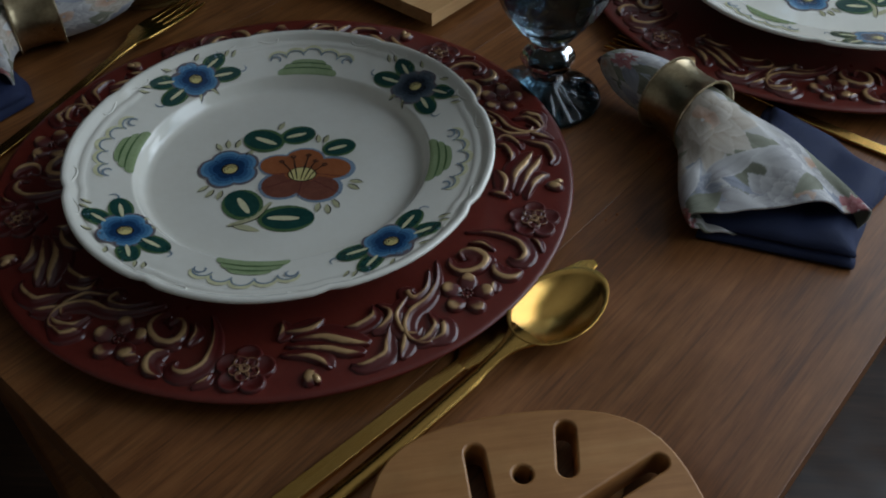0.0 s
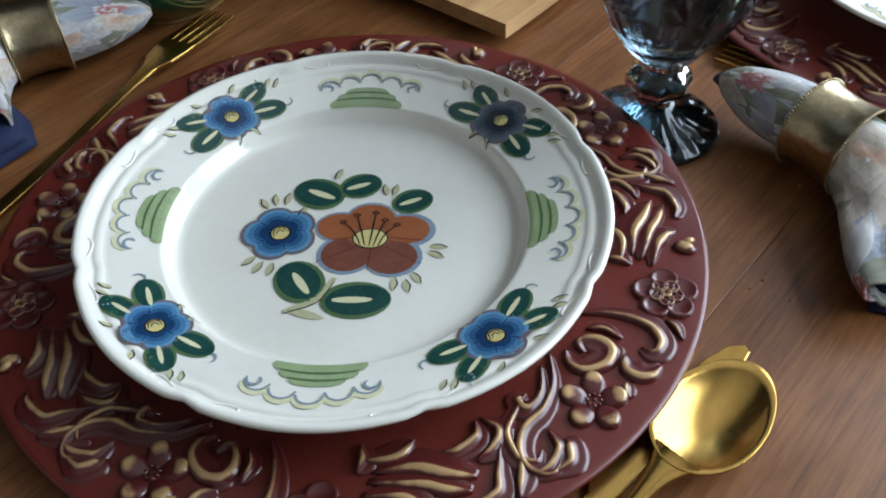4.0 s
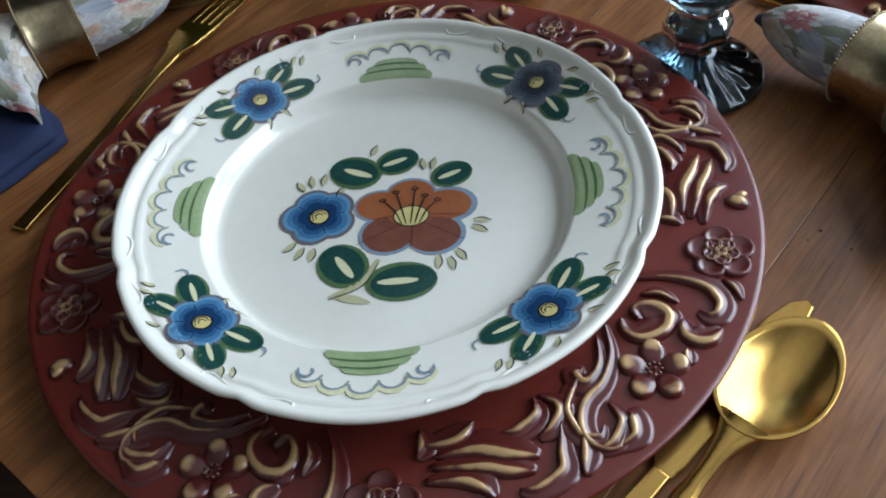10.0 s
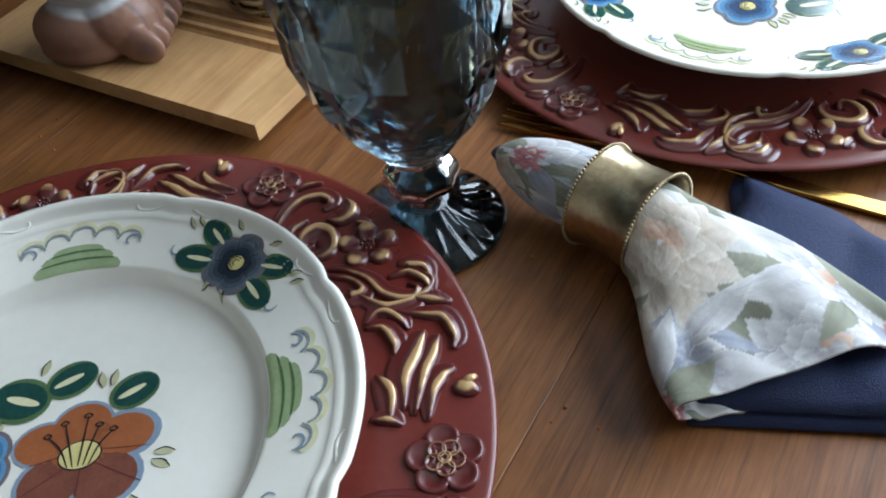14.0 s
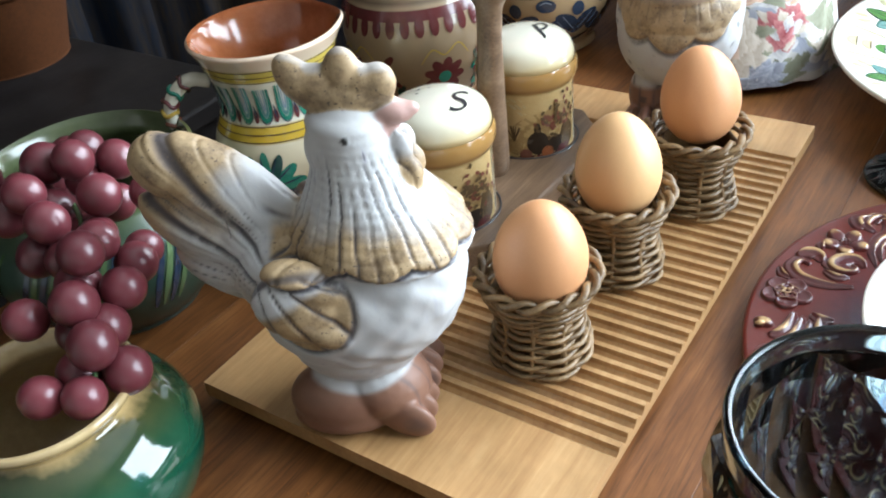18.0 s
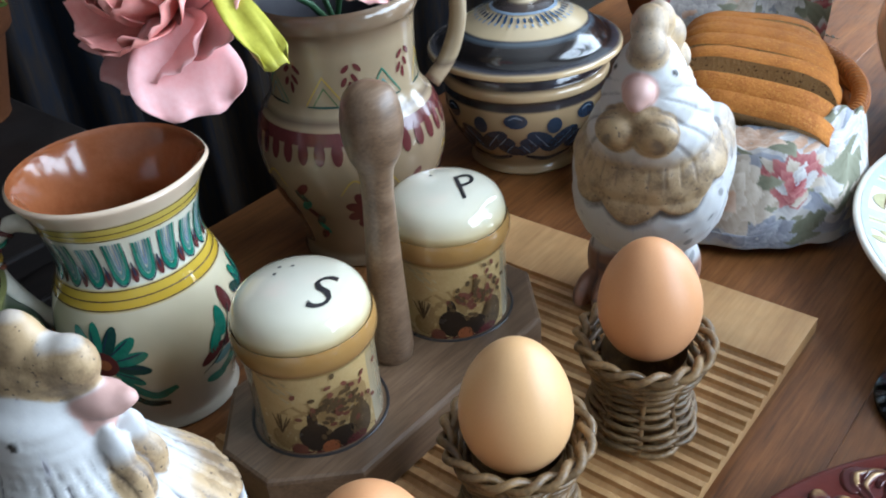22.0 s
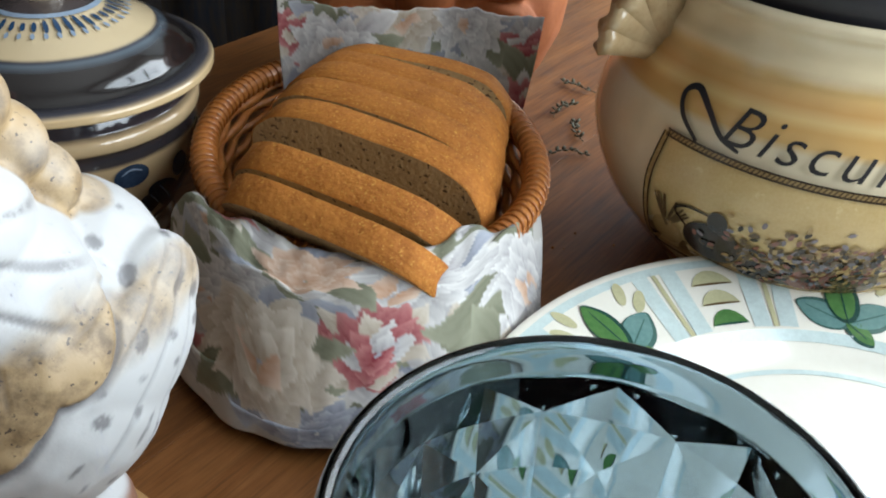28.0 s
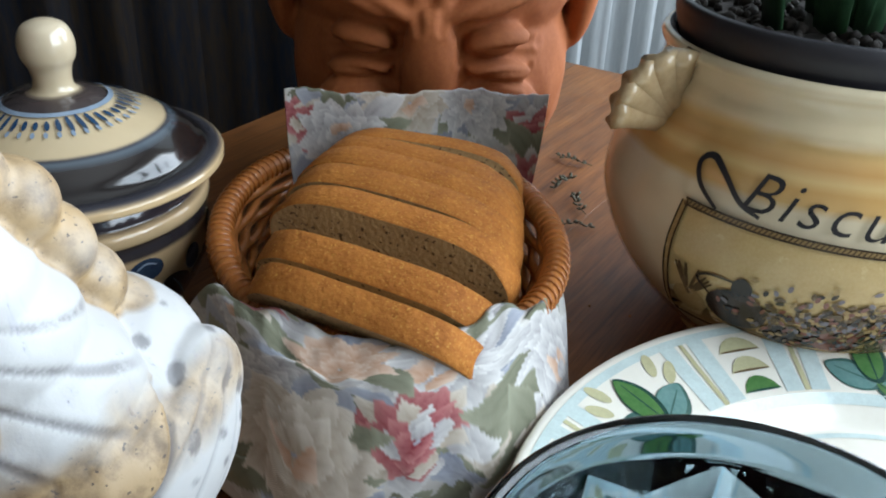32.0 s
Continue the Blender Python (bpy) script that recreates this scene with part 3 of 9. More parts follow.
# ---- goblets ----
def goblet(x, y, turn, k, label, lean):
    ob = thing("goblet", label, "goblet", x, y, 0, turn, group="goblets")
    foot = [(0, 0.0005), (0.034, 0.0005), (0.0370, 0.0012), (0.0376, 0.003), (0.0360, 0.0046), (0.027, 0.0080), (0.0185, 0.0112), (0.0172, 0.0125), (0.0120, 0.0165), (0.0098, 0.0195), (0, 0.0195)]
    stem = [(0, 0.0192), (0.0097, 0.0192), (0.0092, 0.0235), (0.0130, 0.0260), (0.0168, 0.0305), (0.0172, 0.0350), (0.0148, 0.0400), (0.0112, 0.0432), (0.0118, 0.0470), (0, 0.0470)]

    def ribs(r, z, a):
        w = z + (0.0010 * math.cos(22 * a) * min(max((r - 0.013) / 0.01, 0), 1) * min(max((0.0365 - r) / 0.004, 0), 1) if 0.004 < z < 0.014 else 0)
        return k * r * math.cos(a), k * r * math.sin(a), k * w

    def knop(r, z, a):
        q = 1 + 0.04 * math.cos(8 * a)
        return k * r * q * math.cos(a), k * r * q * math.sin(a), k * z

    part("foot", lathe(foot, 110, ribs), MAT["darkglass"], ob, "ribbed round glass foot")
    part("stem", lathe(smooth_profile(stem[1:-1], 2), 48, knop), MAT["darkglass"], ob, "dark knopped glass stem")
    # a lattice of elongated diamonds, each raised to a low four-sided point
    rows = [(0.0120, 0.0468), (0.0200, 0.0545), (0.0300, 0.0700), (0.0392, 0.0900), (0.0438, 0.1110), (0.0460, 0.1320), (0.0464, 0.1500), (0.0460, 0.1600)]
    n = 10
    bm = bmesh.new()
    rings = []
    for i, (r, z) in enumerate(rows):
        rings.append([bm.verts.new((k * r * math.cos(2 * math.pi * (j + 0.5 * (i % 2)) / n), k * r * math.sin(2 * math.pi * (j + 0.5 * (i % 2)) / n), k * z)) for j in range(n)])
    last = len(rows) - 1
    for i in range(1, last):
        for j in range(n):
            a, b = rings[i][j], rings[i][(j + 1) % n]
            up = (j + 1) % n if i % 2 == 1 else j
            lo, hi = rings[i - 1][up], rings[i + 1][up]
            mid = (a.co + b.co) / 2
            mid.z = (lo.co.z + hi.co.z) / 2 * 0.5 + mid.z * 0.5
            s = k * rows[i][0] * 1.030 / math.hypot(mid.x, mid.y)
            tip = bm.verts.new((mid.x * s, mid.y * s, mid.z))
            for p, q in ((lo, b), (b, hi), (hi, a), (a, lo)):
                bm.faces.new((p, q, tip))
    for i, row in ((0, rings[0]), (last, rings[last])):
        near = rings[1] if i == 0 else rings[last - 1]
        for j in range(n):
            bm.faces.new((row[j], row[(j + 1) % n], near[(j + 1) % n] if i % 2 else near[j]))
    bm.faces.new(rings[0][::-1])
    prof = [(0.0432, 0.1625), (0.0436, 0.1670), (0.0438, 0.1712), (0.0430, 0.1728), (0.0418, 0.1728), (0.0408, 0.1712), (0.0406, 0.1650), (0.0408, 0.1500), (0.0402, 0.1320), (0.0386, 0.1110), (0.0334, 0.0900), (0.0244, 0.0715), (0.0140, 0.0610), (0.004, 0.0580)]
    lip = lathe([(r * k, z * k) for r, z in smooth_profile(prof, 3)] + [(0, 0.0578 * k)], 60)
    lip_ring = list(lip.verts)
    outer = len(bm.faces)
    me = bpy.data.meshes.new("tmp")
    lip.to_mesh(me)
    lip.free()
    bm.from_mesh(me)
    bpy.data.meshes.remove(me)
    bm.verts.ensure_lookup_table()
    first = len(bm.verts) - len(lip_ring)
    rim = [bm.verts[first + q] for q in range(60)]
    for j in range(n):
        bm.faces.new([rings[last][j]] + [rim[(6 * j + 3 + q) % 60] for q in range(7)] + [rings[last][(j + 1) % n]])
    g = part("bowl", bm, MAT["blueglass"], ob, "diamond-faceted glass bowl", smooth=False)
    g.data.polygons.foreach_set("use_smooth", [p.index >= outer for p in g.data.polygons])
    # a slightly crooked stem: the foot lies flat, the bowl stands off centre
    tilt = Matrix.Rotation(radians(-turn), 3, "Z") @ Vector((*lean, 0))
    shear = Matrix.Identity(4)
    shear[0][2], shear[1][2] = tilt.x, tilt.y
    for piece in ob.children:
        piece.data.transform(shear)
    return ob


goblet(0.156, 0.111, 0, 1.02, "smoky blue pressed-glass goblet with diamond facets", (0.0, -0.045))
goblet(0.387, 0.474, 20, 1.06, "larger smoky blue pressed-glass goblet with diamond facets", (-0.02, -0.105))

# ---- grooved board ----
BOARD = pose(0.073, 0.188, 0, 0, 0, 53.5)
board = thing("wooden_board", "pale beech wooden board with a grooved middle", "board")
board.matrix_basis = BOARD
BL, BW, BT = 0.435, 0.235, 0.018
bm = bmesh.new()
prof = [(0.0, BT), (0.058, BT)]
g0, g1, ng = 0.060, 0.386, 30
for k in range(ng):
    a = g0 + (g1 - g0) * k / ng
    w = (g1 - g0) / ng
    prof += [(a, BT), (a + 0.12 * w, BT - 0.0026), (a + 0.35 * w, BT - 0.0042), (a + 0.6 * w, BT - 0.0026), (a + 0.68 * w, BT), (a + 0.98 * w, BT)]
prof += [(g1 + 0.001, BT), (BL, BT)]
ring0 = [bm.verts.new((x, 0.0, z)) for x, z in prof] + [bm.verts.new((BL, 0.0, 0.0075)), bm.verts.new((0, 0.0, 0.0075))]
ring1 = [bm.verts.new((x, BW, z)) for x, z in prof] + [bm.verts.new((BL, BW, 0.0075)), bm.verts.new((0, BW, 0.0075))]
for k in range(len(ring0)):
    n = (k + 1) % len(ring0)
    bm.faces.new((ring0[k], ring0[n], ring1[n], ring1[k]))
bm.faces.new(ring0)
bm.faces.new(ring1[::-1])
bmesh.ops.remove_doubles(bm, verts=bm.verts, dist=1e-5)
part("slab", bm, MAT["board"], board, smooth=False)
for y0 in (0.020, BW - 0.050):
    bm = bmesh.new()
    box(bm, 0.020, y0, 0.0, BL - 0.020, y0 + 0.030, 0.0074, 0.001)
    part("runner", bm, MAT["board"], board, smooth=False)

# ---- condiment rack and shakers ----
RACK = pose(0.0745, 0.492, BT, 0, 0, 51.6)
rack = thing("condiment_rack", "dark greyed oak condiment rack with a turned handle", "rack")
rack.matrix_basis = RACK
RT = 0.024
SK = 1.13
bm = bmesh.new()
hx, hy, c = 0.109, 0.052, 0.034
prism(bm, [(-hx + c, -hy), (hx - c, -hy), (hx, -hy + c), (hx, hy - c), (hx - c, hy), (-hx + c, hy), (-hx, hy - c), (-hx, -hy + c)], 0, RT, 0.0025)
part("base", bm, MAT["rack"], rack, smooth=False)
for sx in (-1, 1):
    bm = lathe([(0.0372, RT - 0.001), (0.0372, RT + 0.0004), (0.0358, RT + 0.0006), (0.0352, RT - 0.001)], 48)
    part("socket", bm, MAT["ink"], rack, m=pose(sx * 0.0553, 0, 0))
hand = [(0, RT), (0.0115, RT), (0.0115, 0.05), (0.0098, 0.085), (0.0085, 0.120), (0.0083, 0.140), (0.0092, 0.150), (0.0128, 0.158), (0.0150, 0.170), (0.0148, 0.180), (0.012, 0.190), (0.006, 0.1945), (0, 0.195)]
part("handle", lathe(smooth_profile(hand, 3), 32), MAT["rack"], rack, "turned wooden handle with a bulb end", m=pose(0, 0, 0, 4.2, -1.2, 0))


def shaker(dx, letter, turn):
    p = RACK @ Vector((dx, 0, 0.006))
    ob = thing("salt_shaker" if letter == "S" else "pepper_shaker", "cream ceramic shaker with a still-life band and letter", "shaker", p.x, p.y, p.z, turn, group="shakers in the rack")
    body = [(0, 0), (0.028, 0), (0.0295, 0.0015), (0.0298, 0.004), (0.0298, 0.060), (0.0318, 0.062), (0.0328, 0.065), (0.0328, 0.071), (0.0316, 0.0735)]
    body = [(r * SK, z * SK) for r, z in body]
    part("body", lathe(body, 64), MAT["shaker"], ob)
    lid = [(0.0312, 0.0735), (0.0308, 0.0775), (0.0285, 0.083), (0.024, 0.0868), (0.016, 0.0895), (0.008, 0.0908), (0, 0.0912)]
    lid = [(r * SK, z * SK) for r, z in lid]
    part("lid", lathe(smooth_profile(lid, 3), 64), MAT["shaker_lid"], ob, "glossy cream domed lid")
    return ob


MAT["shaker"] = glazed_bands("shaker_glaze", [(0.0000, (0.58, 0.51, 0.36)), (0.0102, (0.64, 0.57, 0.42)), (0.0621, (0.60, 0.48, 0.27)), (0.0675, (0.50, 0.35, 0.14)), (0.0690, (0.36, 0.20, 0.065)), (0.0836, (0.33, 0.18, 0.055))], 0.15, 0.12, wave=0.001)
MAT["shaker_lid"] = glazed_bands("cream_lid_glaze", [(0.0825, (0.36, 0.23, 0.08)), (0.0870, (0.60, 0.50, 0.30)), (0.0927, (0.64, 0.58, 0.42)), (0.1040, (0.68, 0.645, 0.53))], 0.08, 0.04, coat=1.0)
salt = shaker(-0.0553, "S", 0)
pepper = shaker(0.0553, "P", 0)


# ---- eggs in wicker cups ----
def strand_ring(r, z, n, phase, amp, rad, wob, rng):
    pts = []
    for k in range(48):
        a = 2 * math.pi * k / 48
        rr = r + amp * math.cos(n * a + phase) + rng.uniform(-1, 1) * 0.0003
        pts.append((rr * math.cos(a), rr * math.sin(a), z + wob * math.sin(2 * a + phase) + rng.uniform(-1, 1) * 0.0003))
    return pts


def egg_cup(x, y, z, turn, seed):
    rng = random.Random(seed)
    ob = thing("wicker_egg_cup", "dark woven willow egg cup", "egg cup", x, y, z, turn, group="wicker egg cups")
    ob.matrix_basis = ob.matrix_basis @ Matrix.Diagonal((1.07, 1.07, 0.90, 1))
    waist = lambda h: 0.0228 + 0.0032 * math.cos((h - 0.002) / 0.062 * 2 * math.pi) + 0.0035 * (h / 0.062)
    nst = 9
    for k in range(nst):
        bm = bmesh.new()
        a = 2 * math.pi * k / nst
        tube(bm, [(waist(h) * math.cos(a + 0.02 * i), waist(h) * math.sin(a + 0.02 * i), h) for i, h in enumerate((0.001, 0.014, 0.028, 0.044, 0.062))], 0.0017, 5)
        part("stake", bm, MAT["wicker"], ob)
    rows = 19
    for i in range(rows):
        h = 0.0025 + 0.0575 * i / (rows - 1)
        bm = bmesh.new()
        loop_tube(bm, strand_ring(waist(h), h, 4, math.pi * (i % 2) + rng.uniform(-0.3, 0.3), 0.0019, 0.0017, 0.0008, rng), 0.0017, 5)
        part("weave", bm, MAT["wicker"], ob)
    for j in range(2):
        bm = bmesh.new()
        pts = []
        for k in range(72):
            a = 2 * math.pi * k / 72
            ph = 8 * a + math.pi * j
            rr = waist(0.062) + 0.0008 + 0.0024 * math.cos(ph)
            pts.append((rr * math.cos(a), rr * math.sin(a), 0.0635 + 0.0026 * math.sin(ph)))
        loop_tube(bm, pts, 0.0021, 6)
        part("braided_rim", bm, MAT["wicker"], ob)
    bm = lathe([(0, 0.004), (0.018, 0.004), (0.0185, 0.03), (0.0205, 0.056)], 24)
    part("lining", bm, MAT["wicker"], ob)
    return ob


def egg(x, y, z, k, lean, label, shade):
    bm = bmesh.new()
    prof = []
    for i in range(29):
        t = math.pi * i / 28
        h = -math.cos(t)
        r = math.sin(t) * (1 - 0.10 * h - 0.02 * h * h)
        prof.append((0.0228 * r * k if 0 < i < 28 else 0, 0.029 * h * k))
    e = part("egg", lathe(prof, 48), MAT[shade])
    e.matrix_basis = pose(x, y, z, *lean)
    return tagged(e, label, "egg", "eggs in wicker cups")


MAT["egg_pale"] = varied("pale_brown_eggshell", (0.59, 0.33, 0.14), (0.67, 0.40, 0.19), 0.45, 30.0, 900.0, bump=0.06, bump_scale=1400, contrast=0.8)
egg_cup(0.0850, 0.3230, BT, 10, 1)
egg_cup(0.1443, 0.3930, BT, 50, 2)
egg_cup(0.2118, 0.4565, BT, 100, 3)
egg(0.0866, 0.3190, 0.0890, 1.13, (4, 3, 0), "brown hen's egg standing in a wicker cup", "egg")
egg(0.1445, 0.3920, 0.0940, 1.13, (-6, 4, 20), "pale brown hen's egg standing in a wicker cup", "egg_pale")
egg(0.2135, 0.4590, 0.0985, 1.13, (-4, 6, 60), "brown hen's egg standing in a wicker cup", "egg")

# ---- pots and jugs ----
def vessel(name, label, category, x, y, turn, outer, inner, mat, inner_mat, segs=72, shape=None):
    ob = thing(name, label, category, x, y, 0, turn)
    part("body", lathe(smooth_profile(outer, 4), segs, shape), mat, ob)
    part("inside", lathe(smooth_profile(inner, 4), segs, shape), inner_mat, ob)
    return ob


def spouted(reach, at, level, width=0.35):
    def shape(r, z, a):
        d = math.atan2(math.sin(a - at), math.cos(a - at))
        w = min(max((z - level[0]) / (level[1] - level[0]), 0), 1) ** 2
        k = reach * w * math.exp(-(d / width) ** 2)
        return (r + k) * math.cos(a), (r + k) * math.sin(a), z + k * 0.25
    return shape


JUG_OUT = [(0, 0.0), (0.038, 0.0), (0.041, 0.004), (0.0405, 0.010), (0.047, 0.028), (0.0555, 0.052), (0.0565, 0.070), (0.0515, 0.090), (0.0445, 0.106), (0.0425, 0.116), (0.044, 0.128), (0.0495, 0.146), (0.0545, 0.156), (0.0552, 0.1585), (0.0535, 0.1600)]
JUG_IN = [(0.0535, 0.1600), (0.0505, 0.1570), (0.0455, 0.145), (0.040, 0.128), (0.039, 0.116), (0.043, 0.10), (0.050, 0.075), (0.045, 0.03), (0, 0.012)]
MAT["jug"] = glazed_bands("majolica_jug_glaze", [(0, (0.55, 0.50, 0.40)), (0.060, (0.60, 0.50, 0.32)), (0.095, (0.66, 0.58, 0.40)), (0.097, (0.56, 0.36, 0.03)), (0.106, (0.58, 0.40, 0.05)), (0.108, (0.66, 0.64, 0.52)), (0.138, (0.64, 0.60, 0.46)), (0.1405, (0.50, 0.36, 0.05)), (0.1475, (0.52, 0.40, 0.09)), (0.149, (0.62, 0.50, 0.36)), (0.162, (0.62, 0.46, 0.33))], 0.12, 0.08, wave=0.001)
MAT["jughandle"] = varied("cream_handle_glaze", (0.60, 0.56, 0.44), (0.70, 0.67, 0.56), 0.14, 30.0, 200.0, coat=0.5)
MAT["redclay"] = varied("glazed_red_clay", (0.26, 0.075, 0.025), (0.36, 0.12, 0.045), 0.16, 30.0, 150.0, coat=0.5)
jug = vessel("milk_jug", "white majolica jug painted yellow, green and brown", "jug", -0.069, 0.514, 0, JUG_OUT, JUG_IN, MAT["jug"], MAT["redclay"], 72, spouted(0.0028, radians(10), (0.13, 0.160), 0.28))
jug.matrix_basis = jug.matrix_basis @ Matrix.Diagonal((0.95, 0.95, 1, 1))
bm = bmesh.new()
tube(bm, smooth_profile([(-0.044, -0.012, 0.131), (-0.058, -0.016, 0.1345), (-0.073, -0.020, 0.122), (-0.074, -0.020, 0.104), (-0.064, -0.017, 0.080), (-0.050, -0.012, 0.060)], 5), [0.0064] * 26, 10, 0.75)
part("handle", bm, MAT["jughandle"], jug, "looped handle with yellow and brown dabs")

PIT_OUT = [(0, 0), (0.044, 0), (0.047, 0.004), (0.045, 0.012), (0.052, 0.035), (0.064, 0.065), (0.068, 0.090), (0.063, 0.112), (0.054, 0.126), (0.0515, 0.140), (0.052, 0.158), (0.0535, 0.176), (0.0565, 0.182), (0.0565, 0.190), (0.053, 0.193)]
PIT_IN = [(0.053, 0.193), (0.050, 0.186), (0.047, 0.16), (0.047, 0.14), (0.058, 0.10), (0.045, 0.02), (0, 0.012)]
MAT["pitcher"] = glazed_bands("ochre_pitcher_glaze", [(0, (0.185, 0.118, 0.067)), (0.02, (0.252, 0.172, 0.101)), (0.07, (0.294, 0.21, 0.126)), (0.118, (0.311, 0.227, 0.139)), (0.121, (0.143, 0.101, 0.067)), (0.125, (0.311, 0.235, 0.143)), (0.165, (0.302, 0.227, 0.139)), (0.176, (0.202, 0.139, 0.084)), (0.195, (0.185, 0.126, 0.08))], 0.2, 0.12, wave=0.002)
pitcher = vessel("flower_pitcher", "ochre glazed pitcher painted with folk flowers", "pitcher", 0.034, 0.686, 0, PIT_OUT, PIT_IN, MAT["pitcher"], MAT["darkpot"])
bm = bmesh.new()
tube(bm, smooth_profile([(0.046, 0.030, 0.178), (0.066, 0.042, 0.188), (0.079, 0.050, 0.176), (0.080, 0.050, 0.150), (0.072, 0.046, 0.125), (0.058, 0.036, 0.108)], 5), [0.0085] * 26, 10, 0.7)
part("handle", bm, MAT["pitcher"], pitcher, "brown-dabbed strap handle")

TUR_OUT = [(0, 0), (0.050, 0), (0.053, 0.004), (0.051, 0.009), (0.062, 0.024), (0.073, 0.045), (0.0755, 0.062), (0.0735, 0.074), (0.0775, 0.077), (0.0775, 0.083), (0.073, 0.085)]
MAT["tureen"] = glazed_bands("blue_brown_slip_glaze", [(0, (0.30, 0.20, 0.10)), (0.010, (0.34, 0.235, 0.125)), (0.066, (0.36, 0.25, 0.135)), (0.068, (0.03, 0.025, 0.025)), (0.0715, (0.03, 0.026, 0.03)), (0.0745, (0.05, 0.04, 0.035)), (0.076, (0.46, 0.33, 0.18)), (0.084, (0.48, 0.34, 0.19)), (0.0855, (0.03, 0.025, 0.03)), (0.098, (0.035, 0.03, 0.035))], 0.14, 0.10, wave=0.001)
tureen = thing("lidded_tureen", "ochre and midnight-blue slipware tureen with a lid", "tureen", 0.1645, 0.814)
tureen.matrix_basis = tureen.matrix_basis @ Matrix.Diagonal((0.915, 0.915, 0.99, 1))
part("body", lathe(smooth_profile(TUR_OUT, 4) + [(0.0725, 0.086), (0.0735, 0.098), (0.07, 0.0985)], 72), MAT["tureen"], tureen)
MAT["tureen_lid"] = glazed_bands("slipware_lid_glaze", [(0.096, (0.52, 0.37, 0.20)), (0.103, (0.52, 0.37, 0.20)), (0.1045, (0.05, 0.05, 0.06)), (0.106, (0.010, 0.008, 0.008)), (0.117, (0.016, 0.012, 0.011)), (0.1195, (0.08, 0.10, 0.12)), (0.1205, (0.03, 0.03, 0.04)), (0.1215, (0.52, 0.40, 0.24)), (0.1325, (0.54, 0.42, 0.26)), (0.1335, (0.05, 0.04, 0.04)), (0.1375, (0.06, 0.045, 0.04)), (0.1385, (0.50, 0.40, 0.26)), (0.17, (0.56, 0.46, 0.32))], 0.16, 0.06, wave=0.0006)
LID = [(0.068, 0.097), (0.0865, 0.0985), (0.0885, 0.1015), (0.0865, 0.104), (0.0765, 0.1065), (0.070, 0.113), (0.060, 0.1195), (0.046, 0.126), (0.032, 0.1315), (0.020, 0.1365), (0.0125, 0.1385), (0.0105, 0.143), (0.0115, 0.150), (0.0145, 0.156), (0.0148, 0.164), (0.0115, 0.171), (0.005, 0.174), (0, 0.1745)]
part("lid", lathe(smooth_profile(LID, 4), 72), MAT["tureen_lid"], tureen, "domed lid with a round cream knob")

POT_OUT = [(0, 0.0), (0.040, 0.0), (0.044, 0.004), (0.0585, 0.020), (0.0665, 0.042), (0.0645, 0.060), (0.054, 0.074), (0.0425, 0.081), (0.0415, 0.0845), (0.0465, 0.0905), (0.0462, 0.0935), (0.0440, 0.0940)]
POT_IN = [(0.0440, 0.0940), (0.0405, 0.0905), (0.039, 0.084), (0.050, 0.07), (0.058, 0.045), (0.045, 0.015), (0, 0.008)]
MAT["greenpot"] = glazed_bands("emerald_drip_glaze", [(0, (0.20, 0.11, 0.035)), (0.010, (0.10, 0.075, 0.022)), (0.022, (0.012, 0.050, 0.026)), (0.050, (0.006, 0.062, 0.034)), (0.066, (0.014, 0.070, 0.034)), (0.0785, (0.050, 0.060, 0.020)), (0.083, (0.46, 0.32, 0.14)), (0.096, (0.54, 0.40, 0.21))], 0.08, 0.65, coat=0.6, scale=34.0, wave=0.018)
MAT["potinside"] = varied("ochre_pot_inside", (0.36, 0.25, 0.12), (0.48, 0.35, 0.18), 0.3, 25.0, 200.0, coat=0.3)
vessel("green_pot", "round emerald-glazed pot with a cream lip", "pot", -0.1645, 0.2545, 0, POT_OUT, POT_IN, MAT["greenpot"], MAT["potinside"])

BOWL_OUT = [(0, 0), (0.045, 0), (0.05, 0.004), (0.062, 0.018), (0.077, 0.045), (0.0815, 0.065), (0.078, 0.083), (0.069, 0.097), (0.066, 0.104), (0.0695, 0.113), (0.0705, 0.1165), (0.068, 0.118)]
BOWL_IN = [(0.068, 0.118), (0.0645, 0.113), (0.0615, 0.104), (0.068, 0.09), (0.072, 0.06), (0.05, 0.02), (0, 0.012)]
BOWL_OUT, BOWL_IN = [(r, z * 0.94) for r, z in BOWL_OUT], [(r, z * 0.94) for r, z in BOWL_IN]
MAT["greenbowl"] = glazed_bands("dark_green_bowl_glaze", [(0, (0.03, 0.04, 0.03)), (0.03, (0.02, 0.05, 0.035)), (0.08, (0.03, 0.06, 0.04)), (0.097, (0.05, 0.07, 0.03)), (0.105, (0.14, 0.15, 0.05)), (0.12, (0.17, 0.16, 0.06))], 0.32, 0.35, coat=0.15, scale=25.0, wave=0.006)
MAT["bowlinside"] = varied("olive_bowl_inside", (0.05, 0.065, 0.028), (0.09, 0.105, 0.05), 0.2, 20.0, 150.0, coat=0.5)
bowl = vessel("green_bowl", "large dark green glazed bowl holding grapes", "bowl", -0.190, 0.450, 0, BOWL_OUT, BOWL_IN, MAT["greenbowl"], MAT["bowlinside"])

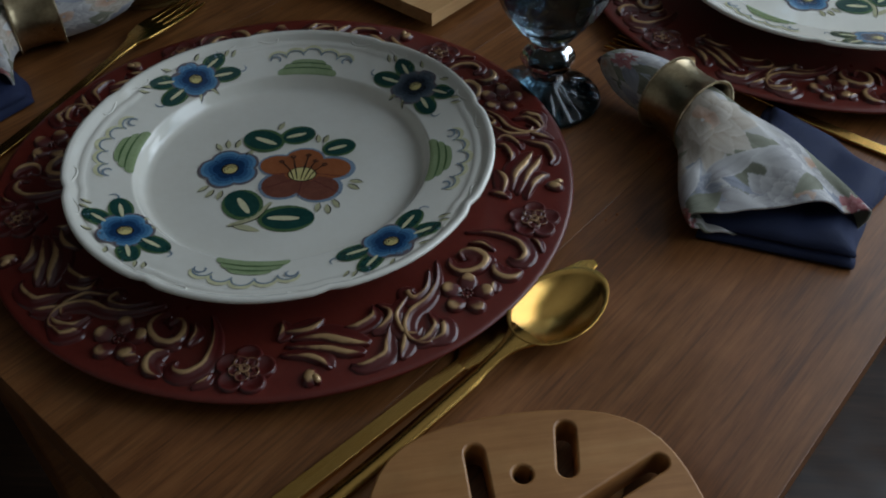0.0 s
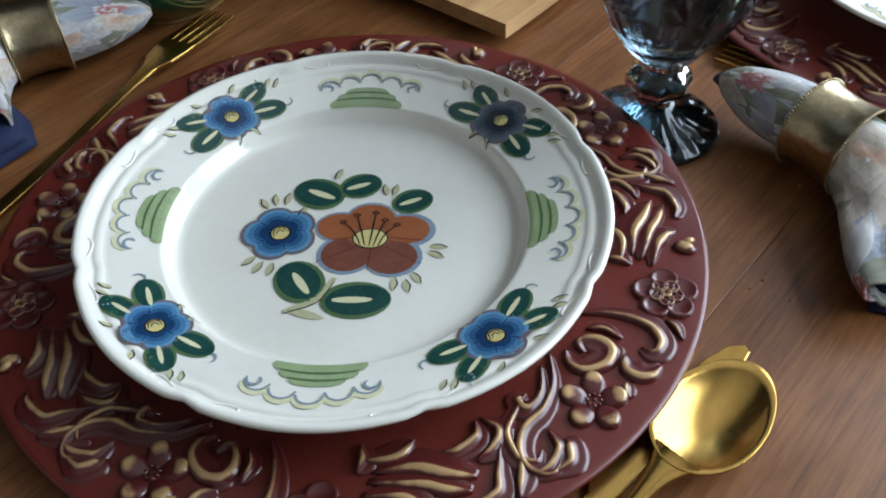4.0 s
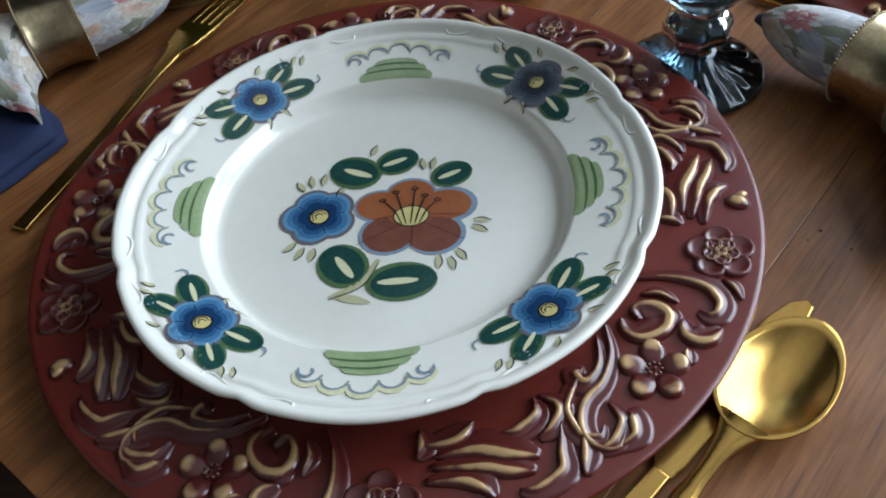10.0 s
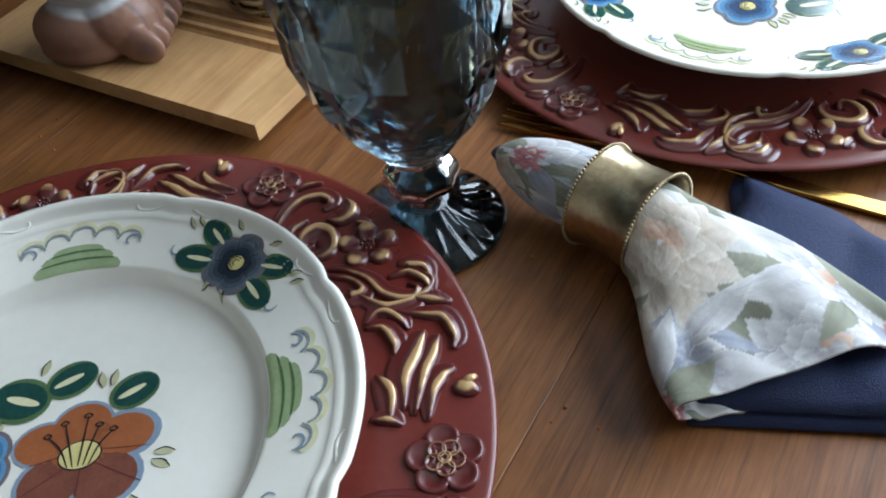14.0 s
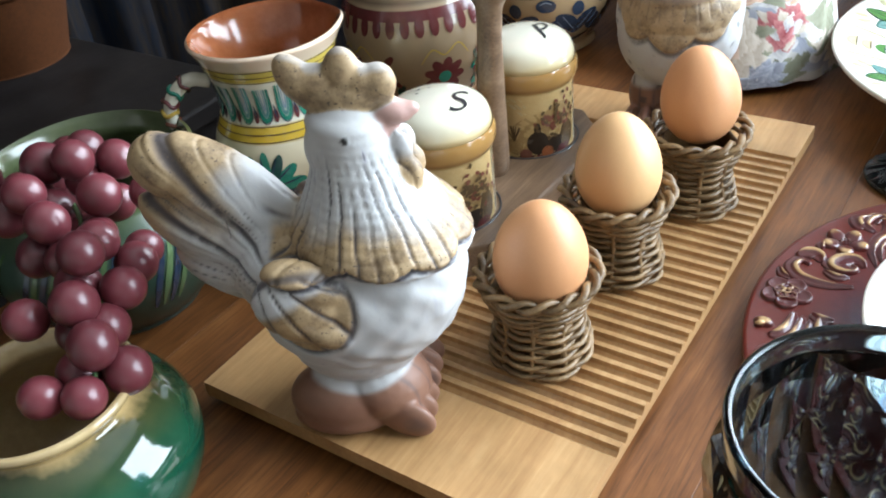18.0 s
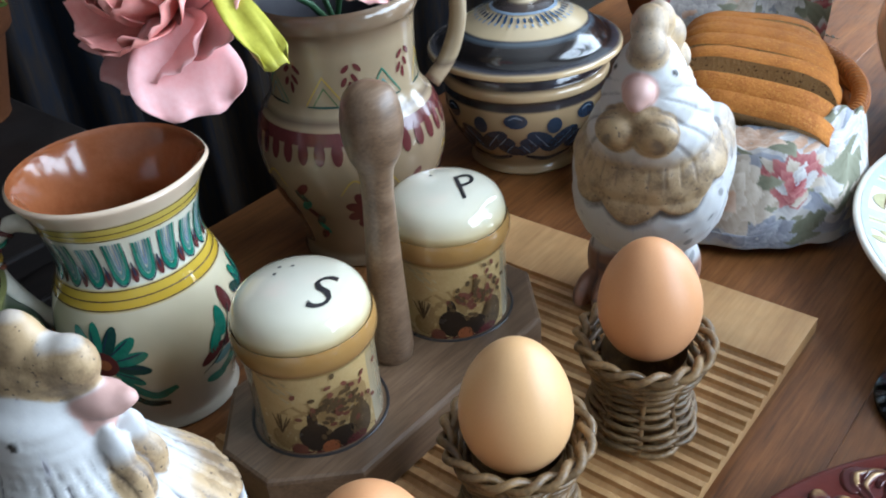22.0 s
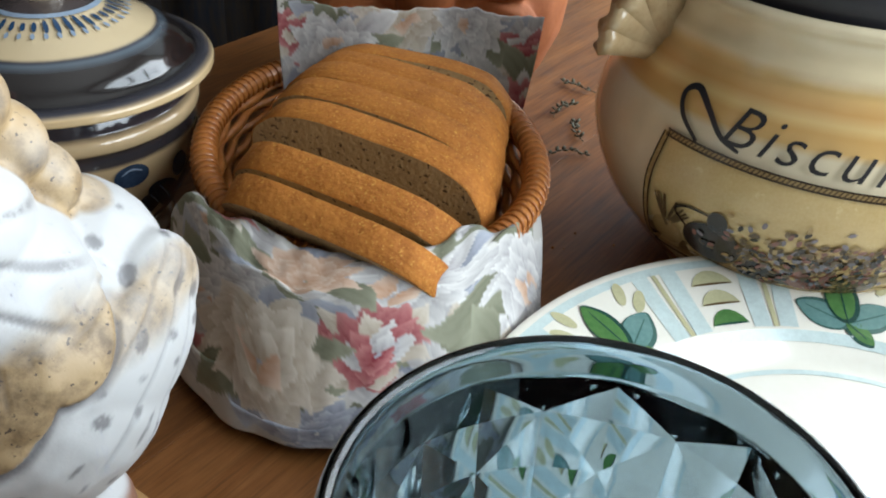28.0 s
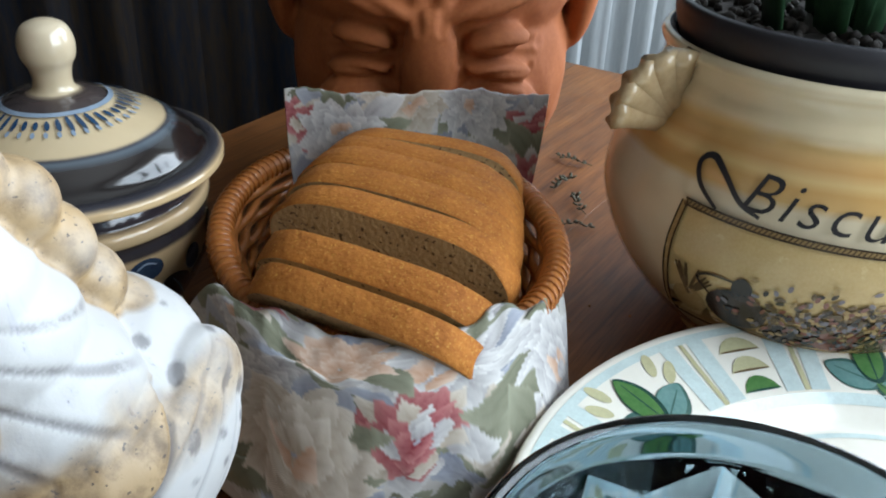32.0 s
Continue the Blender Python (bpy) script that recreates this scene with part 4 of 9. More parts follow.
BIS_OUT = [(0, 0), (0.054, 0), (0.058, 0.004), (0.078, 0.022), (0.100, 0.05), (0.1115, 0.080), (0.1105, 0.102), (0.104, 0.124), (0.0955, 0.138), (0.0925, 0.143), (0.0925, 0.150), (0.0895, 0.156), (0.0895, 0.163), (0.092, 0.168), (0.0905, 0.171), (0.088, 0.172)]
BIS_IN = [(0.088, 0.172), (0.084, 0.168), (0.084, 0.15), (0.098, 0.11), (0.094, 0.06), (0.048, 0.014), (0, 0.012)]
MAT["biscuit"] = glazed_bands("cream_biscuit_jar_glaze", [(0, (0.36, 0.25, 0.12)), (0.02, (0.50, 0.37, 0.19)), (0.06, (0.62, 0.50, 0.32)), (0.095, (0.68, 0.58, 0.41)), (0.117, (0.68, 0.57, 0.39)), (0.121, (0.60, 0.37, 0.14)), (0.127, (0.55, 0.32, 0.11)), (0.131, (0.62, 0.42, 0.18)), (0.136, (0.52, 0.29, 0.10)), (0.144, (0.60, 0.39, 0.16)), (0.150, (0.70, 0.57, 0.36)), (0.175, (0.68, 0.57, 0.38))], 0.12, 0.12, wave=0.002)
biscuit = vessel("biscuit_jar", "round cream biscuit jar used as a planter", "jar", 0.568, 0.806, 0, BIS_OUT, BIS_IN, MAT["biscuit"], MAT["darkpot"], 96)

# ---- large painted plate with leaves on its rim ----
P3 = (0.539, 0.566)
leaf_plate = thing("leaf_plate", "large white plate with green leaves on its rim", "plate", P3[0], P3[1])


def plate3_z(r):
    return float(np.interp(r, (0, 0.105, 0.112, 0.118, 0.125, 0.16, 0.170, 0.172), (0.022, 0.022, 0.0235, 0.028, 0.0325, 0.0425, 0.0445, 0.0442)))


prof = [(0, 0.0), (0.09, 0.0), (0.10, 0.002), (0.115, 0.014), (0.14, 0.028), (0.166, 0.0375), (0.1715, 0.0405), (0.1724, 0.043), (0.171, 0.0446)] + [(r, plate3_z(r)) for r in (0.1685, 0.16, 0.15, 0.14, 0.13, 0.125, 0.122, 0.118, 0.115, 0.112, 0.108, 0.105, 0.07)] + [(0, 0.022)]
part("body", lathe(prof, 160), MAT["porcelain"], leaf_plate)

# ---- bread basket ----
BK = (0.333, 0.779)
basket = thing("bread_basket", "oval orange-brown cane bread basket", "basket", BK[0], BK[1], 0, 8)
RX, RY = 0.085, 0.112


def oval(k, z, wob=0.0, n=0, ph=0.0, steps=72):
    return [((RX * k + wob * math.cos(n * a + ph)) * math.cos(a), (RY * k + wob * math.cos(n * a + ph)) * math.sin(a), z) for a in (2 * math.pi * i / steps for i in range(steps))]


for i in range(13):
    z = 0.004 + 0.066 * i / 12
    bm = bmesh.new()
    loop_tube(bm, oval(0.70 + 0.26 * i / 12, z, 0.0018, 14, math.pi * (i % 2), 112), 0.0030, 5)
    part("weave", bm, MAT["cane"], basket)
bm = bmesh.new()
lo, hi = oval(0.70, 0.002, steps=48), oval(0.70, 0.005, steps=48)
prism(bm, [(p[0], p[1]) for p in lo], 0.001, 0.005)
part("bottom", bm, MAT["cane"], basket)
bm = bmesh.new()
loop_tube(bm, oval(1.0, 0.076), 0.0060, 10)
part("rim", bm, MAT["cane"], basket, "rim wrapped with flat cane")
for i in range(120):
    a = 2 * math.pi * i / 120
    c, s = math.cos(a), math.sin(a)
    if i == 0:
        bm = bmesh.new()
        loop_tube(bm, [(0.0062 * math.cos(b), 0.0010 * math.sin(b), 0.0062 * math.sin(b)) for b in (2 * math.pi * k / 14 for k in range(14))], 0.0010, 4)
        wrap = part("wrapping", bm, MAT["cane"], basket)
        w = wrap
    else:
        w = new("wrapping", wrap.data)
        w.parent = basket
    w.matrix_basis = Matrix.Translation((RX * c, RY * s, 0.076)) @ Matrix.Rotation(math.atan2(RY * s * 0.82, RX * c * 1.2), 4, "Z")


def bread_slice(y, z, lean, turn, w, h, thick, x=0.0, roll=0.0):
    ob = thing("bread_slice", "slice of brown bread with a golden crust", "bread", group="slices of bread")
    ob.matrix_basis = pose(x, y, z, lean, roll, turn)
    n = 72
    out = []
    rng = random.Random(round(y * 1000))
    p1, p2 = rng.uniform(0, 6), rng.uniform(0, 6)
    for k in range(n):
        a = 2 * math.pi * k / n
        c, s = math.cos(a), math.sin(a)
        rough = 1 + 0.010 * math.sin(3 * a + 1.0) + 0.006 * math.sin(7 * a + p1) + 0.004 * math.sin(13 * a + p2)
        px = rough * w * math.copysign(abs(c) ** 0.62, c)
        pz = rough * h * math.copysign(abs(s) ** (0.75 if s > 0 else 0.35), s)
        out.append((px * (1 + 0.05 * max(s, 0)), pz))
    bm = bmesh.new()
    layers = [(-thick / 2, 0.985), (-thick / 2 + 0.0007, 1.0), (0, 1.004), (thick / 2 - 0.0007, 1.0), (thick / 2, 0.985)]
    rings = [[bm.verts.new((px * k, yy, pz * k + h)) for px, pz in out] for yy, k in layers]
    for a, b in zip(rings, rings[1:]):
        for k in range(n):
            bm.faces.new((a[k], a[(k + 1) % n], b[(k + 1) % n], b[k]))
    part("crust", bm, MAT["crust"], ob)
    bm = bmesh.new()
    for yy, k in ((-thick / 2, 0.985), (thick / 2, 0.985)):
        bm.faces.new([bm.verts.new((px * k, yy, pz * k + h)) for px, pz in out])
    part("crumb", bm, MAT["crumb"], ob, smooth=False)
    return ob


for y, z, lean, turn, w, h, th, x, roll in (
    (0.707, 0.045, 36, -27, 0.053, 0.034, 0.015, 0.330, 5),
    (0.727, 0.039, 28, -26, 0.058, 0.036, 0.016, 0.333, 5),
    (0.745, 0.034, 8, -25, 0.062, 0.038, 0.017, 0.334, 4),
    (0.763, 0.036, 6, -25, 0.061, 0.038, 0.0196, 0.338, 4),
    (0.781, 0.037, 4, -25, 0.060, 0.038, 0.0196, 0.342, 3),
    (0.799, 0.037, 2, -24, 0.058, 0.037, 0.0196, 0.346, 3),
    (0.817, 0.036, -6, -14, 0.056, 0.036, 0.018, 0.350, 3),
):
    bread_slice(y, z, lean, turn, w, h, th, x, roll)

# ---- terracotta head planter ----
HEAD = [
    ((0, 0, 0.10), (0.108, 0.098, 0.105), (0, 0, 0), "clay"), ((0, -0.01, 0.055), (0.088, 0.085, 0.055), (0, 0, 0), "clay"), ((0, 0, 0.17), (0.110, 0.100, 0.07), (0, 0, 0), "clay"),
    ((-0.116, 0.0, 0.150), (0.012, 0.022, 0.040), (0, -10, 0), "clay"), ((0.116, 0.0, 0.150), (0.012, 0.022, 0.040), (0, 10, 0), "clay"),
    ((0, -0.098, 0.122), (0.020, 0.019, 0.040), (10, 0, 0), "clay"), ((-0.019, -0.107, 0.093), (0.015, 0.014, 0.012), (0, 0, 0), "clay"), ((0.019, -0.107, 0.093), (0.015, 0.014, 0.012), (0, 0, 0), "clay"),
    ((-0.046, -0.087, 0.139), (0.024, 0.012, 0.009), (0, 4, -22), "clay"), ((0.046, -0.087, 0.139), (0.024, 0.012, 0.009), (0, -4, 22), "clay"),
    ((-0.042, -0.093, 0.163), (0.036, 0.011, 0.007), (0, 13, -22), "clay"), ((0.042, -0.093, 0.163), (0.036, 0.011, 0.007), (0, -13, 22), "clay"), ((-0.009, -0.096, 0.162), (0.006, 0.007, 0.012), (0, 10, 0), "clay"), ((0.009, -0.096, 0.162), (0.006, 0.007, 0.012), (0, -10, 0), "clay"),
    ((-0.052, -0.086, 0.092), (0.030, 0.018, 0.022), (0, 0, -20), "clay"), ((0.052, -0.086, 0.092), (0.030, 0.018, 0.022), (0, 0, 20), "clay"),
    ((-0.048, -0.087, 0.120), (0.027, 0.011, 0.005), (0, -6, -22), "clay"), ((0.048, -0.087, 0.120), (0.027, 0.011, 0.005), (0, 6, 22), "clay"),
    ((0, -0.100, 0.055), (0.034, 0.010, 0.006), (0, 0, 0), "clay"), ((0, -0.092, 0.038), (0.026, 0.014, 0.012), (0, 0, 0), "clay"),
]
FACE = [(c, r, turn) for c, r, turn, _ in HEAD]


def frown(co, no):
    """Furrows over the nose, closed lids and lines under the eyes."""
    x, y, z = co.T
    front = step(y, -0.050, -0.070)
    ax = np.abs(x)
    depth = np.zeros(len(x))
    for k, (x0, z0, x1, z1, w) in enumerate(((0.007, 0.150, 0.010, 0.186, 0.0022), (0.020, 0.128, 0.075, 0.132, 0.0020), (0.022, 0.112, 0.070, 0.118, 0.0018), (0.020, 0.102, 0.062, 0.104, 0.0018), (0.016, 0.148, 0.070, 0.170, 0.0026), (0.022, 0.094, 0.048, 0.062, 0.0026), (0.004, 0.182, 0.060, 0.192, 0.0020), (0.076, 0.130, 0.092, 0.146, 0.0018))):
        t = np.clip(((ax - x0) * (x1 - x0) + (z - z0) * (z1 - z0)) / ((x1 - x0) ** 2 + (z1 - z0) ** 2), 0, 1)
        arch = 0.005 * np.sin(np.pi * t)
        d = np.hypot(ax - x0 - t * (x1 - x0), z - z0 - t * (z1 - z0) - arch)
        depth -= 0.0021 * step(d, w * 1.7, 0.0) * front * np.sin(np.pi * (0.1 + 0.8 * t))
        depth += 0.0008 * step(np.abs(d - w * 2.2), w * 1.4, 0.0) * front
    return depth, {}


head = new("terracotta_planter", sculpt("terracotta_planter", FACE, 0.0022, 8, 0.6, frown))
head.data.materials.append(MAT["terracotta"])
head.matrix_basis = pose(0.367, 0.995, 0, 0, 0, -4) @ Matrix.Diagonal((0.91, 1, 1, 1))
tagged(head, "unglazed terracotta planter moulded as a frowning head", "planter")

# ---- ceramic hens ----
def hen_paint():
    m, nt, bsdf, add = node_mat("distressed_white_tan_ceramic")
    tc = add("TexCoord")
    n1 = add("TexNoise", Scale=70.0, Detail=5.0, Roughness=0.7)
    n2 = add("TexNoise", Scale=40.0, Detail=3.0)
    mp = add("Mapping")
    mp.inputs["Scale"].default_value = (3.4, 3.4, 0.36)
    nt.links.new(tc.outputs["Object"], mp.inputs["Vector"])
    n3 = add("TexNoise", Scale=78.0, Detail=3.0, Roughness=0.6)
    nt.links.new(mp.outputs[0], n3.inputs["Vector"])
    for n in (n1, n2):
        nt.links.new(tc.outputs["Object"], n.inputs["Vector"])
    tan = add("Mix")
    tan.data_type = "RGBA"
    tan.inputs[6].default_value, tan.inputs[7].default_value = (0.15, 0.096, 0.050, 1), (0.38, 0.262, 0.140, 1)
    tn = add("MapRange")
    tn.inputs["From Min"].default_value, tn.inputs["From Max"].default_value = 0.34, 0.56
    nt.links.new(n1.outputs["Fac"], tn.inputs["Value"])
    nt.links.new(tn.outputs[0], tan.inputs[0])
    white = add("ValToRGB")
    e = white.color_ramp.elements
    e[0].position, e[0].color = 0.25, (0.20, 0.19, 0.21, 1)
    e[1].position, e[1].color = 0.40, (0.45, 0.44, 0.43, 1)
    k = white.color_ramp.elements.new(0.31)
    k.color = (0.42, 0.41, 0.43, 1)
    nt.links.new(n3.outputs["Fac"], white.inputs[0])
    n4 = add("TexNoise", Scale=520.0, Detail=2.0, Roughness=0.5)
    nt.links.new(tc.outputs["Object"], n4.inputs["Vector"])
    dots = add("MapRange")
    dots.inputs["From Min"].default_value, dots.inputs["From Max"].default_value = 0.66, 0.71
    nt.links.new(n4.outputs["Fac"], dots.inputs["Value"])
    dotted = add("Mix")
    dotted.data_type = "RGBA"
    nt.links.new(dots.outputs[0], dotted.inputs[0])
    nt.links.new(tan.outputs[2], dotted.inputs[6])
    dotted.inputs[7].default_value = (0.085, 0.058, 0.040, 1)
    att = add("Attribute")
    att.attribute_name = "tan"
    edge = add("Math")
    edge.operation = "MULTIPLY_ADD"
    nt.links.new(n2.outputs["Fac"], edge.inputs[0])
    edge.inputs[1].default_value = 1.1
    nt.links.new(att.outputs["Fac"], edge.inputs[2])
    rg = add("MapRange")
    rg.inputs["From Min"].default_value, rg.inputs["From Max"].default_value = 0.70, 1.40
    nt.links.new(edge.outputs[0], rg.inputs["Value"])
    mx = add("Mix")
    mx.data_type = "RGBA"
    nt.links.new(rg.outputs[0], mx.inputs[0])
    nt.links.new(white.outputs[0], mx.inputs[6])
    nt.links.new(dotted.outputs[2], mx.inputs[7])
    att2 = add("Attribute")
    att2.attribute_name = "feet"
    m2 = add("Mix")
    m2.data_type = "RGBA"
    nt.links.new(att2.outputs["Fac"], m2.inputs[0])
    nt.links.new(mx.outputs[2], m2.inputs[6])
    m2.inputs[7].default_value = (0.215, 0.105, 0.066, 1)
    att3 = add("Attribute")
    att3.attribute_name = "beak"
    m3 = add("Mix")
    m3.data_type = "RGBA"
    nt.links.new(att3.outputs["Fac"], m3.inputs[0])
    nt.links.new(m2.outputs[2], m3.inputs[6])
    m3.inputs[7].default_value = (0.46, 0.28, 0.24, 1)
    att4 = add("Attribute")
    att4.attribute_name = "eye"
    m4 = add("Mix")
    m4.data_type = "RGBA"
    nt.links.new(att4.outputs["Fac"], m4.inputs[0])
    nt.links.new(m3.outputs[2], m4.inputs[6])
    m4.inputs[7].default_value = (0.015, 0.012, 0.01, 1)
    att5 = add("Attribute")
    att5.attribute_name = "line"
    m5 = add("Mix")
    m5.data_type = "RGBA"
    worn = add("Math")
    worn.operation = "MULTIPLY"
    wr = add("MapRange")
    wr.inputs["From Min"].default_value, wr.inputs["From Max"].default_value = 0.30, 0.46
    nt.links.new(n1.outputs["Fac"], wr.inputs["Value"])
    nt.links.new(wr.outputs[0], worn.inputs[0])
    nt.links.new(att5.outputs["Fac"], worn.inputs[1])
    nt.links.new(worn.outputs[0], m5.inputs[0])
    nt.links.new(m4.outputs[2], m5.inputs[6])
    m5.inputs[7].default_value = (0.055, 0.048, 0.056, 1)
    nt.links.new(m5.outputs[2], bsdf.inputs["Base Color"])
    bsdf.inputs["Roughness"].default_value = 0.5
    bp = add("Bump", Strength=0.22, Distance=0.0010)
    nt.links.new(n1.outputs["Fac"], bp.inputs["Height"])
    nt.links.new(bp.outputs[0], bsdf.inputs["Normal"])
    return m


MAT["hen"] = hen_paint()
# local x from the tail to the beak, z up from the feet
ROOSTER = [
    ((0.008, 0, 0.084), (0.055, 0.045, 0.046), (0, -8, 0)), ((0.024, 0, 0.094), (0.041, 0.041, 0.042), (0, 0, 0)), ((-0.022, 0, 0.096), (0.034, 0.030, 0.030), (0, 30, 0)), ((0.004, 0, 0.060), (0.040, 0.036, 0.030), (0, 0, 0)),
    ((0.0165, 0, 0.171), (0.0185, 0.0170, 0.0165), (0, 0, 0)), ((0.0150, 0, 0.163), (0.0195, 0.0185, 0.020), (0, 0, 0)),
    ((0.0385, 0, 0.1790), (0.0100, 0.0072, 0.0058), (0, 6, 0)), ((0.0450, 0, 0.1795), (0.0060, 0.0042, 0.0036), (0, -6, 0)), ((0.0350, 0, 0.1725), (0.0062, 0.0060, 0.0066), (0, 0, 0)),
    ((0.0405, -0.0045, 0.1610), (0.0058, 0.0042, 0.0095), (0, 6, 0)), ((0.0425, -0.0050, 0.1495), (0.0074, 0.0058, 0.0092), (0, 0, 0)), ((0.0405, 0.0050, 0.1605), (0.0058, 0.0042, 0.0095), (0, 6, 0)), ((0.0425, 0.0058, 0.1500), (0.0072, 0.0056, 0.0088), (0, 0, 0)),
    ((0.0170, 0, 0.1880), (0.0215, 0.0085, 0.0090), (0, 0, 0)), ((-0.0010, 0, 0.1955), (0.0085, 0.0070, 0.0150), (0, -32, 0)), ((0.0190, 0, 0.1970), (0.0090, 0.0070, 0.0135), (0, 0, 0)), ((0.0330, 0, 0.1920), (0.0090, 0.0070, 0.0105), (0, 22, 0)), ((0.0060, 0, 0.1950), (0.0130, 0.0072, 0.0085), (0, 0, 0)), ((0.0270, 0, 0.1935), (0.0110, 0.0072, 0.0085), (0, 0, 0)),
    ((-0.048, 0, 0.142), (0.046, 0.0165, 0.0205), (0, 40, 0)), ((-0.072, 0, 0.157), (0.0195, 0.0150, 0.0160), (0, 30, 0)), ((-0.056, 0, 0.118), (0.043, 0.0150, 0.0195), (0, 33, 0)), ((-0.049, 0, 0.096), (0.036, 0.0140, 0.0180), (0, 26, 0)), ((-0.034, 0, 0.110), (0.034, 0.0180, 0.0300), (0, 30, 0)),
    ((-0.012, -0.0385, 0.099), (0.024, 0.0105, 0.0185), (0, 40, 6)), ((0.000, -0.0395, 0.086), (0.017, 0.0090, 0.0085), (0, 25, 6)), ((-0.006, -0.0380, 0.112), (0.020, 0.0090, 0.0100), (0, 25, 6)), ((-0.012, 0.0385, 0.099), (0.024, 0.0105, 0.0185), (0, 40, -6)),
    ((-0.008, -0.016, 0.020), (0.029, 0.018, 0.021), (0, 0, 0)), ((-0.008, 0.016, 0.020), (0.029, 0.018, 0.021), (0, 0, 0)), ((0.014, -0.008, 0.024), (0.026, 0.024, 0.022), (0, 24, 0)),
    ((-0.008, -0.0165, 0.010), (0.029, 0.0165, 0.0125), (0, 0, 0)), ((-0.008, 0.0165, 0.010), (0.029, 0.0165, 0.0125), (0, 0, 0)), ((0.012, 0.0, 0.012), (0.020, 0.028, 0.013), (0, 0, 0)),
]
for s in (-1, 1):
    for k in (-1, 0, 1):
        ROOSTER.append(((0.027, s * 0.0170 + k * 0.0095, 0.0115), (0.0160, 0.0054, 0.0122), (0, 14, k * 9)))
NECK = ((0.112, 0.0460), (0.122, 0.0425), (0.134, 0.0345), (0.148, 0.0262), (0.160, 0.0212), (0.176, 0.0190))
for k in range(15):
    z = 0.116 + 0.060 * k / 14
    r = float(np.interp(z, [q[0] for q in NECK], [q[1] for q in NECK]))
    ROOSTER.append(((0.0170 + 0.0085 * (0.176 - z) / 0.06, 0, z), (r, r * 0.97, 0.0080), (0, 6, 0)))


def rooster_glaze(co, no):
    """Carved hackle with a scalloped hem, feathered tail and wing; tan glaze rubbed over them."""
    x, y, z = co.T
    ax = 0.0170 + 0.0085 * np.clip((0.176 - z) / 0.06, 0, 1)
    r, a = np.hypot(x - ax, y), np.arctan2(y, x - ax)
    hem = 0.1150 + 0.0045 * (1 - np.abs(np.cos(4.5 * a + 0.3))) + 0.0015 * np.sin(2.3 * a)
    onneck = step(r, 0.012, 0.018) * step(z, 0.172, 0.164) * step(z, hem - 0.0006, hem + 0.0006) * step(x, -0.030, -0.022)
    skirt = onneck * step(z, hem + 0.022, hem + 0.001)
    wig = a + 0.012 * np.sin(z * 300 + 4 * a) + 0.03 * np.sin(z * 60 + 2)
    strand = np.abs(np.sin(15 * wig))
    groove = step(strand, 0.42, 0.0) * onneck * step(z, 0.170, 0.155)
    band = step(np.abs(z - hem + 0.0012), 0.0022, 0.0004) * step(r, 0.030, 0.036) * step(x, -0.022, -0.014)
    depth = 0.0024 * skirt - 0.0010 * groove - 0.0008 * band
    tan = 1.0 * onneck * step(z, hem + 0.027, hem + 0.006)
    line = 1.0 * groove * step(np.sin(wig * 7 + z * 60), -0.5, 0.4) + 1.0 * band
    # tail: feathers run from the rump outwards
    tail = step(x, -0.026, -0.036) * step(z, 0.066, 0.074)
    ang = np.arctan2(z - 0.085, -0.008 - x)
    far = np.hypot(x + 0.008, z - 0.085)
    for edge in (0.62, 0.93):
        cut = step(np.abs(ang - edge - 0.6 * (far - 0.06)), 0.055, 0.010) * tail
        depth -= 0.0020 * cut
        line = np.maximum(line, 0.9 * cut)
    quill = np.abs(np.sin(ang * 34 + 12 * far))
    depth -= 0.0007 * step(quill, 0.40, 0.0) * tail
    line = np.maximum(line, 0.85 * step(quill, 0.36, 0.0) * tail * step(np.sin(ang * 9 + far * 90), 0.0, 0.8))
    white_top = step(ang, 1.02, 1.10) * step(far, 0.088, 0.070)
    tan = np.maximum(tan, tail * (0.25 + 0.75 * step(far, 0.055, 0.095)) * (1 - white_top))
    # wing on each side
    wing = step(np.abs(y), 0.030, 0.036) * step(((x + 0.011) / 0.026) ** 2 + ((z - 0.097) / 0.024) ** 2, 1.10, 0.85)
    wa = np.arctan2(z - 0.135, x + 0.030)
    wq = np.abs(np.sin(wa * 11))
    depth -= 0.0011 * step(wq, 0.40, 0.0) * wing
    line = np.maximum(line, 1.0 * step(wq, 0.36, 0.0) * wing)
    hemline = step(np.abs(((x + 0.011) / 0.026) ** 2 + ((z - 0.097) / 0.024) ** 2 - 0.98), 0.16, 0.04) * step(np.abs(y), 0.028, 0.034)
    line = np.maximum(line, 0.8 * hemline)
    depth -= 0.0010 * hemline
    tan = np.maximum(tan, wing * step(z - 0.5 * (x + 0.011), 0.112, 0.102) * 0.95)
    # feather lobes on the breast
    lobe = np.sin(x * 260 + np.sin(z * 190)) * np.sin(z * 240 + np.sin(y * 230) * 1.2)
    depth += 0.0007 * lobe * step(z, hem - 0.002, hem - 0.008) * step(z, 0.048, 0.060) * (1 - wing) * (1 - tail)
    comb = np.maximum(within(co, ROOSTER[13:18]), step(z, 0.190, 0.192)) * step(z, 0.1790, 0.1815)
    wattle = within(co, ROOSTER[9:13], 1.12) * step(x, 0.0300, 0.0325)
    # Upward comb faces get less tan: worn ridges plus highlights put into the colour.
    rubbed = 1 - 0.55 * step(no[:, 2], 0.45, 0.85)
    tan = np.maximum(tan, np.maximum(comb * rubbed, 0.9 * wattle * step(z, 0.166, 0.154)))
    beak = within(co, ROOSTER[6:9], 1.12) * step(x, 0.0300, 0.0330) * (1 - wattle)
    feet = step(z - 0.25 * np.abs(x - 0.004), 0.0335, 0.0300)
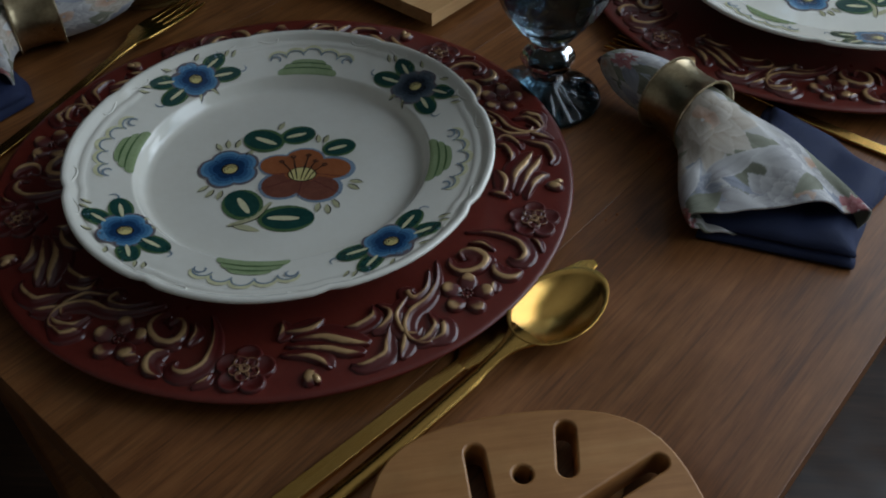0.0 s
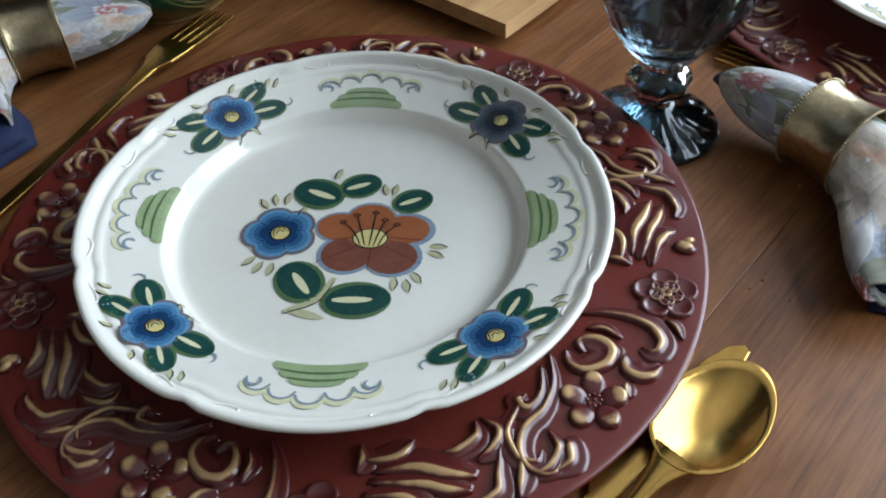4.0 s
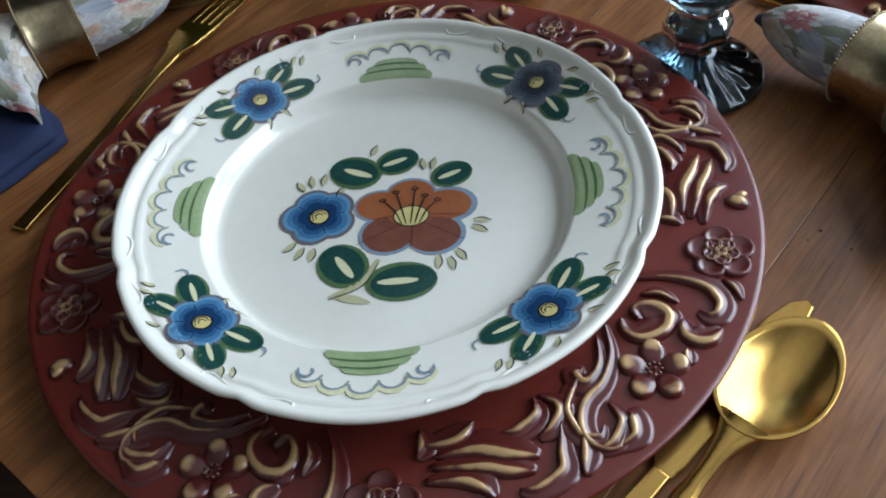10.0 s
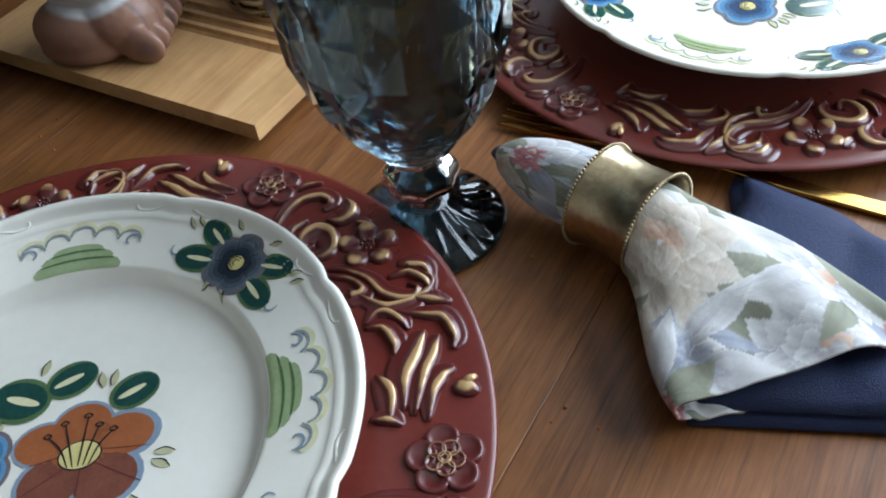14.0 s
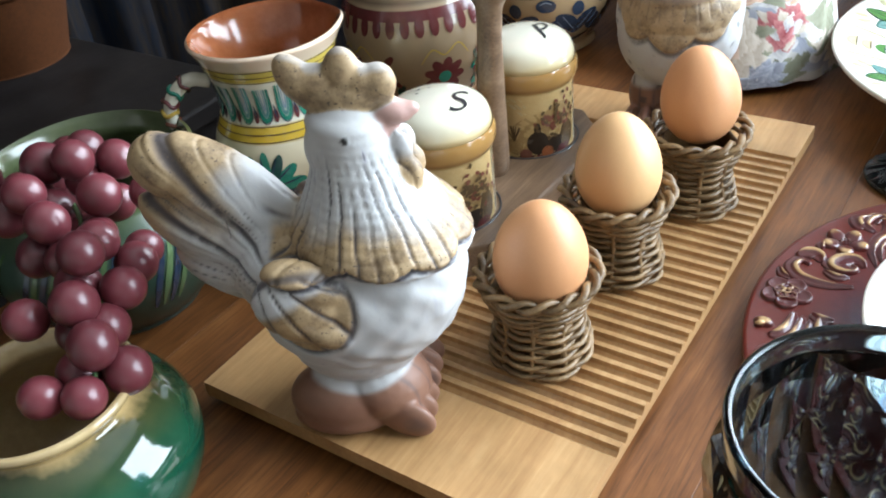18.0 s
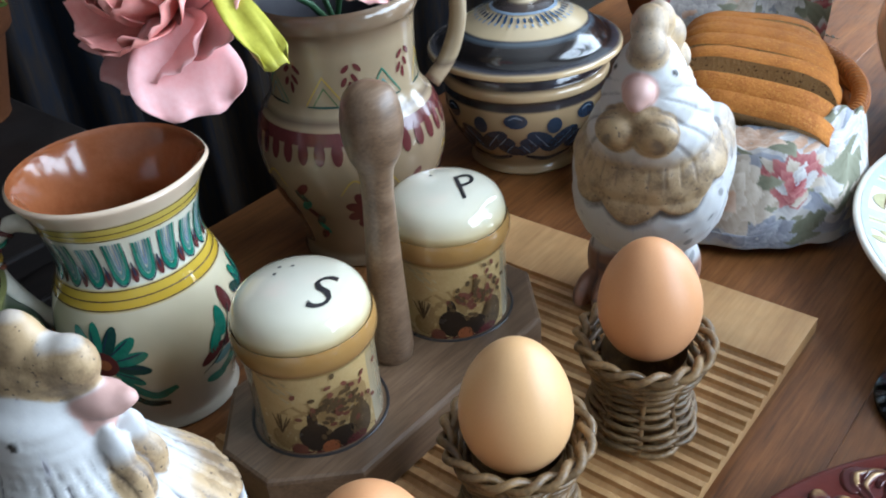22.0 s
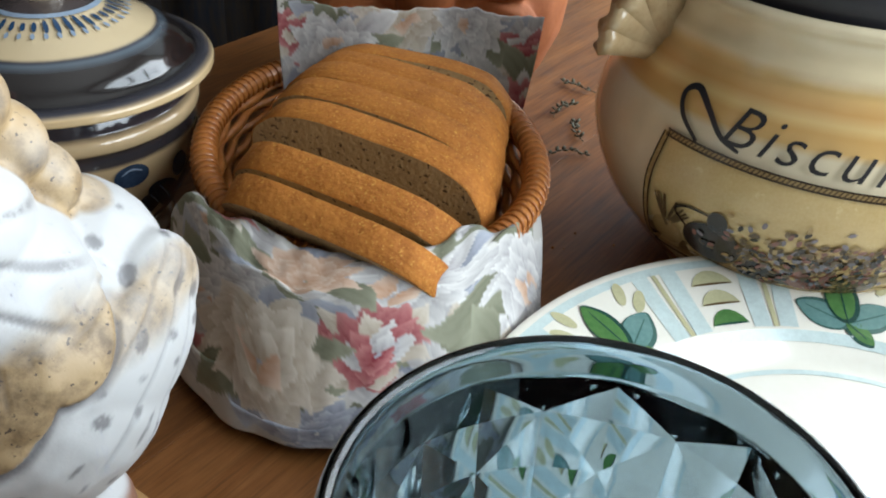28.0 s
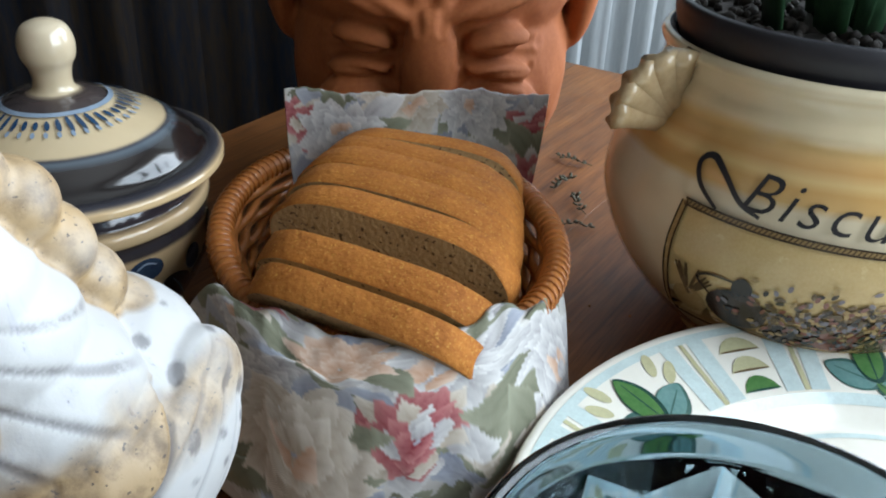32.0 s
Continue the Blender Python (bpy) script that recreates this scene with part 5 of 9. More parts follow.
    toe = step(np.abs(np.mod(np.abs(y) - 0.0175 + 0.005, 0.0100) - 0.005), 0.0036, 0.0049) * step(x, 0.020, 0.028) * feet
    line = np.maximum(line, 0.5 * toe)
    eye = step(np.hypot(x - 0.0190, z - 0.1745), 0.0019, 0.0014) * step(np.abs(y), 0.010, 0.012)
    return depth + 0.0006 * eye, {"tan": tan, "feet": feet, "beak": beak * (1 - comb), "eye": eye, "line": line}


rooster = new("ceramic_rooster", sculpt("ceramic_rooster", ROOSTER, 0.0012, 4, 0.5, rooster_glaze))
rooster.data.materials.append(MAT["hen"])
rooster.matrix_basis = pose(-0.017, 0.2985, BT, 0, 0, -8)
tagged(rooster, "distressed white ceramic rooster with tan comb, hackle and tail", "figurine", "ceramic hens")
HEN = [
    ((0, 0, 0.078), (0.048, 0.0465, 0.043), (0, 0, 0)), ((0.002, 0, 0.098), (0.044, 0.043, 0.036), (0, 0, 0)), ((-0.027, 0, 0.104), (0.032, 0.034, 0.030), (0, 20, 0)), ((-0.039, 0, 0.112), (0.016, 0.019, 0.018), (0, 30, 0)),
    ((0.010, 0, 0.122), (0.035, 0.035, 0.026), (0, 10, 0)), ((0.014, 0, 0.142), (0.028, 0.027, 0.022), (0, 8, 0)), ((0.017, 0, 0.157), (0.0215, 0.0205, 0.018), (0, 0, 0)), ((0.018, 0, 0.166), (0.0180, 0.0165, 0.013), (0, 0, 0)),
    ((0.0385, 0, 0.1560), (0.0105, 0.0088, 0.0084), (0, 14, 0)), ((0.0440, 0, 0.1530), (0.0060, 0.0056, 0.0056), (0, 20, 0)),
    ((0.0405, 0.0115, 0.1335), (0.0098, 0.0125, 0.0112), (20, -10, 0)), ((0.0405, -0.0110, 0.1340), (0.0098, 0.0120, 0.0110), (-20, -10, 0)), ((0.0360, 0, 0.1400), (0.0090, 0.0140, 0.0090), (0, 0, 0)),
    ((0.0270, 0.001, 0.1760), (0.0100, 0.0105, 0.0120), (0, 0, 0)), ((0.0190, -0.001, 0.1850), (0.0110, 0.0100, 0.0120), (0, 0, 0)), ((0.0060, 0, 0.1830), (0.0110, 0.0100, 0.0115), (0, 0, 0)),
    ((-0.0050, 0, 0.1720), (0.0125, 0.0140, 0.0125), (0, 0, 0)), ((-0.0130, 0, 0.1560), (0.0130, 0.0160, 0.0130), (0, 0, 0)), ((-0.0215, 0, 0.1400), (0.0130, 0.0170, 0.0125), (0, 0, 0)), ((-0.0310, 0, 0.1250), (0.0120, 0.0165, 0.0115), (0, 0, 0)),
    ((-0.012, 0.0355, 0.090), (0.032, 0.011, 0.024), (0, 14, 0)), ((-0.012, -0.0370, 0.090), (0.032, 0.012, 0.024), (0, 14, 0)), ((-0.033, 0.029, 0.102), (0.019, 0.013, 0.019), (0, 20, 0)), ((-0.033, -0.031, 0.102), (0.019, 0.013, 0.019), (0, 20, 0)),
    ((0.004, -0.020, 0.026), (0.018, 0.016, 0.024), (0, 0, 0)), ((0.004, 0.020, 0.026), (0.018, 0.016, 0.024), (0, 0, 0)),
]
for s in (-1, 1):
    for k in (-1, 0, 1):
        HEN.append(((0.022, s * 0.0195 + k * 0.0108, 0.0110), (0.0175, 0.0056, 0.0118), (0, 6, s * 6 + k * 7)))


def hen_glaze(co, no):
    """A scalloped tan bib, wattles, comb lumps and long lines combed over the cheeks."""
    x, y, z = co.T
    a = np.arctan2(y, x + 0.002)
    r = np.hypot(x + 0.002, y)
    spread = np.abs(a) / 1.95
    hem = 0.0830 + 0.040 * spread ** 1.8 + 0.0080 * (1 - np.abs(np.cos(4.5 * a))) - 0.004
    bib = step(z, hem - 0.0006, hem + 0.0008) * step(z, 0.138, 0.128) * step(spread, 1.0, 0.93) * step(r, 0.018, 0.026)
    depth = 0.0026 * bib * step(z, hem + 0.030, hem + 0.002)
    edge = step(np.abs(z - hem + 0.0014), 0.0036, 0.0008) * step(spread, 1.0, 0.80)
    depth -= 0.0010 * edge
    tan = bib * step(z, 0.132, 0.106)
    line = 0.70 * edge
    tick = step(np.abs(np.sin(16 * a)), 0.30, 0.05) * bib * step(np.abs(z - 0.106 - 0.010 * spread), 0.008, 0.004) * step(spread, 0.55, 0.40)
    line = np.maximum(line, 0.40 * tick)
    depth -= 0.0005 * tick
    # cheek lines swing from the beak down to the bib
    ang = np.arctan2(z - 0.172, 0.060 - x)
    cheek = step(np.abs(y), 0.009, 0.014) * step(z, 0.110, 0.120) * step(z, 0.164, 0.152) * step(x, -0.012, 0.0)
    comb_line = step(np.abs(np.sin(ang * 15 + 30 * (x - 0.02))), 0.42, 0.10) * cheek
    line = np.maximum(line, 0.55 * comb_line)
    depth -= 0.0005 * comb_line
    wattle = within(co, HEN[10:13], 1.14) * step(x, 0.026, 0.030)
    lumps = within(co, HEN[13:20], 1.12) * step(z, 0.120, 0.128)
    tan = np.maximum(tan, np.maximum(0.95 * wattle, 0.80 * lumps))
    wing = step(np.abs(y), 0.031, 0.037) * step(x, 0.018, 0.008)
    tan = np.maximum(tan, 0.55 * wing * step(z, 0.092, 0.108))
    quill = step(np.abs(np.sin(np.arctan2(z - 0.13, x + 0.06) * 14)), 0.34, 0.0) * wing
    depth -= 0.0007 * quill
    line = np.maximum(line, 0.35 * quill)
    beak = within(co, HEN[8:10], 1.14) * step(x, 0.0270, 0.0300) * (1 - wattle)
    feet = step(z, 0.040, 0.034)
    toe = step(np.abs(np.mod(np.abs(y) - 0.0195 + 0.0054, 0.0108) - 0.0054), 0.0038, 0.0052) * step(x, 0.012, 0.020) * feet
    line = np.maximum(line, 0.6 * toe)
    eye = step(np.hypot(x - 0.0270, z - 0.1640), 0.0019, 0.0014) * step(np.abs(y), 0.009, 0.011)
    spot = step(np.sin(x * 310 + 2 * np.sin(z * 170)) * np.sin(y * 290 + 1.7) * np.sin(z * 330 + x * 90), 0.48, 0.66) * step(z, hem, hem - 0.006)
    line = np.maximum(line, 0.65 * spot)
    return depth + 0.0006 * eye, {"tan": tan, "feet": feet, "beak": beak, "eye": eye, "line": line}


hen = new("ceramic_hen", sculpt("ceramic_hen", HEN, 0.0012, 4, 0.5, hen_glaze))
hen.data.materials.append(MAT["hen"])
hen.matrix_basis = pose(0.231, 0.574, BT, 0, 0, -113)
tagged(hen, "plump distressed white ceramic hen with a tan scalloped bib", "figurine", "ceramic hens")

# ---- painting and relief tools ----
class Paint:
    """Strokes and fills laid on a curved face; place(u, v, lift) gives the point."""

    def __init__(self, place):
        self.place, self.verts, self.faces, self.slots, self.mats = place, [], [], [], []

    def slot(self, mat):
        if mat not in self.mats:
            self.mats.append(mat)
        return self.mats.index(mat)

    def fill(self, outline, mat, lift=0.0003, rings=3):
        n = len(outline)
        cx, cy = sum(p[0] for p in outline) / n, sum(p[1] for p in outline) / n
        b = len(self.verts)
        self.verts.append(self.place(cx, cy, lift))
        for r in range(1, rings + 1):
            k = r / rings
            self.verts += [self.place(cx + (x - cx) * k, cy + (y - cy) * k, lift) for x, y in outline]
        s = self.slot(mat)
        for i in range(n):
            j = (i + 1) % n
            self.faces.append((b, b + 1 + i, b + 1 + j))
            for r in range(rings - 1):
                o = b + 1 + r * n
                self.faces.append((o + i, o + n + i, o + n + j, o + j))
        self.slots += [s] * (len(self.faces) - len(self.slots))

    def stroke(self, points, width, mat, lift=0.0005, steps=5, taper=True):
        pts = smooth_profile(points, steps) if len(points) > 2 else [np.array(points[0], float) * (1 - t) + np.array(points[1], float) * t for t in (0, 0.25, 0.5, 0.75, 1)]
        n = len(pts)
        b = len(self.verts)
        for i, p in enumerate(pts):
            d = pts[min(i + 1, n - 1)] - pts[max(i - 1, 0)]
            d = d / (np.linalg.norm(d) + 1e-9)
            w = width * (0.25 + 0.75 * math.sin(math.pi * (0.12 + 0.76 * i / (n - 1))) if taper else 1) / 2
            self.verts.append(self.place(p[0] - d[1] * w, p[1] + d[0] * w, lift))
            self.verts.append(self.place(p[0] + d[1] * w, p[1] - d[0] * w, lift))
        for i in range(n - 1):
            self.faces.append((b + 2 * i, b + 2 * i + 1, b + 2 * i + 3, b + 2 * i + 2))
        self.slots += [self.slot(mat)] * (n - 1)

    def done(self, name, parent, label=""):
        me = bpy.data.meshes.new(name)
        me.from_pydata([tuple(v) for v in self.verts], [], self.faces)
        for m in self.mats:
            me.materials.append(m)
        me.polygons.foreach_set("material_index", self.slots)
        me.polygons.foreach_set("use_smooth", [True] * len(me.polygons))
        ob = new(name, me)
        ob.parent = parent
        if label:
            tagged(ob, label)
        return ob


def oval2(cx, cy, rx, ry, turn=0.0, n=20, point=0.0):
    """An oval or, with point, a leaf that is pointed at its far end."""
    c, s = math.cos(turn), math.sin(turn)
    out = []
    for k in range(n):
        a = 2 * math.pi * k / n
        x, y = rx * math.cos(a), ry * math.sin(a) * (1 - point * max(math.cos(a), 0) ** 2)
        out.append((cx + x * c - y * s, cy + x * s + y * c))
    return out


def shifted(points, dx, dy, turn, k=1.0):
    c, s = math.cos(turn), math.sin(turn)
    return [(dx + k * (x * c - y * s), dy + k * (x * s + y * c)) for x, y in points]


INK = {
    "blue": varied("cobalt_wash", (0.028, 0.105, 0.19), (0.11, 0.26, 0.37), 0.18, 90.0, 500.0, coat=0.4, contrast=0.5),
    "navy": varied("deep_blue_wash", (0.010, 0.026, 0.060), (0.025, 0.070, 0.140), 0.18, 90.0, 500.0, coat=0.4, contrast=0.5),
    "slate": varied("grey_slate_wash", (0.035, 0.045, 0.055), (0.11, 0.12, 0.13), 0.18, 90.0, 500.0, coat=0.4, contrast=0.5),
    "halo": plain("grey_violet_wash", (0.150, 0.125, 0.135), 0.2, 0.4),
    "bluehalo": plain("grey_blue_wash", (0.22, 0.28, 0.35), 0.2, 0.4),
    "rust": varied("rust_wash", (0.26, 0.075, 0.025), (0.36, 0.125, 0.05), 0.2, 90.0, 500.0, coat=0.4, contrast=0.5),
    "brown": varied("red_brown_wash", (0.13, 0.042, 0.028), (0.22, 0.08, 0.05), 0.2, 90.0, 500.0, coat=0.4, contrast=0.5),
    "green": varied("bottle_green_wash", (0.008, 0.036, 0.032), (0.022, 0.080, 0.062), 0.18, 120.0, 500.0, coat=0.4, contrast=0.5),
    "olive": varied("olive_wash", (0.055, 0.105, 0.045), (0.115, 0.180, 0.075), 0.18, 80.0, 500.0, coat=0.4, contrast=0.5),
    "sage": varied("sage_wash", (0.22, 0.29, 0.13), (0.35, 0.42, 0.23), 0.2, 80.0, 500.0, coat=0.4, contrast=0.5),
    "yellow": plain("straw_yellow", (0.60, 0.50, 0.20), 0.2, 0.4),
    "straw": plain("pale_straw", (0.48, 0.45, 0.27), 0.2, 0.4),
    "grey": plain("blue_grey_line", (0.22, 0.27, 0.31), 0.2, 0.4),
    "pale_yellow": plain("pale_yellow_line", (0.66, 0.62, 0.38), 0.2, 0.4),
    "black": plain("thin_black_line", (0.02, 0.02, 0.02), 0.2, 0.4),
    "teal": varied("grey_teal_wash", (0.075, 0.175, 0.165), (0.16, 0.29, 0.27), 0.2, 60.0, 400.0, coat=0.4, contrast=0.5),
    "mint": plain("pale_aqua_band", (0.52, 0.61, 0.59), 0.2, 0.4),
    "pine": varied("blue_green_wash", (0.03, 0.085, 0.075), (0.07, 0.15, 0.13), 0.2, 60.0, 400.0, coat=0.4, contrast=0.5),
    "leafgreen": varied("leaf_green_wash", (0.04, 0.13, 0.035), (0.10, 0.22, 0.07), 0.2, 60.0, 400.0, coat=0.4, contrast=0.5),
    "gold": plain("ochre_dab", (0.46, 0.30, 0.05), 0.2, 0.4),
    "maroon": plain("maroon_dab", (0.11, 0.025, 0.025), 0.2, 0.4),
    "emerald": varied("emerald_dab", (0.01, 0.13, 0.085), (0.03, 0.24, 0.16), 0.15, 90.0, 400.0, coat=0.5, contrast=0.5),
    "sepia": varied("sepia_print", (0.05, 0.03, 0.015), (0.16, 0.10, 0.045), 0.25, 200.0, 700.0, contrast=0.5),
    "honey": varied("honey_print", (0.44, 0.295, 0.115), (0.56, 0.41, 0.20), 0.25, 60.0, 700.0, contrast=0.5),
    "umber": plain("dark_umber_print", (0.030, 0.020, 0.014), 0.25),
    "tan": varied("tan_print", (0.26, 0.16, 0.06), (0.40, 0.27, 0.12), 0.25, 200.0, 700.0, contrast=0.5),
    "midnight": varied("midnight_slip", (0.010, 0.014, 0.028), (0.035, 0.06, 0.10), 0.12, 90.0, 400.0, coat=0.6, contrast=0.5),
}


for number, tint in enumerate(((0.115, 0.255, 0.40), (0.060, 0.165, 0.30), (0.030, 0.095, 0.20), (0.012, 0.040, 0.105))):
    INK["blue", number] = plain("blue_wash", tint, 0.18, 0.4, var=0.25, scale=160.0)
for number, tint in enumerate(((0.105, 0.125, 0.145), (0.070, 0.088, 0.108), (0.042, 0.055, 0.072), (0.020, 0.027, 0.038))):
    INK["slate", number] = plain("slate_wash", tint, 0.18, 0.4, var=0.25, scale=160.0)


def five_petals(p, x, y, r, turn, petal, halo, lift=0.0004, core=0.24, n=5):
    """A round flower: halo, broad petals that darken towards the middle, a small yellow eye."""
    tone = "slate" if petal == INK["slate"] else "blue"
    rng = random.Random(round(x * 90000 + y * 7000))
    ring = [(turn + 2 * math.pi * (k + rng.uniform(-0.06, 0.06)) / n, rng.uniform(0.94, 1.06)) for k in range(n)]
    wide = 0.46 * 5 / n + 0.04
    for a, g in ring:
        p.fill(oval2(x + 0.56 * r * g * math.cos(a), y + 0.56 * r * g * math.sin(a), 0.50 * r, wide * r * 1.10, a), halo, lift)
    for k, (out, size) in enumerate(((0.54, 1.0), (0.49, 0.84), (0.42, 0.66), (0.34, 0.50))):
        for m, (a, g) in enumerate(ring):
            p.fill(oval2(x + out * r * g * math.cos(a), y + out * r * g * math.sin(a), 0.42 * r * size, wide * r * size * (0.98 if k else 0.94), a), INK[tone, k], lift + 0.00006 + 0.00005 * k + 0.000004 * m)
    for a, g in ring:
        b = a + math.pi / n
        p.stroke([(x + r * q * math.cos(b), y + r * q * math.sin(b)) for q in (0.20, 0.45, 0.72)], 0.0007, INK[tone, 3], lift + 0.00028, 2)
    p.fill(oval2(x + 0.03 * r, y - 0.03 * r, (core + 0.06) * r, (core + 0.05) * r), INK["black"], lift + 0.00030)
    p.fill(oval2(x + 0.03 * r, y - 0.03 * r, core * r, core * r), INK["yellow"], lift + 0.00034)
    for q in (0.45, 0.85):
        p.stroke([(x + 0.03 * r + core * r * q * math.cos(b), y - 0.03 * r + core * r * q * math.sin(b)) for b in (0.3, 1.5, 2.8, 4.0)], 0.0007, INK["black"], lift + 0.0004)


def green_leaf(p, x, y, ln, wd, turn, lift=0.0004):
    p.fill(oval2(x, y, ln, wd, turn, 20), INK["olive"], lift)
    p.fill(oval2(x + 0.06 * ln * math.cos(turn), y + 0.06 * ln * math.sin(turn), ln * 0.92, wd * 0.80, turn + 0.08, 20), INK["green"], lift + 0.0001)
    p.fill(oval2(x - 0.1 * ln * math.cos(turn), y - 0.1 * ln * math.sin(turn), ln * 0.58, wd * 0.17, turn, 14), INK["pale_yellow"], lift + 0.0002)


def comma(p, x, y, ln, wd, turn, lift=0.0004, mat=None):
    p.fill(oval2(x, y, ln, wd, turn, 12, 0.6), mat or INK["straw"], lift)
    p.stroke(shifted([(-ln, wd * 0.2), (0, wd * 1.0), (ln, 0)], x, y, turn), 0.0006, INK["black"], lift + 0.0001, 3)


def curl(p, x, y, r, turn, flip, mat, width, lift):
    pts = [(r * (1 - 0.12 * i) * math.cos(flip * (i * 0.85)) - r, r * (1 - 0.12 * i) * math.sin(flip * (i * 0.85))) for i in range(6)]
    p.stroke(shifted(pts, x, y, turn), width, mat, lift, 4)


def paint_dinner_plate(ob):
    """Bouquet in the well, four flowers and four scalloped fans on the rim."""
    place = lambda u, v, l: (u, v, plate_z(math.hypot(u, v)) + l)
    p = Paint(place)
    mm = 0.001
    for cx, cy, r1, r2 in ((10, 8, 11, 10), (-4, 2, 11, 9), (28, 1, 12, 10), (1, -16, 12, 11), (23, -17, 12, 11)):
        p.fill(oval2(cx * mm, cy * mm, r1 * 1.16 * mm, r2 * 1.16 * mm), INK["bluehalo"], 0.00030)
    for cx, cy, r1, r2, ink in ((10, 8, 11.5, 10, "rust"), (-4, 2, 11.5, 9, "rust"), (27, 1, 12, 9.5, "rust"), (1, -16, 12, 11, "brown"), (22, -17, 12.5, 11, "brown"), (11, -4, 11, 8, "rust")):
        p.fill(oval2(cx * mm, cy * mm, r1 * mm, r2 * mm), INK[ink], 0.00040)
    for a, b in (((11, -7), (-13, -22)), ((12, -8), (12, -26)), ((13, -7), (36, -21)), ((6, -4), (-8, -7)), ((17, -4), (38, -6))):
        p.stroke([(a[0] * mm, a[1] * mm), ((a[0] + b[0]) / 2 * mm, (a[1] + b[1]) / 2 * mm - 0.0003), (b[0] * mm, b[1] * mm)], 0.0005, INK["maroon"], 0.0005)
    p.fill(oval2(11 * mm, -5.5 * mm, 8.6 * mm, 6.6 * mm), INK["black"], 0.00050)
    p.fill(oval2(11 * mm, -5.5 * mm, 8.0 * mm, 6.0 * mm), INK["yellow"], 0.00058)
    for i, (sx, sy) in enumerate(((-3, 5), (3, 10), (12, 12), (17, 7), (23, 4))):
        p.stroke([((7 + 2 * i) * mm, -10.5 * mm), ((7 + 2 * i) * 0.6 * mm + sx * 0.4 * mm, -2 * mm), (sx * mm, sy * mm)], 0.0008, INK["black"], 0.00068)
        p.stroke([(sx * mm + 0.0016 * math.cos(b), sy * mm + 0.0011 * math.sin(b)) for b in (0, 1.6, 3.2, 4.8, 6.3)], 0.0006, INK["black"], 0.0007, 4, False)
    five_petals(p, -33 * mm, -3 * mm, 17.5 * mm, 0.7, INK["blue"], INK["halo"])
    for x, y, ln, wd, tn in ((-18, 25, 13.5, 11, 2.75), (2, 31.5, 11, 9, 0.4), (29, 21, 10.5, 8.5, 0.45), (-18, -34, 13.5, 11.5, 2.2), (9, -44, 16, 11, 0.05)):
        green_leaf(p, x * mm, y * mm, ln * mm, wd * mm, tn)
    p.stroke([(-2 * mm, -31 * mm), (-9 * mm, -44 * mm), (-22 * mm, -52 * mm)], 0.0042, INK["straw"], 0.0004)
    p.fill(oval2(-12 * mm, -53 * mm, 9 * mm, 2.2 * mm, -0.25, 16, 0.5), INK["straw"], 0.0004)
    p.stroke([(-2 * mm, -33 * mm), (-8 * mm, -46 * mm), (-22 * mm, -53 * mm)], 0.0006, INK["black"], 0.0005)
    for x, y, tn in ((-44, 17, 2.2), (-39, 20, 1.8), (-33, 21, 1.5), (-24, 12, 1.2), (-44, -22, 4.0), (-39, -26, 4.3), (-33, -27, 4.6), (-10, 40, 1.3), (15, 29, 1.8), (20, 29, 1.4), (44, -10, -0.1), (43, -15, -0.5), (25, -34, 4.7), (31, -35, 5.0), (35, -30, 5.3)):
        comma(p, x * mm, y * mm, 4.2 * mm, 1.7 * mm, tn)
    p.done("painted_bouquet", ob, "painted rust and blue flowers with green leaves")
    for q in range(4):
        base = math.pi / 4 + q * math.pi / 2
        pol = lambda da, r: (r * math.cos(base + da), r * math.sin(base + da))
        f = Paint(place)
        x, y = pol(0, 0.1005)
        for da, r, ln, wd, tn in ((0.165, 0.1085, 9.5, 6.2, 1.25), (0.190, 0.0955, 11, 7.0, 1.9), (-0.165, 0.1085, 9.5, 6.2, -1.25), (-0.190, 0.0955, 10.5, 6.8, -1.9)):
            lx, ly = pol(da, r)
            green_leaf(f, lx, ly, ln * mm, wd * mm, base + tn)
        # The first rim flower takes slate tones, the other three blue.
        five_petals(f, x, y, 0.0148, base, INK["slate" if q == 0 else "blue"], INK["halo"], 0.0005)
        for sgn in (1, -1):
            for da, r in ((0.265, 0.113), (0.30, 0.111), (0.095, 0.1165)):
                cx, cy = pol(sgn * da, r)
                comma(f, cx, cy, 0.0033, 0.0012, base + sgn * 1.0)
            cx, cy = pol(sgn * 0.335, 0.099)
            curl(f, cx, cy, 0.0035, base + sgn * 1.2, sgn, INK["grey"], 0.0011, 0.0004)
            cx, cy = pol(sgn * 0.215, 0.1155)
            curl(f, cx, cy, 0.0030, base + sgn * 0.3, -sgn, INK["bluehalo"], 0.0010, 0.0004)
            cx, cy = pol(sgn * 0.055, 0.0865)
            comma(f, cx, cy, 0.0030, 0.0011, base + math.pi - sgn * 0.7)
        f.done("painted_flower", ob, "painted blue rim flower with green leaves")
        base = q * math.pi / 2
        g = Paint(place)
        tier = [(0.218, 0.0862), (0.222, 0.0885), (0.200, 0.0908), (0.172, 0.0912), (0.176, 0.0928), (0.152, 0.0948), (0.120, 0.0952), (0.118, 0.0968), (0.096, 0.0982)]
        rim = [pol(d + 0.015, r) for d, r in tier] + [pol(0.07 - 0.02 * i + 0.015, 0.0987 + 0.0004 * math.sin(math.pi * i / 7)) for i in range(8)] + [pol(-d + 0.015, r) for d, r in tier[::-1]] + [pol(-0.2 + 0.05 * i + 0.015, 0.0860) for i in range(9)]
        g.fill(rim, INK["sage"], 0.00036, 4)
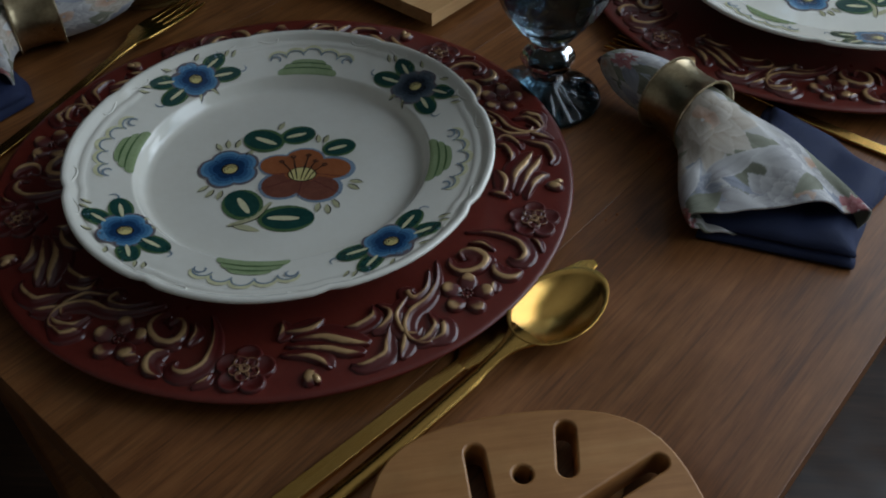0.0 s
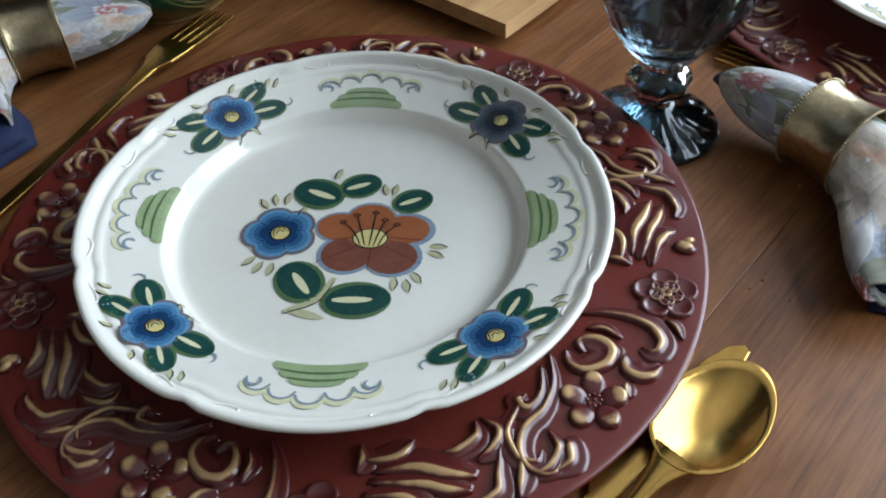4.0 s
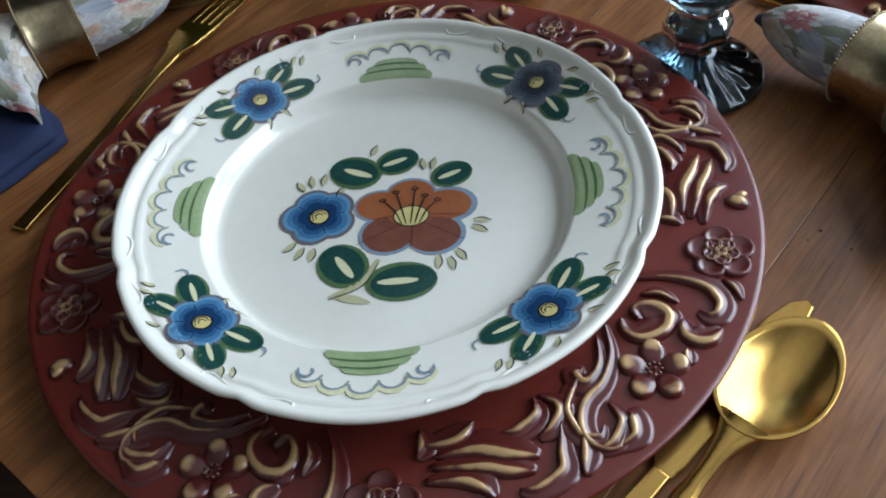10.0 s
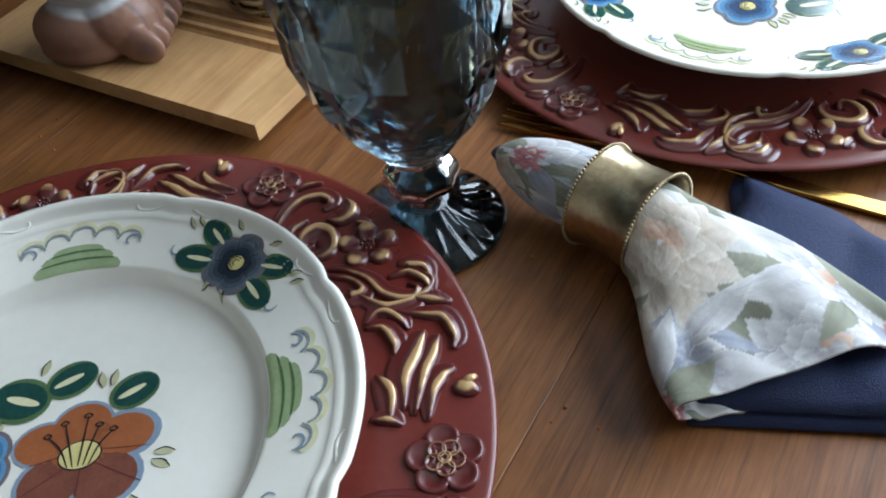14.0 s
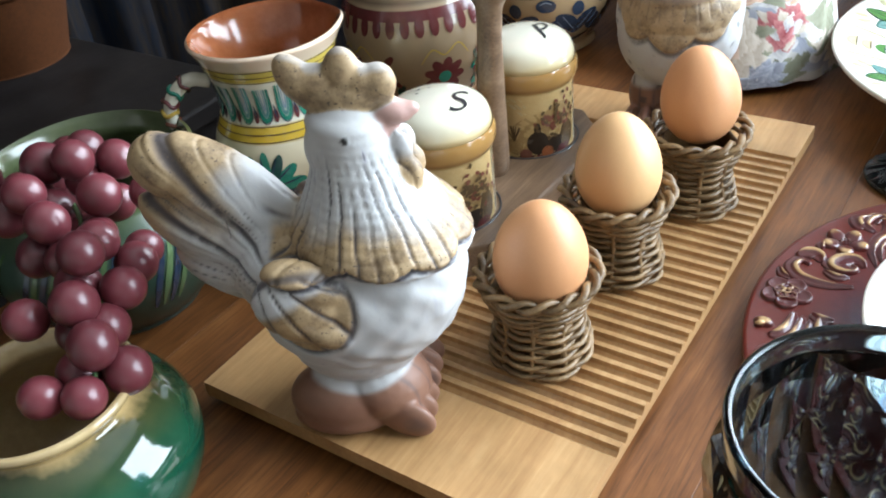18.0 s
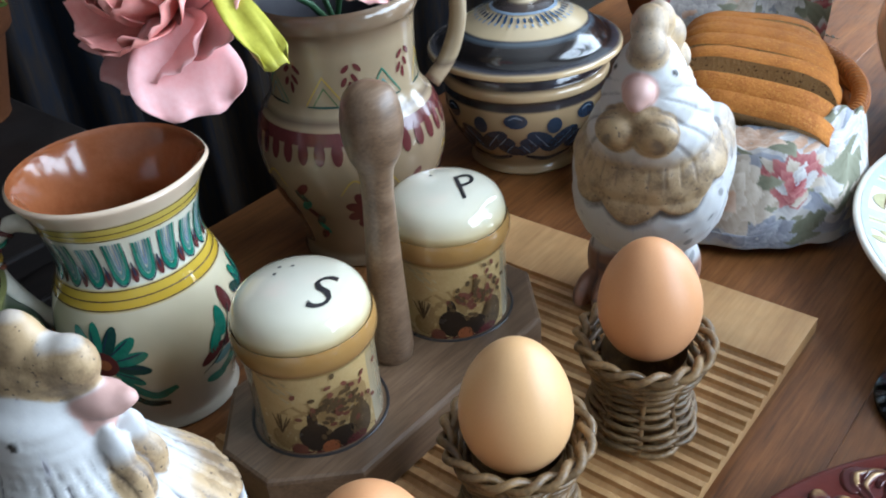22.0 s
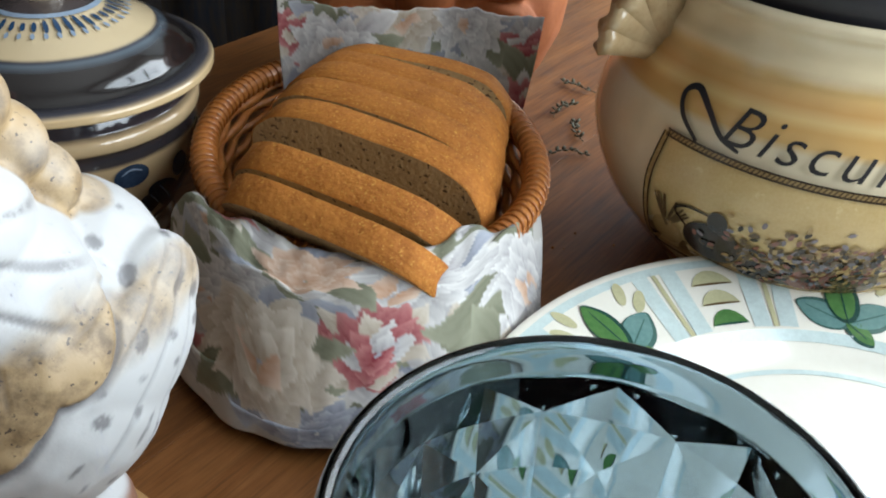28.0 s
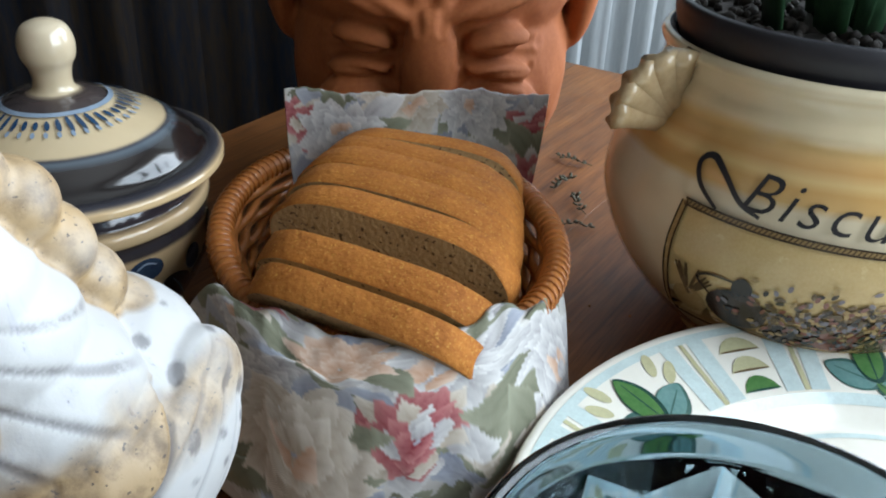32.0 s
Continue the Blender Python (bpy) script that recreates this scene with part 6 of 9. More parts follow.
        for r0, half in ((0.0909, 0.185), (0.0950, 0.130)):
            w = Paint(place)
            w.stroke([pol(-half + 2 * half * i / 8 + 0.015, r0 + 0.0006 * math.sin(math.pi * i / 8)) for i in range(9)], 0.0012, INK["olive"], 0.0005, 3)
            w.done("painted_line", ob)
        for i in range(5):
            a0, a1 = -0.275 + 0.11 * i, -0.275 + 0.11 * (i + 1)
            base_r = (0.1000, 0.1022, 0.1040, 0.1022, 0.1000)[i]
            arc = [pol(a0 + (a1 - a0) * k / 8, base_r + 0.0046 * math.sin(math.pi * k / 8) ** 0.55) for k in range(9)]
            w = Paint(place)
            w.stroke([(ax * 1.014, ay * 1.014) for ax, ay in arc], 0.0026, INK["pale_yellow"], 0.00035, 3, False)
            w.stroke(arc, 0.0010, INK["grey"], 0.0005, 3, False)
            w.done("painted_scallop", ob)
        for sgn in (1, -1):
            cx, cy = pol(sgn * 0.275, 0.0985)
            w = Paint(place)
            curl(w, cx, cy, 0.0042, base + sgn * 1.9, -sgn, INK["grey"], 0.0013, 0.0005)
            w.done("painted_curl", ob)
        g.done("painted_fan", ob, "painted sage fan under a scalloped line")


paint_dinner_plate(plate_one)
paint_dinner_plate(plate_two)
for ob in (plate_one, plate_two):
    for q in range(8):
        a = math.pi / 8 + q * math.pi / 4
        for s in (-1, 1):
            bm = bmesh.new()
            run = [(0.020, 0.1196), (0.055, 0.1180), (0.095, 0.1163), (0.135, 0.1152), (0.165, 0.1158), (0.176, 0.1172), (0.168, 0.1183), (0.156, 0.1178)]
            path = [(r * math.cos(a + s * d), r * math.sin(a + s * d), plate_z(r) - 0.0001) for d, r in smooth_profile(run, 3)]
            tube(bm, path, [0.0004 + 0.0005 * math.sin(math.pi * min(1, 0.1 + k / len(path))) for k in range(len(path))], 6, 0.8)
            part("rim_moulding", bm, MAT["porcelain"], ob)

# ---- charger relief: one fifth of the ring, then repeated; angles in degrees, radii in millimetres ----
SCROLLS = {
    "scroll": [((13, 122), (15.7, 132.8), (16.6, 143.7), (16.1, 153.9), (13.6, 161.1), (10.9, 161.4), (9.8, 157.5), (10.3, 152.5), 2.6),
               ((8.0, 148.7), (6.2, 153.5), (6.7, 159.7), (8.9, 163.4), 3.2),
               ((3.1, 126.5), (1.5, 131.6), (2.0, 136.8), (4.7, 140.9), (6.8, 139.9), (7.1, 135.0), (5.9, 130.7), (4.7, 133.7), 3.4),
               ((9.8, 127.9), (11.8, 134.6), (10.9, 143.6), 1.6), ((9.2, 140.1), (8.1, 145.1), (6.2, 146.8), 1.6),
               ((0.5, 122.0), (-4.5, 133.8), (-9.8, 140.9), (-14.3, 143.2), (-17.0, 149.3), (-17.6, 156.7), (-16.0, 162.4), (-13.1, 158.5), 2.3),
               ((-3.0, 123.5), (-7.5, 133.6), (-11.6, 136.9), (-13.3, 133.7), (-12.9, 127.9), (-11.3, 128.3), (-10.9, 131.8), 2.2),
               ((-10.9, 154.5), (-10.6, 158.7), (-12.6, 165.6), (-16.1, 164.6), 2.6), ((-17.8, 150.3), (-19.0, 158.9), (-21.6, 166.2), 2.4),
               ((-20.0, 127.6), (-17.8, 134.5), (-18.5, 140.6), (-21.4, 144.4), (-24.2, 144.9), 2.4), ((3.5, 156.2), (1.1, 160.8), 1.8),
               ((17.8, 157.3), (17.2, 163.0), (15.0, 167.4), 1.5)],
    "hook": [((60.2, 147.1), (59.8, 157.5), (56.5, 162.5), (53.3, 160.9), 2.4), ((57.2, 153.7), (55.2, 157.2), (52.7, 152.1), (52.8, 142.9), (53.9, 137.4), (57.2, 132.5), (61.8, 128.3), 2.2),
             ((52.4, 142.6), (50.2, 153.6), (48.5, 161.8), (44.1, 164.0), (41.7, 160.4), 2.5), ((51.2, 127.5), (50.1, 136.1), (45.6, 139.3), (42.8, 136.5), 2.4)],
    "acanthus_leaf": [((31.5, 136.6), (38.6, 136.0), (43.4, 142.7), (46.8, 150.0), 3.6), ((30.6, 140.9), (38.6, 144.0), (42.4, 149.5), (45.2, 155.0), 3.2), ((29.0, 131.2), (35.2, 130.1), (39.2, 126.0), 2.8),
                      ((29.4, 146.4), (35.1, 147.2), (37.8, 152.0), (38.6, 159.0), 3.0), ((30.1, 124.2), (30.8, 132.0), (29.0, 137.3), 2.4)],
}


def polar(a, r):
    return r * 0.001 * math.cos(radians(a - 37.8)), r * 0.001 * math.sin(radians(a - 37.8))


RELIEF = {}
CARVED = ((-1.0, -0.0006), (-0.86, 0.0013), (-0.64, 0.0028), (-0.36, 0.0029), (-0.06, 0.0015), (0.28, 0.0012), (0.56, 0.0014), (0.82, 0.0008), (1.0, -0.0006))
for kind, strokes in SCROLLS.items():
    for number, (*pts, w) in enumerate(strokes):
        bm = bmesh.new()
        path = smooth_profile([polar(*q) for q in pts], 6)
        n = len(path)
        rows = []
        for i, q in enumerate(path):
            d = path[min(i + 1, n - 1)] - path[max(i - 1, 0)]
            d = d / np.linalg.norm(d)
            k = 0.10 + 0.96 * math.sin(math.pi * (0.03 + 0.92 * i / (n - 1))) ** 0.8
            hw = w * 0.00196 * k
            rows.append([bm.verts.new((q[0] - d[1] * u * hw, q[1] + d[0] * u * hw, 0.0125 + h * (0.45 + 0.62 * min(k, 1.0)) * (0.86 + 0.12 * w / 2.6))) for u, h in CARVED])
        for r0, r1 in zip(rows, rows[1:]):
            for u in range(len(CARVED) - 1):
                bm.faces.new((r0[u], r0[u + 1], r1[u + 1], r1[u]))
        bm.faces.new(rows[0])
        bm.faces.new(rows[-1][::-1])
        RELIEF[kind, number] = bm


def cupped(bm, cx, cy, rx, ry, turn, top, floor):
    """One raised petal with a rolled rim and a hollow."""
    c, s = math.cos(turn), math.sin(turn)
    n = 14
    mid = bm.verts.new((cx, cy, 0.0125 + floor))
    last = None
    for k, h in ((0.40, floor * 0.95), (0.66, (top + floor) / 2), (0.82, top), (0.92, top * 0.8), (1.0, -0.0006)):
        ring = [bm.verts.new((cx + k * (rx * math.cos(b) * c - ry * math.sin(b) * s), cy + k * (rx * math.cos(b) * s + ry * math.sin(b) * c), 0.0125 + h)) for b in (2 * math.pi * i / n for i in range(n))]
        for i in range(n):
            j = (i + 1) % n
            bm.faces.new((mid, ring[i], ring[j]) if last is None else (last[i], ring[i], ring[j], last[j]))
        last = ring


def domed(bm, cx, cy, rx, ry, turn):
    """One spoon-shaped petal, highest towards its outer end."""
    c, s = math.cos(turn), math.sin(turn)
    n = 16
    mid = bm.verts.new((cx, cy, 0.0125 + 0.0024))
    last = None
    for k in (0.3, 0.55, 0.75, 0.9, 1.0):
        ring = []
        for i in range(n):
            b = 2 * math.pi * i / n
            u, v = k * rx * math.cos(b), k * ry * math.sin(b)
            h = (1 - k ** 4) ** 0.6 * (0.0024 + 0.0016 * k * math.cos(b)) - 0.0006 * k ** 8
            ring.append(bm.verts.new((cx + u * c - v * s, cy + u * s + v * c, 0.0125 + h)))
        for i in range(n):
            j = (i + 1) % n
            bm.faces.new((mid, ring[i], ring[j]) if last is None else (last[i], ring[i], ring[j], last[j]))
        last = ring


for kind, (a, r) in {"flower": (-2.9, 150.5), "rose": (23.2, 154.5)}.items():
    bm = bmesh.new()
    x, y = polar(a, r)
    for k in range(5):
        b = 2 * math.pi * k / 5 + 0.3
        q = 0.0086 if kind == "flower" else 0.0090
        if kind == "flower":
            domed(bm, x + q * math.cos(b), y + q * math.sin(b), 0.0066, 0.0058, b)
        else:
            leafed = bmesh.new()
            cupped(leafed, x + q * math.cos(b), y + q * math.sin(b), 0.0068, 0.0072, b, 0.0022, 0.0011)
            RELIEF["rose_petal", k] = leafed
            leafed = bmesh.new()
            cupped(leafed, x + 0.0044 * math.cos(b + 0.6), y + 0.0044 * math.sin(b + 0.6), 0.0040, 0.0042, b + 0.6, 0.0026, 0.0014)
            RELIEF["rose_petal", k + 5] = leafed
    if kind == "flower":
        for k in range(9):
            b = 2 * math.pi * k / 8
            q = 0.0 if k == 8 else 0.0028
            ball(bm, (x + q * math.cos(b), y + q * math.sin(b), 0.0142), 0.0009, 1)
    else:
        cupped(bm, x, y, 0.0030, 0.0030, 0, 0.0028, 0.0016)
    RELIEF[kind] = bm
bm = bmesh.new()
x, y = polar(34.6, 162.2)
ball(bm, (x, y, 0.0125), (0.0062, 0.0044, 0.0034), 2, (0, 0, -20))
ball(bm, (x + 0.002, y + 0.003, 0.0135), (0.0036, 0.0022, 0.0030), 2, (0, 0, 20))
RELIEF["bud"] = bm
for kind, bm in RELIEF.items():
    kind = kind[0] if isinstance(kind, tuple) else kind
    first = part(kind, bm, MAT["relief"], charger_one)
    for owner in (charger_one, charger_two):
        for k in range(5):
            if owner is charger_one and k == 0:
                continue
            o = new(kind, first.data)
            o.parent = owner
            o.matrix_basis = Matrix.Rotation(2 * math.pi * k / 5, 4, "Z")

# ---- leaves and bands on the large plate's rim ----
place3 = lambda u, v, l: (u, v, plate3_z(math.hypot(u, v)) + l)
for r, w in ((0.1650, 0.0045), (0.1225, 0.0050), (0.1060, 0.0026)):
    p = Paint(place3)
    p.stroke([(r * math.cos(2 * math.pi * i / 60), r * math.sin(2 * math.pi * i / 60)) for i in range(61)], w, INK["mint"], 0.0003, 3, False)
    p.done("painted_band", leaf_plate)
for k in range(7):
    base = 2 * math.pi * k / 7 + radians(128.5)
    pol = lambda da, r: (r * math.cos(base + da), r * math.sin(base + da))
    p = Paint(place3)
    x, y = pol(0, 0.1315)
    for tn, ln, wd, dark, ink, off in ((1.22, 13.5, 8.4, "pine", "teal", 12.5), (-1.12, 13.5, 8.6, "pine", "teal", 12.5), (-2.3, 9.0, 4.8, "green", "leafgreen", 6.5), (0.14, 15.0, 8.4, "green", "leafgreen", 15.0)):
        a = base + tn
        c, s = math.cos(a), math.sin(a)
        lift = 0.0004 + (0.0003 if ln > 14 else 0)
        p.fill(oval2(x + off * 0.001 * c, y + off * 0.001 * s, ln * 0.001, wd * 0.001, a, 24, 0.45), INK[dark], lift)
        p.fill(oval2(x + off * 0.00104 * c - 0.0008 * s, y + off * 0.00104 * s + 0.0008 * c, ln * 0.00090, wd * 0.00082, a, 24, 0.45), INK[ink], lift + 0.0001)
        p.stroke([(x, y), (x + off * 0.0017 * c, y + off * 0.0017 * s)], 0.0008, INK[dark], lift + 0.0002)
    for da, r, tn in ((-0.165, 0.1515, -0.85), (-0.120, 0.1585, -0.50), (0.110, 0.1600, 0.45), (0.160, 0.1540, 0.80)):
        cx, cy = pol(da, r)
        p.fill(oval2(cx, cy, 0.0068, 0.0031, base + tn, 14), INK["straw"], 0.0004)
    p.done("painted_leaves", leaf_plate, "painted teal and green leaf spray")
    base += math.pi / 7
    p = Paint(place3)
    for s in (-1, 1):
        for da, w, ink in ((0.125, 0.0092, "mint"), (0.176, 0.0026, "straw"), (0.226, 0.0090, "mint")):
            p.stroke([pol(s * da, 0.1265), pol(s * da * 1.02, 0.145), pol(s * da * 1.02, 0.1630)], w, INK[ink], 0.0003, 4, False)
    for r, ink in ((0.1290, "leafgreen"), (0.1405, "straw"), (0.1520, "straw")):
        out = [pol(-0.075 + 0.15 * i / 8, r) for i in range(9)] + [pol(0.075 - 0.15 * i / 8, r + 0.0085 * math.sin(math.pi * i / 8) ** 0.7) for i in range(1, 8)]
        p.fill(out, INK[ink], 0.0004)
        p.stroke([pol(-0.068 + 0.136 * i / 4, r + 0.0003) for i in range(5)], 0.0013, INK["sepia" if ink == "straw" else "green"], 0.0005)
    p.done("painted_stripes", leaf_plate, "painted stripes and stacked dabs")
p = Paint(place3)
for i in range(9):
    a = 0.7 * i
    r = 0.018 + 0.0035 * i
    cx, cy = r * math.cos(a), r * math.sin(a)
    p.fill(oval2(cx, cy, 0.016, 0.007, a + 1.2, 18, 0.3), INK[("leafgreen", "teal", "blue")[i % 3]], 0.0004 + 0.00005 * i)
five_petals(p, 0.004, 0.002, 0.018, 0.2, INK["blue"], INK["teal"], 0.001)
p.done("painted_spray", leaf_plate, "painted blue flower spray in the well")

# ---- printed cloth ----
PRINT = {
    "white": ((0.26, 0.24, 0.245), (0.62, 0.60, 0.57)), "cream": ((0.32, 0.25, 0.18), (0.60, 0.54, 0.46)), "peach": ((0.40, 0.22, 0.13), (0.58, 0.45, 0.36)),
    "crimson": ((0.19, 0.016, 0.026), (0.48, 0.20, 0.19)), "slate": ((0.15, 0.16, 0.20), (0.42, 0.43, 0.47)), "olive": ((0.10, 0.10, 0.06), (0.27, 0.27, 0.19)),
}


def cotton_print(uvs, seed, blooms, pale=0.0):
    """Dye for each point of a cloth: blooms of overlapping petals among leaves on a pale ground. blooms: place, radius, dye."""
    uv = np.array(uvs, float).reshape(-1, 2)
    rng = random.Random(seed)
    dye = np.tile(np.array((0.47, 0.445, 0.41)), (len(uv), 1))
    dye *= 1 + 0.10 * (np.sin(uv[:, :1] * 71 + 3 * np.sin(uv[:, 1:] * 37)) * np.sin(uv[:, 1:] * 63 + seed))

    def brush(cx, cy, ln, wd, turn, ink, bend=0.0, tip=0.75):
        near = np.nonzero((np.abs(uv[:, 0] - cx) < ln * 1.1) & (np.abs(uv[:, 1] - cy) < ln * 1.1))[0]
        if not len(near):
            return
        c, s = math.cos(turn), math.sin(turn)
        du, dv = uv[near, 0] - cx, uv[near, 1] - cy
        a, b = (du * c + dv * s) / ln, (dv * c - du * s) / wd
        b = b - bend * a * a
        wide = np.sin(np.pi * np.clip(a, 0, 1) ** tip) + 1e-6
        w = b / wide
        inside = (a > 0.001) & (a < 1) & (np.abs(w) < 1)
        dark, light = (np.array(q) for q in PRINT[ink])
        a = np.clip(a, 0, 2)
        tone = 0.15 + 0.75 * a ** 1.3 + 0.18 * np.abs(w) ** 3 - 0.22 * (np.sin(w * 8 + 5 * a) > 0.35) * (1 - a)
        k = np.clip(tone, 0, 1)[:, None]
        dye[near[inside]] = (dark * (1 - k) + light * k)[inside]

    lo, hi = uv.min(axis=0), uv.max(axis=0)
    area = float((hi[0] - lo[0]) * (hi[1] - lo[1]))

    def leaves(n, x, y, r):
        for k in range(n):
            a = rng.uniform(0, 6.28)
            brush(x + r * math.cos(a), y + r * math.sin(a), rng.uniform(0.020, 0.042), rng.uniform(0.005, 0.010), a + rng.uniform(-0.7, 0.7), rng.choice(("olive", "olive", "slate", "white")), rng.uniform(-0.8, 0.8))

    def bloom(x, y, r, ink):
        leaves(7, x, y, r * 0.6)
        for ring, (n, rho, ln) in enumerate(((11, 0.52, 0.62), (9, 0.34, 0.58), (7, 0.18, 0.46), (5, 0.04, 0.34))):
            for k in range(n):
                a = 6.283 * (k + rng.uniform(-0.25, 0.25)) / n + ring * 0.6
                mix = ink if ink != "crimson" or rng.random() < (0.40, 0.60, 0.75, 0.85)[ring] else rng.choice(("white", "cream"))
                if ink in ("white", "cream") and ring == 3 and rng.random() < 0.5:
                    mix = "peach"
                brush(x + rho * r * math.cos(a), y + rho * r * math.sin(a), r * ln * rng.uniform(0.85, 1.2), r * rng.uniform(0.20, 0.28), a + rng.uniform(-0.3, 0.3), mix, rng.uniform(-0.5, 0.5), 0.62)

    for k in range(int(area / 0.00065)):
        leaves(1, rng.uniform(lo[0], hi[0]), rng.uniform(lo[1], hi[1]), 0.0)
    for k in range(int(area / 0.0030)):
        bloom(rng.uniform(lo[0], hi[0]), rng.uniform(lo[1], hi[1]), rng.uniform(0.016, 0.026), rng.choice(("white", "cream", "white", "slate")))
    for b in blooms:
        bloom(*b)
    return dye * (1 - pale) + np.array((0.52, 0.51, 0.50)) * pale


def cotton(name):
    """Woven cotton that shows the dye of its points."""
    m, nt, bsdf, add = node_mat(name)
    at = add("Attribute")
    at.attribute_name = "dye"
    nt.links.new(at.outputs["Color"], bsdf.inputs["Base Color"])
    bsdf.inputs["Roughness"].default_value = 0.85
    uv = add("UVMap")
    weave = add("TexWave", Scale=900.0)
    weave.bands_direction = "DIAGONAL"
    nt.links.new(uv.outputs[0], weave.inputs["Vector"])
    crease = add("TexNoise", Scale=55.0, Detail=4.0)
    nt.links.new(uv.outputs[0], crease.inputs["Vector"])
    bp = add("Bump", Strength=0.25, Distance=0.0005)
    nt.links.new(weave.outputs["Fac"], bp.inputs["Height"])
    b2 = add("Bump", Strength=0.45, Distance=0.003)
    nt.links.new(crease.outputs["Fac"], b2.inputs["Height"])
    nt.links.new(bp.outputs[0], b2.inputs["Normal"])
    nt.links.new(b2.outputs[0], bsdf.inputs["Normal"])
    return m


MAT["floral"] = cotton("floral_printed_cotton")


def sheet(name, grid, uvs, mat, parent, label="", thick=0.0012, dye=None):
    """A cloth from a grid of points, with real thickness."""
    nu, nv = len(grid), len(grid[0])
    at = np.arange(nu * nv).reshape(nu, nv)
    quads = np.stack((at[:-1, :-1], at[1:, :-1], at[1:, 1:], at[:-1, 1:]), -1).reshape(-1, 4)
    me = bpy.data.meshes.new(name)
    me.from_pydata(np.array(grid, float).reshape(-1, 3).tolist(), [], quads.tolist())
    flat = np.array(uvs, float).reshape(-1, 2)
    me.uv_layers.new(name="UVMap").data.foreach_set("uv", flat[quads.ravel()].ravel())
    if dye is not None:
        full = np.ones((len(flat), 4))
        full[:, :3] = dye
        me.color_attributes.new("dye", "FLOAT_COLOR", "POINT").data.foreach_set("color", full.ravel())
    me.materials.append(mat)
    me.polygons.foreach_set("use_smooth", [True] * len(me.polygons))
    ob = new(name, me)
    ob.parent = parent
    if label:
        tagged(ob, label)
    so = ob.modifiers.new("thickness", "SOLIDIFY")
    so.thickness, so.offset = thick, 0.0
    return ob


def napkin(x, y, turn, label, side, centre, fan, skew, corners, seed, tipped):
    """A floral napkin drawn through a brass ring over a navy one; local x from the tip to the fan.
    centre: offsets of its middle line; fan: end and half width; corners: the navy cloth's outline."""
    ob = thing("napkin", label, "napkin", x, y, 0, turn, group="napkins in rings")
    end, wide = fan
    S = [(0.0, 0.003, 0.003, 0.022), (0.010, 0.011, 0.010, 0.023), (0.030, 0.0175, 0.016, 0.0235), (0.055, 0.0190, 0.0190, 0.0240), (0.072, 0.0185, 0.0190, 0.0240), (0.088, 0.0205, 0.0190, 0.0230)]
    for t, k, h, c in ((0.25, 0.62, 0.0185, 0.0230), (0.5, 0.82, 0.0165, 0.0205), (0.75, 0.95, 0.0140, 0.0180), (1.0, 1.0, 0.0110, 0.0150)):
        S.append((0.088 + (end - 0.088) * t, wide * k, h, c))
    prof = smooth_profile(S, 30)
    grid, uvs = [], []
    n = 300
    for s, w, h, c in prof:
        open_up = min(max((s - 0.085) / (end - 0.085), 0), 1)
        row, ur = [], []
        mid = float(np.interp(s, [q[0] for q in centre], [q[1] for q in centre]))
        for k in range(n + 1):
            a = 2 * math.pi * k / n - math.pi / 2
            ca, sa = math.cos(a), math.sin(a)
            fold = 0.0022 * open_up * (math.sin(4 * a + seed + 9 * s) + 0.7 * math.sin(7 * a + 30 * s + seed))
            crumple = 0.0030 * noise.noise(Vector((s * 45, ca * 2.2 + seed, sa * 2.2))) * (0.25 + open_up)
            flat = max(abs(sa), 0.0) ** (1.0 - 0.45 * open_up)
            z = c + (h + fold) * math.copysign(flat, sa) + crumple
            lat = mid + (w + fold) * ca
            row.append((s + skew * (lat - mid) * open_up, side * lat, max(z, 0.0030 + 0.0015 * (1 - abs(ca)))))
            ur.append((s * 1.0 + seed * 0.13, k / n * 0.22 + seed * 0.05))
        grid.append(row)
        uvs.append(ur)
    sheet("floral_cloth", grid, uvs, MAT["floral"], ob, "floral printed cotton napkin", 0.0014, cotton_print(uvs, 40 + seed, [(end * du + seed * 0.13, v + seed * 0.05, r, ink) for du, v, r, ink in ((0.98, 0.105, 0.020, "white"), (0.60, 0.130, 0.034, "cream"), (0.90, 0.150, 0.016, "slate"), (0.84, 0.075, 0.018, "white"), (0.14, 0.130, 0.013, "crimson"), (0.16, 0.085, 0.010, "crimson"), (1.0, 0.070, 0.010, "crimson"), (0.97, 0.165, 0.009, "crimson"), (0.45, 0.190, 0.014, "crimson"))], 0.06))
    for layer in range(2):
        grid, uvs = [], []
        c0, c1, c2, c3 = [Vector(q) for q in corners]
        for i in range(21):
            t = i / 20
            row, ur = [], []
            for k in range(21):
                q = k / 20
                p = (c0 * (1 - q) + c1 * q) * (1 - t) + (c3 * (1 - q) + c2 * q) * t
                pull = 1 - layer * 0.07
                mid = (c0 + c1 + c2 + c3) / 4
                p = mid + (p - mid) * pull
                round_off = 0.006 * noise.noise(Vector((p.x * 30, p.y * 30, seed + layer)))
                edge = min(q, 1 - q, t, 1 - t)
                z = 0.0016 + 0.0052 * layer + min(edge * 0.05, 0.0045) + 0.0022 * abs(math.sin(60 * p.x + 40 * p.y + seed)) * min(edge * 8, 1)
                row.append((p.x + round_off, side * (p.y + round_off), z))
                ur.append((p.x, p.y))
            grid.append(row)
            uvs.append(ur)
        sheet("navy_cloth", grid, uvs, MAT["navy"], ob, "navy blue cotton napkin under the floral one", 0.0026)
